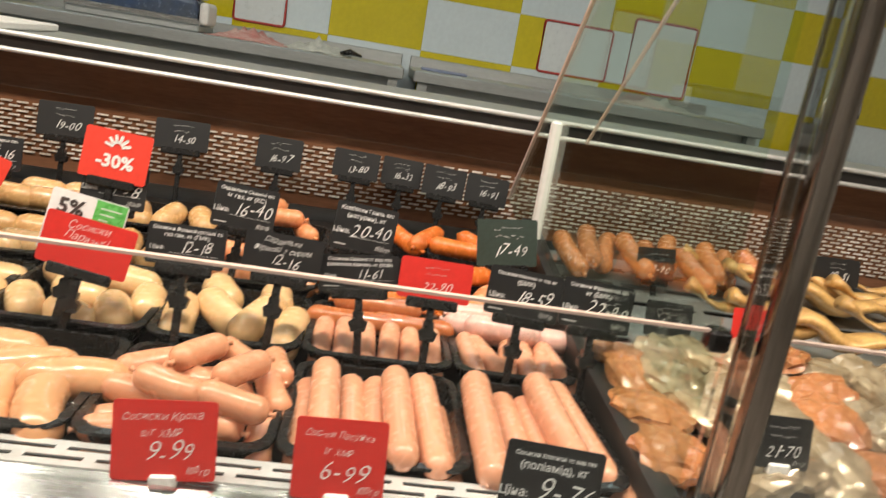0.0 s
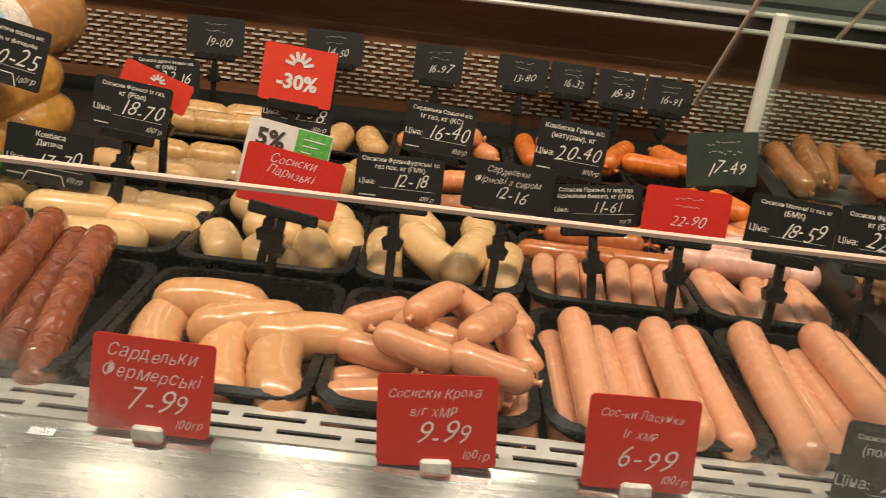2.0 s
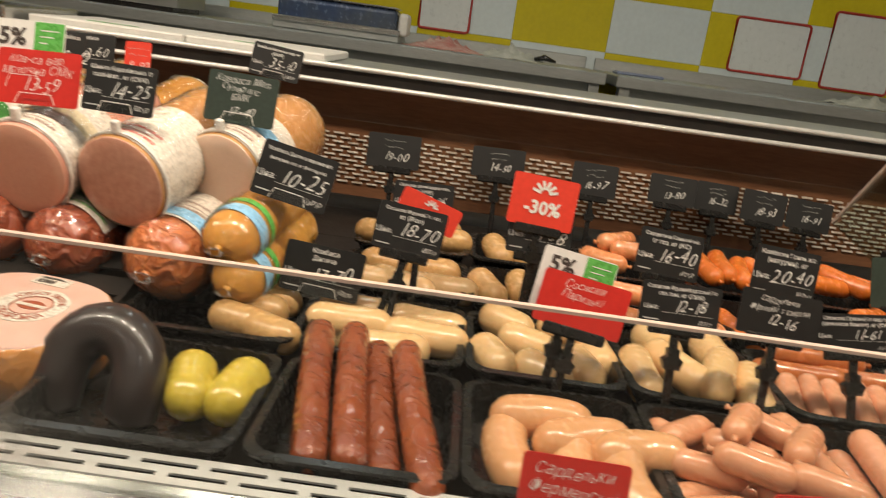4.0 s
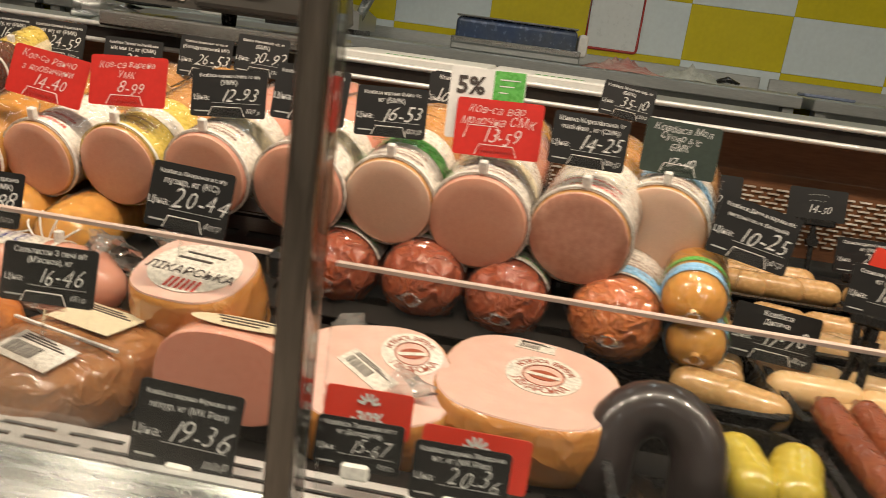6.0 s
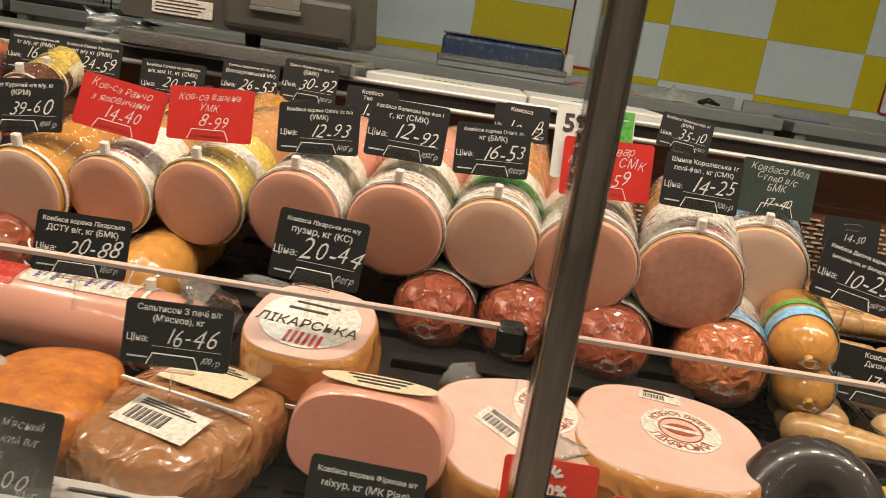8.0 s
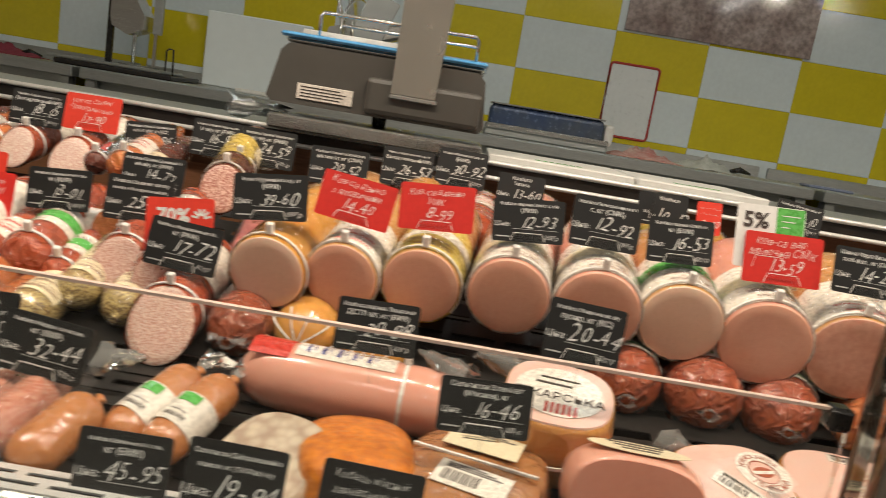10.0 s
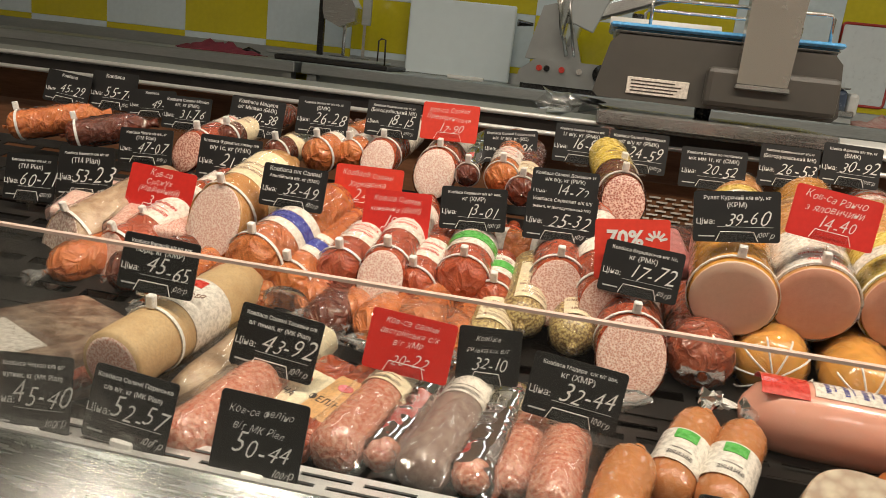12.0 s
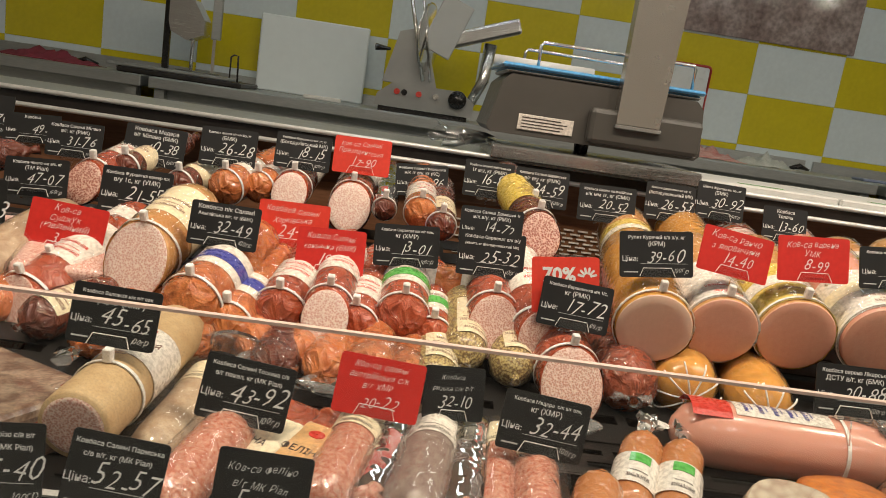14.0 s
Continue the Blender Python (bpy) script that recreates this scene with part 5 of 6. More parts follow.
# crumpled bags between the logs
for x, y, z, s in ((-1.33, 0.83, 0.925, 0.05), (-1.27, 0.84, 0.93, 0.05), (-0.93, 0.69, 0.88, 0.03), (-1.02, 0.78, 0.88, 0.035), (-1.95, 0.80, 0.88, 0.045), (-1.62, 0.76, 0.89, 0.035), (-2.08, 0.90, 0.90, 0.04), (-1.90, 0.85, 0.87, 0.04)):
    b = tagged(part("film_scrap", crumple(s * 1.4, s * 0.7, int(x * 100) % 89), WRAP, None, "", True), "crumpled clear plastic film among the sausages", "plastic film", "crumpled films")
    b.matrix_world = pose(x, y, z, 10, 20, int(x * 500) % 360)

# ---------------------------------------------------------------- right bay: smoked fish and packs
FISH = mat("golden_smoked_skin", (0.62, 0.38, 0.12), (0.36, 0.18, 0.05), 0.35, 0.1, 30.0, 0.9, 0.5, 70, 0.6, vary=0.1)
SMOKED = skin("smoked_brown_meat", (0.50, 0.20, 0.07), (0.36, 0.12, 0.04), bump=0.5, bump_scale=90, vary=0.12)
FOIL = mat("foil_pack", (0.58, 0.47, 0.31), (0.28, 0.19, 0.10), 0.16, 0.3, 40.0, 0.9, 0.9, 60, 0.6, vary=0.12)


def fish(x, y, z, yaw, length, m2, words):
    bm = bmesh.new()
    n = 14
    pts = [(0, (i / n - 0.5) * length, 0.01 * math.sin(i)) for i in range(n + 1)]
    prof = [max(0.006, 0.040 * math.sin(math.pi * min(1, (i / n) * 1.12 + 0.04)) ** 0.7) if i < n - 2 else 0.010 + 0.012 * (i - n + 2) for i in range(n + 1)]
    tube(pts, prof, 14, 0.36, bm)
    ob = tagged(part("smoked_fish", bm, m2, None, "", True), words, "smoked fish", "smoked fish")
    ob.matrix_world = pose(x, y, z, 6, 8, yaw)


for i in range(10):
    link_x = 0.345 + 0.036 * i
    s = tagged(part("smoked_stick", sausage_mesh(0.12, 0.017, 0.3), SMOKED, None, "", True), "smoked brown meat stick heaped in the counter", "smoked meat", "smoked sticks")
    s.matrix_world = pose(link_x, 1.19 + 0.02 * (i % 3), 0.925 + 0.012 * (i % 2), 16, 0, 10 - 14 * (i % 3))
for x, y, yaw, ln in ((0.68, 1.20, 70, 0.26), (0.74, 1.14, 80, 0.28), (0.80, 1.22, 60, 0.26), (0.92, 1.12, 74, 0.28), (0.98, 1.2, 66, 0.28), (0.58, 0.98, 70, 0.22), (0.64, 0.95, 76, 0.24), (0.84, 0.98, 72, 0.26), (0.98, 0.95, 70, 0.26), (1.15, 1.05, 75, 0.3)):
    fish(x, y, 0.925, yaw, ln, FISH, "golden smoked fish on the steel deck")
for i in range(64):
    x, y = 0.335 + 0.052 * (i % 16) + RND.uniform(-0.012, 0.012), 0.630 + 0.075 * (i // 16) + RND.uniform(-0.02, 0.02)
    bm = bmesh.new()
    bmesh.ops.create_icosphere(bm, subdivisions=3, radius=0.034)
    ph = [RND.uniform(0, 6) for _ in range(3)]
    for q in bm.verts:  # a creased, flattened lump
        n = q.co.normalized()
        k = 1 + 0.24 * abs(math.sin(7 * n.x + ph[0]) * math.cos(6 * n.y + ph[1])) + 0.16 * abs(math.sin(13 * n.z + ph[2] + 11 * n.x)) + RND.uniform(-0.06, 0.06)
        q.co = Vector((q.co.x * k, q.co.y * k * 1.25, q.co.z * k * 0.42))
    pk = tagged(part("dried_fish_pack", bm, FOIL if i % 4 else SMOKED), "crumpled film pack of dried fish pieces", "fish pack", "dried fish packs")
    pk.matrix_world = pose(x, y, 0.866 + 0.07 * (y - 0.62) + RND.uniform(0, 0.014), RND.uniform(-16, 26), RND.uniform(-18, 18), RND.uniform(-60, 60))

# ---------------------------------------------------------------- price tags
CARD_BLACK = mat("black_card", (0.009, 0.009, 0.009), (0.016, 0.016, 0.015), 0.45, 0.0, 25.0, 0.5, 0.03, 200, fine=0.1)
CARD_GREEN = mat("dark_green_card", (0.025, 0.04, 0.03), (0.035, 0.05, 0.04), 0.45, 0.0, 25.0, 0.5, 0.03, 200)
CARD_RED = mat("red_card", (0.62, 0.028, 0.018), (0.55, 0.022, 0.016), 0.4, 0.0, 20.0, 0.5, 0.03, 200, fine=0.06)
CARD_LIGHTRED = mat("bright_red_card", (0.72, 0.05, 0.025), (0.64, 0.04, 0.02), 0.4, 0.0, 20.0, 0.5, 0.03, 200, fine=0.06)
CARD_WHITE = mat("white_card", (0.80, 0.79, 0.76), (0.74, 0.73, 0.7), 0.45, 0.0, 20.0, 0.5, fine=0.05)
CHALK = mat("chalk_white", (0.78, 0.78, 0.75), (0.62, 0.62, 0.6), 0.7, 0.0, 300.0, 0.7)
CHALK_PINK = mat("white_marker_on_red", (0.82, 0.74, 0.71), (0.76, 0.56, 0.53), 0.6, 0.0, 300.0, 0.8)
PRINT_GREY = mat("grey_print", (0.55, 0.55, 0.53), (0.45, 0.45, 0.43), 0.6, 0.0, 200.0)
PRINT_WHITE = mat("white_print", (0.74, 0.74, 0.72), (0.66, 0.66, 0.64), 0.6, 0.0, 200.0)
CARD_LABELS = {
    "black": "black price card with white print and chalked price", "green": "dark green price card with handwritten chalk price",
    "red": "red price card with handwritten white price", "redlight": "bright red price card with white handwriting",
    "promo": "bright red discount card with white print", "sale": "white and green discount card with bold black print",
}


def deck_height(x, y):
    if y < 0.61:
        return 0.848
    if x > -0.79 or y < 0.807:
        return 0.846
    return 0.854 + SL * (y - 0.807)


GLYPHS = {}


def glyph(ch):
    """The outline of one character as points, faces and its width, one unit high."""
    if ch not in GLYPHS:
        cu = bpy.data.curves.new("letters", "FONT")
        cu.body, cu.size, cu.resolution_u, cu.offset = ch, 1.0, 2, -0.010
        tmp = bpy.data.objects.new("letters", cu)
        me = bpy.data.meshes.new_from_object(tmp)
        pts, faces = [tuple(q.co) for q in me.vertices], [tuple(p.vertices) for p in me.polygons]
        bpy.data.objects.remove(tmp)
        bpy.data.curves.remove(cu)
        bpy.data.meshes.remove(me)
        GLYPHS[ch] = (pts, faces, max([p[0] for p in pts], default=0.25) + 0.09)
    return GLYPHS[ch]


def scrawl(parent, text, size, px, pz, material, seed, slant=0.32, rough=1.0):
    """Hand-drawn characters on a card's face, centred at (px, pz): uneven in height, tilt and line."""
    rnd = random.Random(seed)
    wide = sum(glyph(c)[2] for c in text) * size * 0.86
    pts, faces, u = [], [], px - wide / 2
    drift = rnd.uniform(-0.05, 0.07)
    for c in text:
        p, f, w = glyph(c)
        k, a, dz = size * (1 + rough * rnd.uniform(-0.12, 0.16)), rough * rnd.uniform(-0.14, 0.10), size * rough * rnd.uniform(-0.10, 0.10)
        base = len(pts)
        for gx, gy, _ in p:
            gx, gy = gx * 0.86 + slant * gy, gy
            pts.append((u + k * (gx * math.cos(a) - gy * math.sin(a)), -0.0011, pz + dz + (u - px) * drift + k * (gx * math.sin(a) + gy * math.cos(a))))
        faces += [tuple(base + q for q in g) for g in f]
        u += w * k * 0.86
    me = bpy.data.meshes.new("handwriting")
    me.from_pydata(pts, [], faces)
    me.materials.append(material)
    ob = new("handwriting", me)
    ob.parent = parent
    return ob


def card_outline(w, h, c=0.0035):
    out = []
    for sx, sz, a0 in ((1, 1, 0), (-1, 1, 90), (-1, -1, 180), (1, -1, 270)):
        for k in range(4):
            a = radians(a0 + 30 * k)
            out.append((sx * (w / 2 - c) + c * math.cos(a), sz * (h / 2 - c) + c * math.sin(a)))
    return out


def price_tag(x, y, z, roll, w, h, title, price, kind, mount):
    """A card that faces the shopper, leaning back a little: words (a stroke parts the lines), price, and what holds it."""
    lean = -14
    seed = int(abs(x) * 1000) + int(y * 100)
    hand = kind in ("red", "redlight", "green") or title.startswith("~") or not title
    title = title.lstrip("~")
    ob = thing("price_tag", pose(x, y, z, lean, roll, 0), CARD_LABELS[kind], "price tag", "price tags")
    card = {"black": CARD_BLACK, "green": CARD_GREEN, "red": CARD_RED, "redlight": CARD_LIGHTRED, "promo": CARD_LIGHTRED, "sale": CARD_WHITE}[kind]
    part("card", prism(card_outline(w, h), -0.0007, 0.0007, "y"), card, ob)
    ink = CHALK_PINK if kind in ("red", "redlight") else INK if kind == "sale" else CHALK
    face = lambda px, pz: pose(px, -0.0011, pz, 90, 0, 0)
    if kind == "promo":
        side = title == "side"
        words_on(ob, price, h * 0.36, face(-w * 0.10 if side else 0, h * 0.06 if side else -h * 0.24), CHALK, 0.0, 0.0002, "CENTER", h * 0.012)
        for a in range(-75, 90, 30):
            bm = boxed(-h * 0.030, h * 0.030, -0.0013, -0.0009, h * 0.08, h * 0.26, h * 0.012)
            bmesh.ops.transform(bm, matrix=Matrix.Translation((w * 0.32, 0, h * 0.14) if side else (0, 0, h * 0.16)) @ Matrix.Rotation(radians(a), 4, "Y") @ Matrix.Scale(0.7 if side else 1.0, 4), verts=bm.verts[:])
            part("petal", bm, CHALK, ob)
    elif kind == "sale":
        words_on(ob, price, h * 0.34, face(-w * 0.22, h * 0.14), INK, 0.0, 0.0002, "CENTER", h * 0.010)
        part("green_field", boxed(w * 0.08, w / 2 - 0.001, -0.0012, -0.0008, h * 0.06, h / 2 - 0.001), LABEL_GREEN, ob, "green printed field")
        for i in range(3):
            part("print", boxed(w * 0.16, w * 0.42 - 0.006 * i, -0.0016, -0.0013, h * (0.36 - 0.09 * i), h * (0.375 - 0.09 * i)), CARD_WHITE, ob)
    elif hand:
        lines = title.split("|") if title else []
        top = h * (0.26 if len(lines) < 3 else 0.30)
        for i, q in enumerate(lines):
            size = min(h * (0.21 if len(lines) < 3 else 0.18), w * 1.5 / max(6, max(len(k) for k in lines)))
            scrawl(ob, q, size, -w * 0.03, top - h * (0.21 if len(lines) < 3 else 0.17) * i, ink, seed + i, 0.30, 0.8)
        if not lines:
            for i in range(2):
                scrawl(ob, "~-~~-~-~"[i:], h * 0.17, 0, h * (0.26 - 0.17 * i), PRINT_GREY, seed + i, 0.2, 1.5)
        if price:
            scrawl(ob, price, h * (0.34 if len(lines) < 3 else 0.28), w * 0.03, -h * (0.26 if len(lines) < 3 else 0.34), ink, seed + 7)
        if mount == "clip":
            scrawl(ob, "100гр", h * 0.13, w * 0.32, -h * 0.41, ink, seed + 9)
    else:
        for i, q in enumerate(title.split("|")):
            size = min(h * 0.135, w * 1.62 / max(10, len(q)))
            words_on(ob, q, size, face(0, h * (0.335 - 0.15 * i)), PRINT_WHITE, 0.0, 0.0001, "CENTER", 0.00006)
        words_on(ob, "Ціна:", h * 0.155, face(-w * 0.36, -h * 0.15), PRINT_WHITE, 0.0, 0.0001)
        part("print", boxed(-w * 0.44, -w * 0.25, -0.0012, -0.0008, -h * 0.40, -h * 0.375), PRINT_GREY, ob)
        part("print", boxed(-w * 0.22, w * 0.42, -0.0011, -0.0008, -h * 0.205, -h * 0.197), PRINT_GREY, ob)
        scrawl(ob, price, h * 0.40, w * 0.12, -h * 0.17, CHALK, seed)
        scrawl(ob, "100гр", h * 0.14, w * 0.32, -h * 0.40, CHALK, seed + 3)
    foot = max(0.012, (z - h / 2) - deck_height(x, y))
    if mount == "tie":
        foot = min(foot, 0.03)
    if mount == "clip":
        part("clip", boxed(-0.0105, 0.0105, -0.004, 0.006, -h / 2 - 0.007, -h / 2 + 0.005, 0.002), TIE_WHITE, ob, "white plastic clip")
    elif mount == "stem":
        part("holder", boxed(-w * 0.36, w * 0.36, -0.002, 0.004, -h / 2 - 0.010, -h / 2 + 0.003, 0.002), BLACK_PLASTIC, ob, "black plastic holder")
        part("stem", boxed(-0.0045, 0.0045, 0.0, 0.005, -h / 2 - 0.010 - foot, -h / 2 - 0.010, 0.001), BLACK_PLASTIC, ob, "black plastic stem")
        part("clamp", prism([(-0.008, 0.0), (-0.011, 0.010), (-0.006, 0.014), (-0.006, 0.022), (0.006, 0.022), (0.006, 0.014), (0.011, 0.010), (0.008, 0.0)], -0.004, 0.008, "y"), BLACK_PLASTIC, ob, "black spring clamp").location = (0, 0, -h / 2 - 0.046)
    else:
        hl = bmesh.new()
        box(hl, -w * 0.20, w * 0.20, -0.004, -0.003, -h / 2 - 0.002, -h / 2 + h * 0.19)
        box(hl, -w * 0.20, w * 0.20, -0.003, 0.004, -h / 2 - 0.004, -h / 2 - 0.002)
        hd = part("holder", hl, CLEAR, ob, "clear plastic holder")
        hd.visible_shadow = False
        edge = [(-w * 0.24, -0.0046, -h / 2 + 0.001), (-w * 0.19, -0.0046, -h / 2 + h * 0.20), (w * 0.19, -0.0046, -h / 2 + h * 0.20), (w * 0.24, -0.0046, -h / 2 + 0.001)]
        part("holder_edge", tube(edge, [0.0005] * 4, 6), TIE_WHITE, hd, "bright edge of the holder")
        pin = part("pin", boxed(-0.0015, 0.0015, 0.0, 0.003, -h / 2 - foot, -h / 2 - 0.004), CLEAR, ob, "clear plastic pin")
        pin.visible_shadow = False
    return ob


# ---------------------------------------------------------------- price tags: place, tilt, size, words
price_tag(-2.635, 1.260, 1.073, 5, 0.087, 0.056, "Ковбаса", "45-29", "black", "tie")
price_tag(-2.551, 1.270, 1.078, 0, 0.088, 0.066, "Ковбаса", "55-70", "black", "tie")
price_tag(-2.471, 1.260, 1.066, -3, 0.089, 0.047, "Ковбаса", "49-", "black", "tie")
price_tag(-2.399, 1.250, 1.058, -1, 0.088, 0.057, "Ковбаса Салямі Мілано|в/г, кг (РМК)", "31-76", "black", "tie")
price_tag(-2.276, 1.260, 1.065, 2, 0.098, 0.065, "Ковбаса Мадера|в/г Мілано (БМК)", "40-38", "black", "tie")
price_tag(-2.158, 1.260, 1.080, -1, 0.091, 0.063, "Ковбаса Златка в/г н/к в/у, кг|(БМК)", "26-28", "black", "tie")
price_tag(-2.038, 1.264, 1.090, -0, 0.091, 0.058, "Ковбаса Харківська н/к 1г, кг|(Богодухівський МК)", "18-15", "black", "tie")
price_tag(-1.941, 1.255, 1.098, -1, 0.093, 0.060, "Ков-са Салямі|Президентська", "17-90", "redlight", "tie")
price_tag(-1.839, 1.250, 1.073, -4, 0.086, 0.053, "Ковбаса Салямі Посольська|н/к 1г в/у, кг (КС)", "18-96", "black", "tie")
price_tag(-1.730, 1.250, 1.090, -0, 0.082, 0.060, "Ковбаса Салямі Київська н/к|1г в/у, кг (РМК)", "16-80", "black", "tie")
price_tag(-1.642, 1.245, 1.089, 0, 0.090, 0.062, "Ковбаса Салямі Харківська|в/г в/у кг (РМК)", "24-59", "black", "tie")
price_tag(-1.525, 1.260, 1.077, -1, 0.098, 0.062, "Ковбаса Салямі по-італійськи|н/к мм 1г, кг (СМК)", "20-52", "black", "tie")
price_tag(-1.413, 1.278, 1.093, -0, 0.087, 0.064, "Ковбаса Дворянська в/г в/у, кг|(Богодуховський МК)", "26-53", "black", "tie")
price_tag(-1.323, 1.286, 1.106, 1, 0.085, 0.063, "Шинка Фірмова в/с в/у, кг|(БМК)", "30-92", "black", "tie")
price_tag(-2.395, 1.120, 1.012, -3, 0.091, 0.056, "Ковбаса Чікаго с/в в/с, кг|(ТМ Ріал)", "47-07", "black", "tie")
price_tag(-2.249, 1.110, 1.012, -0, 0.101, 0.068, "Ковбаса Фуршетна комер п/к|в/у 1с, кг (УМК)", "21-55", "black", "tie")
price_tag(-2.085, 0.961, 1.011, 1, 0.088, 0.056, "Ковбаса п/к Салямі|Альпійська в/г, кг (БМК)", "32-49", "black", "tie")
price_tag(-2.013, 1.060, 1.005, -1, 0.099, 0.065, "Ковбаса Салямі|Харківська", "24-99", "redlight", "tie")
price_tag(-1.950, 0.985, 0.991, -2, 0.090, 0.061, "Ков-са Салямі|коньячна (БМК)", "19-99", "red", "tie")
price_tag(-1.852, 1.000, 1.010, -4, 0.087, 0.056, "Ковбаса Сервелат в/к в/г вак,|кг (ХМР)", "13-01", "black", "tie")
price_tag(-1.740, 1.030, 1.047, -1, 0.087, 0.051, "Ковбаса Салямі Домашня 1г|н/к в/у, кг (РМК)", "14-72", "black", "tie")
price_tag(-1.739, 0.990, 1.016, -1, 0.090, 0.060, "Ковбаса Сервелат в/к в/у|(накат), кг (Богодуховський МК)", "25-32", "black", "tie")
price_tag(-1.652, 0.908, 1.007, -7, 0.084, 0.069, "side", "70%", "promo", "tie")
price_tag(-1.639, 0.893, 0.986, 4, 0.089, 0.059, "Ковбаса Варшавська н/к 1/с,|кг (РМК)", "17-72", "black", "tie")
price_tag(-1.546, 0.912, 1.060, -7, 0.092, 0.057, "Рулет Курячий к/в в/у, кг|(КРМ)", "39-60", "black", "tie")
price_tag(-1.443, 0.922, 1.072, 7, 0.093, 0.057, "Ков-са Ранчо|з яловичини", "14-40", "red", "tie")
price_tag(-2.436, 1.030, 0.975, -4, 0.091, 0.079, "Ковбаса Валенсія с/в в/с кг|(ТМ Ріал)", "53-23", "black", "tie")
price_tag(-2.528, 1.030, 0.956, -3, 0.086, 0.070, "Ковбаса Феліно с/в в/г, кг|(ТМ Ріал)", "60-71", "black", "tie")
price_tag(-2.297, 1.000, 0.971, 4, 0.100, 0.066, "Ков-са|Суджук|(ювілейний)", "39-90", "red", "tie")
price_tag(-2.119, 0.700, 0.963, 2, 0.082, 0.057, "Ковбаса Валенсія н/к в/г вак|порц, кг (ХМР)", "45-65", "black", "tie")
price_tag(-1.990, 0.700, 0.904, 6, 0.087, 0.063, "Ковбаса Салямі Тоскана с/в|в/г пенал, кг (МК Ріал)", "43-92", "black", "tie")
price_tag(-1.863, 0.732, 0.913, 4, 0.088, 0.061, "Ков-са салямі|австрійська с/к|в/г ХМР", "20-22", "red", "tie")
price_tag(-1.785, 0.750, 0.910, -3, 0.064, 0.056, "~Ковбаса|Ризька с/к в/г", "32-10", "black", "tie")
price_tag(-1.697, 0.700, 0.908, 6, 0.088, 0.059, "Ковбаса Мадера  с/к в/г вак,|кг (ХМР)", "32-44", "black", "tie")
price_tag(-2.155, 0.565, 0.876, -5, 0.076, 0.067, "Ковбаса Чорізо с/в в/г|нутник, кг (МК Ріал)", "45-40", "black", "clip")
price_tag(-2.062, 0.565, 0.879, 5, 0.077, 0.063, "Ковбаса Салямі Пармська|с/в в/г, кг (МК Ріал)", "52-57", "black", "clip")
price_tag(-1.946, 0.565, 0.877, 2, 0.077, 0.068, "~Ков-са Феліно|в/г МК Ріал", "50-44", "black", "clip")
price_tag(-1.344, 0.920, 1.080, -4, 0.092, 0.057, "Ков-са варена|УМК", "8-99", "red", "tie")
price_tag(-1.230, 0.934, 1.081, -5, 0.089, 0.054, "Ковбаса варена Олів'є 1с п/а|(УМК)", "12-93", "black", "tie")
price_tag(-1.135, 0.936, 1.093, 1, 0.086, 0.063, "Ковбаса Баликова вар фал 1|г, кг (СМК)", "12-92", "black", "tie")
price_tag(-1.041, 0.935, 1.087, -3, 0.081, 0.056, "Ковбаса варена Олів'є 1г,|кг (БМК)", "16-53", "black", "tie")
price_tag(-0.937, 0.931, 1.110, -2, 0.083, 0.078, "", "5%", "sale", "tie")
price_tag(-0.919, 0.921, 1.087, -2, 0.095, 0.062, "Ков-са вар.|Молочна СМК", "13-59", "red", "tie")
price_tag(-1.379, 0.725, 0.977, -1, 0.082, 0.052, "Ковбаса варена Лікарська|ДСТУ в/г, кг (БМК)", "20-88", "black", "tie")
price_tag(-1.176, 0.725, 1.006, 3, 0.077, 0.059, "Ковбаса Лікарська в/с в/у|пузир, кг (КС)", "20-44", "black", "tie")
price_tag(-1.265, 0.655, 0.940, -2, 0.085, 0.050, "Сальтисон З печі в/г|(М'яснов), кг", "16-46", "black", "tie")
price_tag(-1.462, 0.565, 0.872, 1, 0.082, 0.070, "Сальтисон Дніпровський з|язиком, кг (ТМ Ріал) в/у", "19-84", "black", "clip")
price_tag(-1.558, 0.575, 0.866, -1, 0.079, 0.061, "Ковбаса Краківська п/к 1г газ,|кг (БМК)", "45-95", "black", "clip")
price_tag(-1.351, 0.565, 0.873, 2, 0.084, 0.069, "~Хлібець м'ясний|Харківський в/г|Ріал", "12-00", "black", "clip")
price_tag(-1.000, 1.200, 1.101, -2, 0.078, 0.052, "Ковбаса", "13-60", "black", "tie")
price_tag(-1.221, 1.250, 1.086, 0, 0.077, 0.058, "Ковбаса|Телячa", "13-60", "black", "tie")
price_tag(-0.926, 1.200, 1.099, -3, 0.039, 0.052, "", "9-90", "redlight", "tie")
price_tag(-0.821, 0.911, 1.089, 1, 0.081, 0.056, "Шинка Королівська 1г|полі-фал , кг (СМК)", "14-25", "black", "tie")
price_tag(-0.709, 0.998, 1.086, 2, 0.087, 0.062, "Ковбаса Мол.|Супер в/с|БМК", "17-40", "green", "tie")
price_tag(-0.745, 1.300, 1.116, 6, 0.081, 0.052, "Ковбаса Молочна вар, кг|(БМК)", "35-10", "black", "tie")
price_tag(-0.623, 0.940, 1.011, 11, 0.092, 0.066, "Ковбаса Дитяча варена в/с|(натурин) газ, кг (Богодухів)", "10-25", "black", "tie")
price_tag(-1.098, 0.565, 0.876, 2, 0.080, 0.063, "Ковбаса варена Фірмова в/г|міхур, кг (МК Ріал)", "19-36", "black", "clip")
price_tag(-0.971, 0.600, 0.897, -1, 0.068, 0.035, "", "-30%", "promo", "tie")
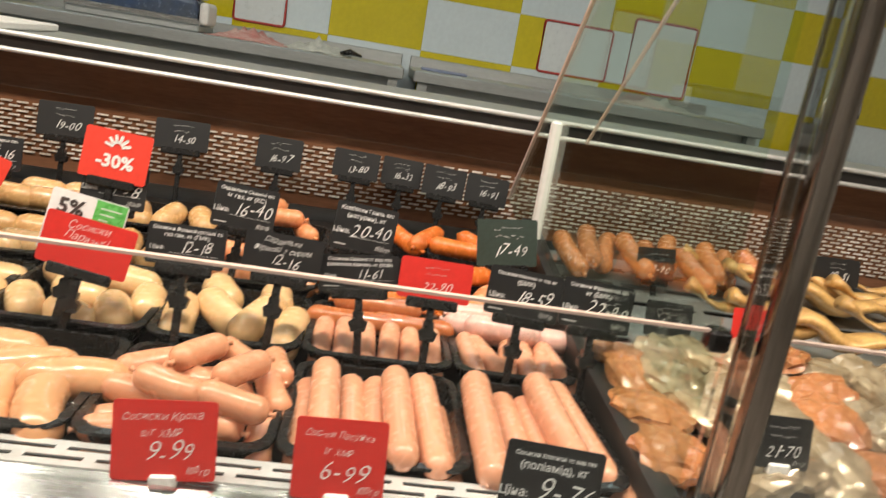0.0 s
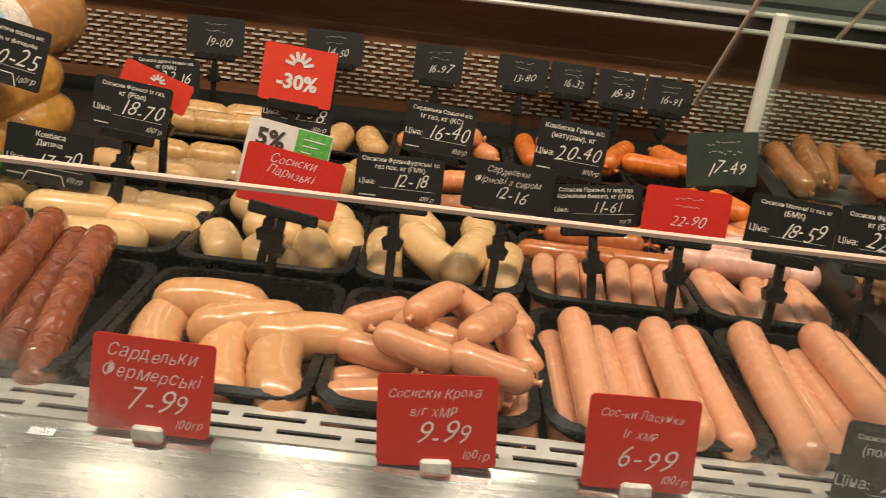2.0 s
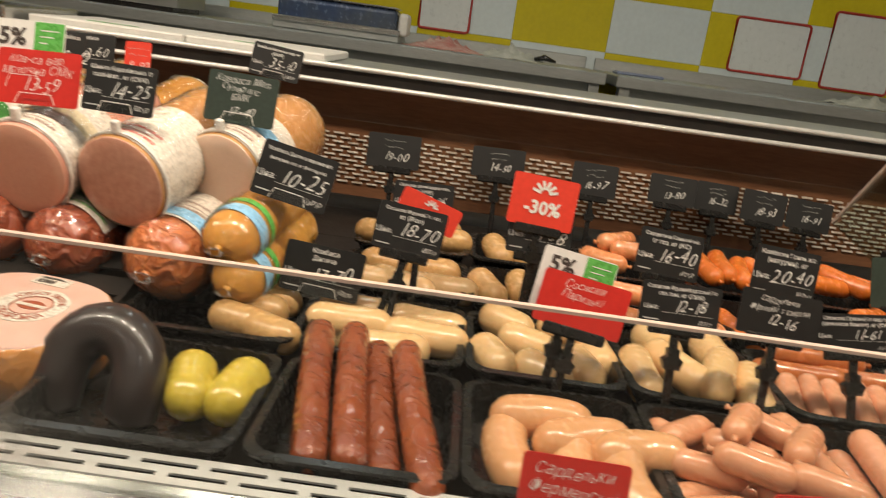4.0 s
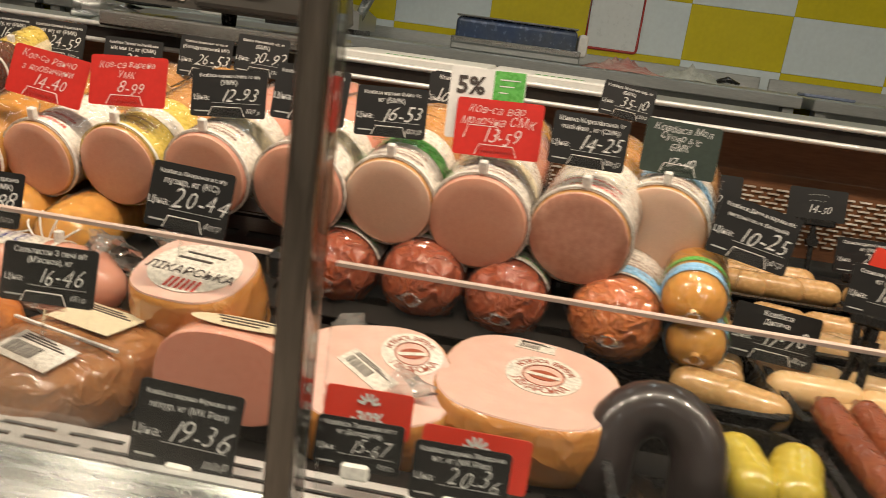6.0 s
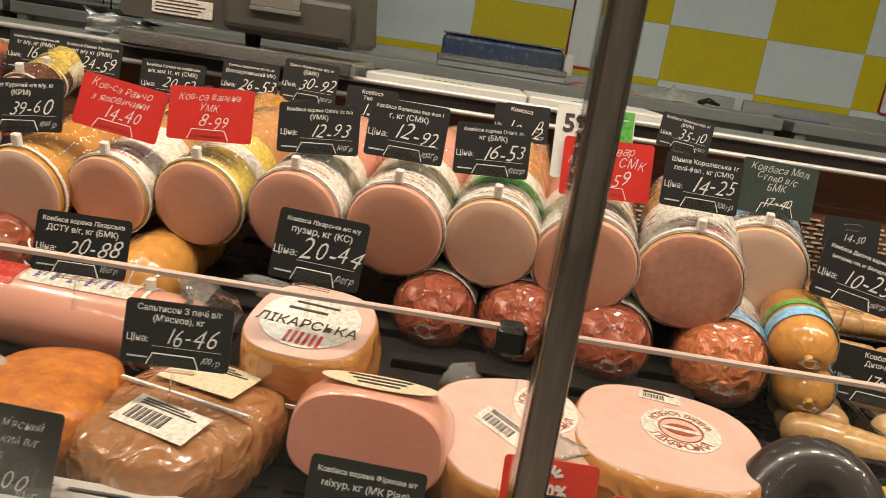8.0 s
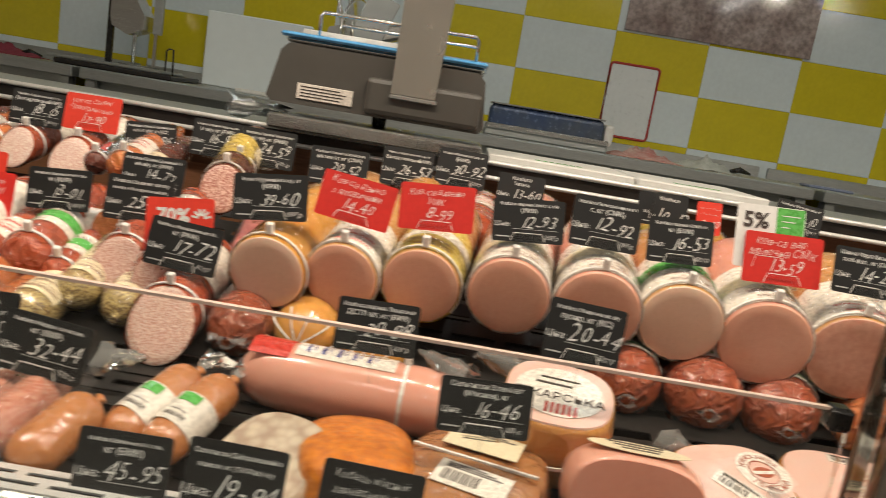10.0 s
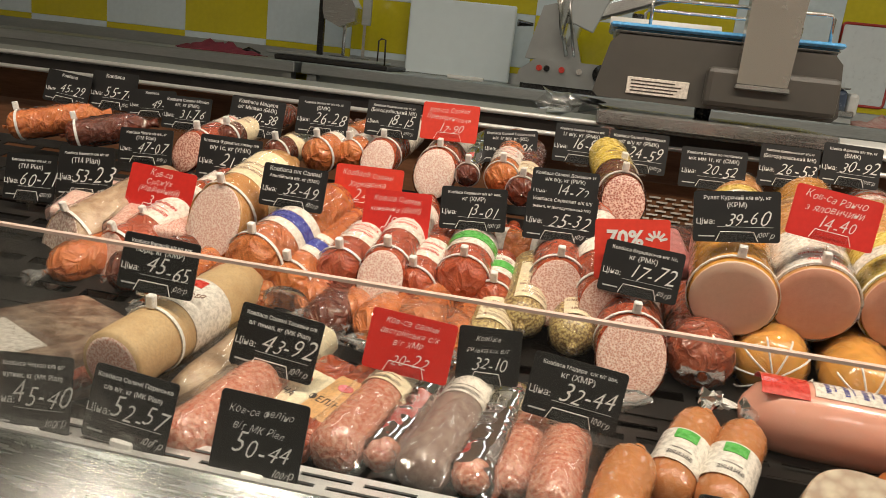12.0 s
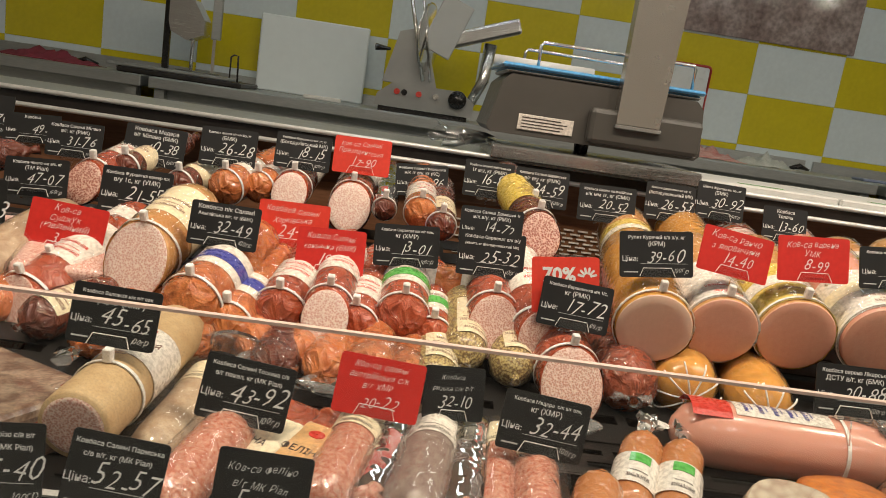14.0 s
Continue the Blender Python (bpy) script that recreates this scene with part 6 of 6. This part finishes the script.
price_tag(-0.970, 0.570, 0.886, -1, 0.065, 0.037, "Ковбаса Телятина в/г г|кг (Богодухів)", "15-67", "black", "clip")
price_tag(-0.886, 0.590, 0.880, -0, 0.082, 0.041, "", "-30%", "promo", "tie")
price_tag(-0.894, 0.565, 0.880, -1, 0.070, 0.042, "Ковбаса варена Лікарська|в/г, кг (МК Ріал)", "20-36", "black", "clip")
price_tag(-0.578, 0.930, 0.902, 5, 0.097, 0.061, "Ковбаса|Дитяча", "17-70", "black", "tie")
price_tag(-1.005, 1.150, 1.098, 2, 0.046, 0.063, "Ковбаса", "10-12", "black", "tie")
price_tag(-0.316, 0.550, 0.880, 1, 0.081, 0.065, "Сардельки|Фермерські", "7-99", "red", "clip")
price_tag(-0.126, 0.550, 0.878, -5, 0.080, 0.063, "Сосиски Кроха|в/г ХМР", "9-99", "red", "clip")
price_tag(0.011, 0.550, 0.878, -2, 0.074, 0.065, "Сос-ки Ласунка|1г ХМР", "6-99", "red", "clip")
price_tag(0.186, 0.550, 0.873, 4, 0.085, 0.070, "Сосиски Апетитні 1с вар газ|(поліамід), кг", "9-76", "black", "clip")
price_tag(-0.182, 0.820, 0.957, 0, 0.084, 0.045, "Сосиски Франкфуртські 1с|газ пак, кг (ГМК)", "12-18", "black", "stem")
price_tag(-0.078, 0.820, 0.961, 3, 0.086, 0.047, "~Сардельки|Фірмові з сиром", "12-16", "black", "stem")
price_tag(0.008, 0.825, 0.952, -6, 0.090, 0.040, "Сосиски Празькі 1г вар газ|(целюлоза банкет), кг (УМР)", "11-61", "black", "stem")
price_tag(0.093, 0.815, 0.958, 1, 0.082, 0.046, "", "22-90", "red", "stem")
price_tag(0.197, 0.820, 0.954, 4, 0.087, 0.055, "Сосиски Молочні 1г газ, кг|(БМК)", "18-59", "black", "stem")
price_tag(0.284, 0.820, 0.952, 3, 0.086, 0.056, "Сосиски Фірмові в/с газ|кг (БМК)", "22-89", "black", "stem")
price_tag(-0.479, 0.920, 0.971, 6, 0.082, 0.055, "Сосиски Фірмові 1г газ,|кг (Ріал)", "18-70", "black", "stem")
price_tag(-0.460, 0.940, 0.991, 19, 0.076, 0.034, "", "-30%", "promo", "stem")
price_tag(-0.294, 0.830, 0.959, 9, 0.081, 0.069, "", "5%", "sale", "stem")
price_tag(-0.284, 0.815, 0.944, 9, 0.095, 0.056, "Сосиски|Паризькі", "", "red", "stem")
price_tag(-0.320, 1.005, 1.009, 4, 0.084, 0.065, "", "-30%", "promo", "stem")
price_tag(-0.318, 1.000, 0.971, 1, 0.082, 0.058, "Сосиски Вершкові в/г газ,|кг (БМК)", "13-38", "black", "stem")
price_tag(-0.151, 1.000, 0.966, 4, 0.082, 0.059, "Сардельки Свинячі в/с|1г газ, кг (КС)", "16-40", "black", "stem")
price_tag(0.008, 1.020, 0.956, 4, 0.085, 0.066, "Ковбаски Гриль в/с|(натурин), кг", "20-40", "black", "stem")
price_tag(0.229, 1.130, 0.940, -7, 0.094, 0.073, "", "17-49", "green", "stem")
price_tag(-0.471, 1.000, 0.992, -1, 0.077, 0.043, "Сосиски дитячі вершк газ,|кг (УМК)", "22-16", "black", "stem")
price_tag(-0.554, 1.450, 0.977, -1, 0.098, 0.062, "", "19-00", "black", "stem")
price_tag(-0.358, 1.500, 0.974, -1, 0.101, 0.057, "", "14-50", "black", "stem")
price_tag(-0.172, 1.500, 0.967, 1, 0.087, 0.063, "", "16-97", "black", "stem")
price_tag(-0.022, 1.500, 0.968, 2, 0.090, 0.055, "", "13-80", "black", "stem")
price_tag(0.070, 1.520, 0.963, 2, 0.081, 0.056, "", "16-32", "black", "stem")
price_tag(0.155, 1.500, 0.960, 4, 0.085, 0.059, "", "18-93", "black", "stem")
price_tag(0.243, 1.500, 0.956, 4, 0.086, 0.057, "", "16-91", "black", "stem")
price_tag(0.479, 1.150, 0.936, -3, 0.063, 0.052, "", "22-90", "black", "stem")
price_tag(0.418, 0.920, 0.917, -0, 0.064, 0.046, "", "33-16", "black", "stem")
price_tag(0.525, 0.900, 0.926, -1, 0.060, 0.051, "", "41-70", "red", "stem")
price_tag(0.817, 1.200, 0.956, -1, 0.085, 0.048, "", "88-51", "black", "stem")
price_tag(0.406, 0.600, 0.914, 0, 0.057, 0.048, "", "21-70", "black", "clip")

# ---------------------------------------------------------------- servers' side
# counter scale
sc = thing("counter_scale", pose(-1.51, 1.60, 1.112), "grey trade scale with a pale display column", "scale")
part("stand", boxed(-0.20, 0.22, -0.13, 0.14, 0.0, 0.028, 0.004), STEEL, sc, "steel stand plate")
for dx in (-0.15, 0.15):
    for dy in (-0.1, 0.1):
        part("foot", lathe([(0.014, 0.028), (0.016, 0.05)], 12, "z"), BLACK_PLASTIC, sc)
part("body", prism([(-0.205, 0.05), (-0.215, 0.06), (-0.195, 0.15), (-0.18, 0.165), (0.19, 0.165), (0.205, 0.15), (0.215, 0.06), (0.205, 0.05)], -0.10, 0.15, "y"), GREY_PLASTIC, sc, "grey plastic housing")
part("front_pod", boxed(-0.02, 0.205, -0.125, -0.098, 0.055, 0.125, 0.010, seg=2), GREY_PLASTIC, sc)
part("pan", boxed(-0.19, 0.20, -0.09, 0.15, 0.167, 0.176, 0.004), STEEL, sc, "steel weighing pan")
part("blue_sheet", boxed(-0.20, 0.205, -0.10, 0.16, 0.1765, 0.186, 0.004), mat("blue_film", (0.10, 0.36, 0.72), (0.18, 0.46, 0.8), 0.25, 0.0, 30.0, 0.6, 0.8, 50, 0.6), sc, "blue plastic film on the pan")
for y0 in (-0.08, 0.14):
    part("pan_rail", tube([(-0.13, y0, 0.18), (-0.13, y0, 0.225), (-0.125, y0, 0.232), (0.175, y0, 0.232), (0.18, y0, 0.225), (0.18, y0, 0.18)], [0.0035] * 6, 8), CHROME, sc, "bent wire pan rail", True)
part("column", prism([(0.030, 0.100), (0.115, 0.100), (0.128, 0.42), (0.030, 0.42)], -0.132, -0.100, "y"), mat("silver_plastic", (0.52, 0.49, 0.44), (0.49, 0.46, 0.41), 0.24, 0.85, 3.0, 0.4, fine=0.015), sc, "pale display column")
part("column_foot", boxed(0.028, 0.120, -0.135, -0.098, 0.090, 0.099, 0.002), STEEL, sc)
lb = part("rating_label", boxed(-0.155, -0.045, -0.1035, -0.1005, 0.062, 0.092, 0.001), LABEL_WHITE, sc, "white rating label")
for i in range(4):
    part("print", boxed(-0.148, -0.07 + 0.006 * (i % 3), -0.1042, -0.1037, 0.067 + 0.006 * i, 0.069 + 0.006 * i), INK, lb)
roll = tagged(part("rolling_pin", tube([(-0.20, 0.10, 0.0), (0.02, 0.10, 0.0)], [0.011, 0.011], 12), WHITE_PLASTIC, None, "", True), "white plastic rod lying on the scale", "rod")
roll.matrix_world = pose(-1.51, 1.60, 1.112 + 0.1985)
# plastic bag by the scale
bag = tagged(part("plastic_bag", crumple(0.12, 0.05, 44), glass_mat("milky_bag", (0.80, 0.82, 0.80), 0.3, 3.5, 1.0, 30.0), None, "", True), "crumpled thin clear plastic bag on the ledge", "plastic bag")
bag.matrix_world = pose(-1.70, 1.60, 1.142, 0, 0, -70)
# white cutting boards on the ledge
for a, b, y0, y1 in ((-1.275, -0.98, 1.52, 1.80), (-0.975, -0.71, 1.52, 1.80)):
    bd = thing("cutting_board", pose((a + b) / 2, (y0 + y1) / 2, 1.113), "white plastic cutting board with green lettering", "cutting board", "white boards on the ledge")
    w, d = (b - a) / 2, (y1 - y0) / 2
    part("board", boxed(-w, w, -d, d, 0.0, 0.016, 0.003), WHITE_PLASTIC, bd)
    for i in range(7):
        part("lettering", boxed(-0.05 + 0.014 * i, -0.040 + 0.014 * i, -d + 0.03, -d + 0.05, 0.0163, 0.0168), LABEL_GREEN, bd)

# things on the wall worktop
BLUEGREY = mat("cast_aluminium", (0.40, 0.41, 0.40), (0.36, 0.37, 0.36), 0.34, 0.75, 5.0, 0.5, 0.03, 200, fine=0.03)
sl = thing("meat_slicer", pose(-1.85, 3.35, WT), "cast aluminium meat slicer with a round blade", "meat slicer")
part("base", prism([(-0.19, 0.02), (-0.18, 0.07), (-0.12, 0.12), (0.16, 0.12), (0.22, 0.08), (0.22, 0.02)], -0.16, 0.16, "y"), BLUEGREY, sl)
part("base_shadow", boxed(-0.17, 0.20, -0.15, 0.15, 0.0, 0.02), BLACK_PLASTIC, sl)
part("motor_tower", prism([(-0.17, 0.12), (-0.12, 0.33), (-0.02, 0.36), (0.06, 0.12)], -0.08, 0.12, "y"), BLUEGREY, sl)
bl = part("blade", lathe([(0.02, -0.012), (0.13, -0.004), (0.14, 0.0), (0.02, 0.006)], 40), CHROME, sl, "round steel blade", True)
bl.matrix_local = pose(0.0, -0.09, 0.32, 0, 18, 70)
gd = part("guard_plate", boxed(-0.05, 0.08, -0.004, 0.004, -0.10, 0.13, 0.004), mat("clear_guard", (0.55, 0.58, 0.57), (0.52, 0.55, 0.54), 0.2, 0.3, 3.0, fine=0.015), sl, "pale guard plate")
gd.matrix_local = pose(0.05, -0.13, 0.36, 0, 20, 0)
car = part("carriage", boxed(-0.19, 0.19, -0.03, 0.03, -0.032, 0.032, 0.012, seg=2), STEEL, sl, "steel carriage arm")
car.matrix_local = pose(0.19, -0.10, 0.355, 0, -20, 0)
part("carriage_leg", tube([(0.26, -0.08, 0.33), (0.25, -0.09, 0.18), (0.20, -0.1, 0.06)], [0.028, 0.024, 0.02], 10), STEEL, sl, "", True)
kn = part("dial", lathe([(0.034, -0.02), (0.038, -0.006), (0.036, 0.01)], 20), BLACK_PLASTIC, sl, "black thickness dial", True)
kn.location = (0.15, -0.165, 0.085)
for dx, m2 in ((-0.10, LABEL_RED), (-0.07, BLACK_PLASTIC), (-0.01, LABEL_RED), (0.06, CHROME)):
    part("button", lathe([(0.012, -0.172), (0.013, -0.158)], 12), m2, sl).location = (dx, 0, 0.085)
part("lever", tube([(-0.21, -0.14, 0.25), (-0.15, -0.12, 0.25)], [0.014, 0.006], 8), BLACK_PLASTIC, sl)
part("lever", tube([(-0.14, -0.14, 0.47), (-0.06, -0.12, 0.47)], [0.012, 0.008], 8), BLACK_PLASTIC, sl)
part("slide_rod", tube([(0.0, -0.14, 0.14), (-0.10, -0.14, 0.50)], [0.008, 0.008], 10), CHROME, sl, "chrome slide rod", True)
part("slide_rod", tube([(0.03, -0.15, 0.14), (-0.05, -0.15, 0.50)], [0.006, 0.006], 10), CHROME, sl, "chrome slide rod", True)

tagged(part("leaning_board", boxed(-2.62, -2.12, 3.66, 3.685, WT + 0.001, 1.478, 0.006), mat("translucent_board", (0.80, 0.87, 0.87), (0.76, 0.83, 0.83), 0.45, 0.0, 3.0, 0.5, 0.1, 90, fine=0.015)), "pale plastic cutting board leaning on the tiled wall", "cutting board")
knife = thing("knife", pose(-2.32, 3.30, WT + 0.008, 0, 0, -8), "knife with a white handle on the worktop", "knife")
part("handle", boxed(-0.02, 0.14, -0.011, 0.011, -0.006, 0.010, 0.004, seg=2), WHITE_PLASTIC, knife)
part("blade", boxed(-0.24, -0.02, -0.012, 0.010, 0.0, 0.002), CHROME, knife)
tr = thing("bakery_tray", pose(-2.84, 3.36, WT), "dark baking tray with a pale board on it", "tray")
part("tray_body", boxed(-0.24, 0.26, -0.17, 0.17, 0.0, 0.022, 0.005), BLACK_METAL, tr)
part("board", boxed(-0.30, 0.20, -0.12, 0.12, 0.0225, 0.036, 0.003), STEEL_DULL, tr)
gr = thing("table_scale", pose(-2.83, 3.45, WT + 0.036), "small steel stand scale with a hanging scoop", "scale")
part("column", boxed(-0.155, -0.128, -0.01, 0.012, 0.0, 0.34, 0.003), BLACK_PLASTIC, gr, "black upright column")
part("rod", tube([(-0.03, 0.0, 0.0), (-0.03, 0.0, 0.27)], [0.008, 0.008], 10), CHROME, gr, "", True)
part("plate", lathe([(0.09, 0.0), (0.095, 0.006)], 24, "z"), STEEL, gr)
part("scoop", prism([(-0.12, 0.20), (-0.11, 0.16), (-0.04, 0.13), (0.03, 0.16), (0.03, 0.22), (-0.02, 0.30), (-0.12, 0.30)], -0.06, 0.05, "y"), STEEL, gr, "steel scoop")
part("arm", boxed(0.045, 0.085, 0.0, 0.02, 0.15, 0.34, 0.003), STEEL_DULL, gr)
part("arm", boxed(0.055, 0.068, 0.0, 0.012, 0.0, 0.15), CHROME, gr)
wr = tagged(part("wire_frame", tube([(0.0, 0, 0.0), (0.0, 0, 0.10), (0.012, 0, 0.11), (0.03, 0, 0.108), (0.034, 0, 0.0)], [0.004] * 5, 8), BLACK_METAL, None, "", True), "bent wire frame on the tray", "wire frame")
wr.matrix_world = pose(-2.66, 3.32, WT + 0.022)


def cloth(name, x, y, z, sx, sy, h, m2, words, seed):
    rnd = random.Random(seed)
    bm = bmesh.new()
    nx, ny = 18, 10
    ph = [rnd.uniform(0, 6) for _ in range(4)]
    g = []
    for i in range(nx + 1):
        row = []
        for j in range(ny + 1):
            u, v = i / nx - 0.5, j / ny - 0.5
            r = math.hypot(u * 1.8, v * 1.9)
            hh = h * max(0.0, 1 - r) * (0.6 + 0.4 * math.sin(u * 22 + ph[0] + 3 * v) * math.cos(v * 14 + ph[1])) + rnd.uniform(0, 0.004)
            row.append(bm.verts.new((u * sx * (1 + 0.15 * math.sin(v * 9 + ph[2])), v * sy * (1 + 0.2 * math.sin(u * 11 + ph[3])), max(0.002, hh))))
        g.append(row)
    for i in range(nx):
        for j in range(ny):
            bm.faces.new((g[i][j], g[i + 1][j], g[i + 1][j + 1], g[i][j + 1]))
    e = bmesh.ops.extrude_face_region(bm, geom=bm.faces[:])
    for q in e["geom"]:
        if isinstance(q, bmesh.types.BMVert):
            q.co.z = max(0.0005, q.co.z - 0.003)
    ob = tagged(part(name, bm, m2, None, "", True), words, "cloth")
    ob.matrix_world = pose(x, y, z)
    return ob


cloth("rag", -3.40, 3.32, WT, 0.36, 0.20, 0.07, mat("crimson_cloth", (0.22, 0.03, 0.05), (0.14, 0.02, 0.03), 0.85, 0.0, 40.0, 0.6, 0.5, 300), "crumpled crimson cloth on the worktop", 3)
cloth("rag", -0.56, 3.36, WT, 0.30, 0.20, 0.075, mat("pink_striped_cloth", (0.58, 0.42, 0.36), (0.46, 0.16, 0.14), 0.85, 0.0, 12.0, 0.9, 0.5, 300, stretch=(1, 6, 1)), "crumpled pink striped cloth on the worktop", 5)
cloth("rag", -0.28, 3.38, WT, 0.26, 0.18, 0.07, mat("pale_cloth", (0.55, 0.56, 0.5), (0.36, 0.38, 0.33), 0.8, 0.0, 30.0, 0.8, 0.6, 200), "crumpled pale wet cloth on the worktop", 8)
cloth("rag", 1.25, 3.40, WT, 0.34, 0.20, 0.07, MATS["pale_cloth"], "crumpled pale cloth on the worktop", 11)
for dx, y in ((-3.26, 3.33), (-0.14, 3.34), (-3.10, 3.36)):
    c = tagged(part("clamp", tube([(-0.04, 0, 0), (0.0, 0, 0.012), (0.05, 0.01, 0.0)], [0.010, 0.018, 0.008], 8, 0.7), BLACK_PLASTIC, None, "", True), "small black plastic clamp on the worktop", "clamp", "small clamps")
    c.matrix_world = pose(dx, y, WT + 0.012)
for dx in (0.27,):
    w = tagged(part("wiper_tray", boxed(-0.10, 0.10, -0.05, 0.05, 0.0, 0.012, 0.004), mat("blue_grey_plastic", (0.22, 0.26, 0.38), (0.18, 0.21, 0.3), 0.4, 0.0, 14.0)), "flat blue-grey plastic tray on the worktop", "tray")
    w.matrix_world = pose(dx, 3.4, WT)
# label printer on the worktop
lp = thing("wrapping_machine", pose(-1.0, 3.36, WT), "low steel film-wrapping tray with a blue panel", "wrapping machine")
part("base", boxed(-0.26, 0.26, -0.13, 0.14, 0.0, 0.03, 0.006), STEEL_DULL, lp)
part("film_roll", boxed(-0.25, 0.24, -0.10, 0.08, 0.03, 0.13, 0.02, seg=3), mat("blue_machine", (0.05, 0.09, 0.20), (0.10, 0.12, 0.15), 0.25, 0.3, 7.0, 0.9), lp, "dark blue housing")
part("front_lip", boxed(-0.26, 0.26, -0.135, -0.11, 0.028, 0.052, 0.004), STEEL, lp)
part("end_cap", boxed(0.245, 0.285, -0.09, 0.07, 0.03, 0.12, 0.015, seg=2), WHITE_PLASTIC, lp, "white end cap")
part("top_lip", boxed(-0.25, 0.24, -0.105, 0.085, 0.131, 0.138, 0.003), STEEL, lp)
# faucet and sink
fa = thing("sink", pose(2.15, 3.42, 0.86), "steel sink with a curved chrome faucet", "sink")
part("basin", boxed(-0.45, 0.45, -0.30, 0.28, 0.0, 0.16, 0.01), STEEL_DULL, fa)
# flat black sheet on the solid basin paints the shaded hollow
part("basin_hollow", boxed(-0.38, 0.38, -0.24, 0.16, 0.161, 0.165), BLACK_METAL, fa)
part("cabinet", boxed(-0.43, 0.43, -0.28, 0.28, -0.86, -0.002), STEEL_DULL, fa)
part("faucet", tube([(0, 0.2, 0.16)] + [(0.0 + 0.09 * (1 - math.cos(radians(a))), 0.2, 0.42 + 0.09 * math.sin(radians(a))) for a in range(0, 181, 20)] + [(0.18, 0.2, 0.38)], [0.013] * 12, 12), CHROME, fa, "curved chrome spout", True)


def framed_board(x0, x1, z0, z1):
    ob = thing("whiteboard", pose((x0 + x1) / 2, WALL_Y - 0.010, (z0 + z1) / 2), "blank white board with a rounded red frame on the tiled wall", "whiteboard", "red-framed boards")
    w, h, t = (x1 - x0) / 2, (z1 - z0) / 2, 0.010
    part("board", boxed(-w + t, w - t, -0.003, 0.003, -h + t, h - t), mat("board_white", (0.66, 0.70, 0.70), (0.6, 0.65, 0.65), 0.3, 0.0, 6.0, fine=0.03), ob)
    pts = []
    for sx, sz, a0 in ((1, 1, 0), (-1, 1, 90), (-1, -1, 180), (1, -1, 270)):
        for k in range(4):
            a = radians(a0 + 30 * k)
            pts.append((sx * (w - 0.02) + 0.016 * math.cos(a), -0.002, sz * (h - 0.02) + 0.016 * math.sin(a)))
    pts.append(pts[0])
    part("frame", tube(pts, [0.0062] * len(pts), 8), mat("red_plastic_frame", (0.40, 0.03, 0.02), (0.3, 0.02, 0.02), 0.35, 0.0, 20.0), ob, "red plastic frame", True)


framed_board(-0.712, -0.470, 1.205, 1.555)
framed_board(0.735, 1.082, 1.205, 1.452)
framed_board(1.17, 1.49, 1.185, 1.53)
# poster of raw meat
ps = thing("poster", pose(-0.24, WALL_Y - 0.016, 1.96), "glossy wall panel with a blurred print of raw meat", "poster")
PRINT_MEAT = mat("meat_print", (0.36, 0.30, 0.28), (0.20, 0.145, 0.135), 0.08, 0.0, 7.0, 0.95, 0.0, None, 0.8, contrast=0.3, fine=0.3)
part("panel", boxed(-0.44, 0.44, -0.006, 0.006, -0.255, 0.255, 0.002), PRINT_MEAT, ps)

# ---------------------------------------------------------------- wall tiles, one by one
tile_meshes = []
for name, m in (("tile_pale", TILE_WHITE), ("tile_yellow", TILE_YELLOW)):
    bm = boxed(-TILE_W / 2 + 0.0005, TILE_W / 2 - 0.0005, -0.004, 0.004, -TILE_H / 2 + 0.0005, TILE_H / 2 - 0.0005, 0.0008)
    me = bpy.data.meshes.new(name)
    bm.to_mesh(me)
    bm.free()
    me.materials.append(m)
    tile_meshes.append(me)
for i in range(-13, 8):
    for j in range(-2, 6):
        t = new("tile", tile_meshes[(i + j) % 2 == 0])
        t.parent = wall_north
        t.location = (TX + (i + 0.5) * TILE_W, WALL_Y - 0.0045, TZ + (j + 0.5) * TILE_H)
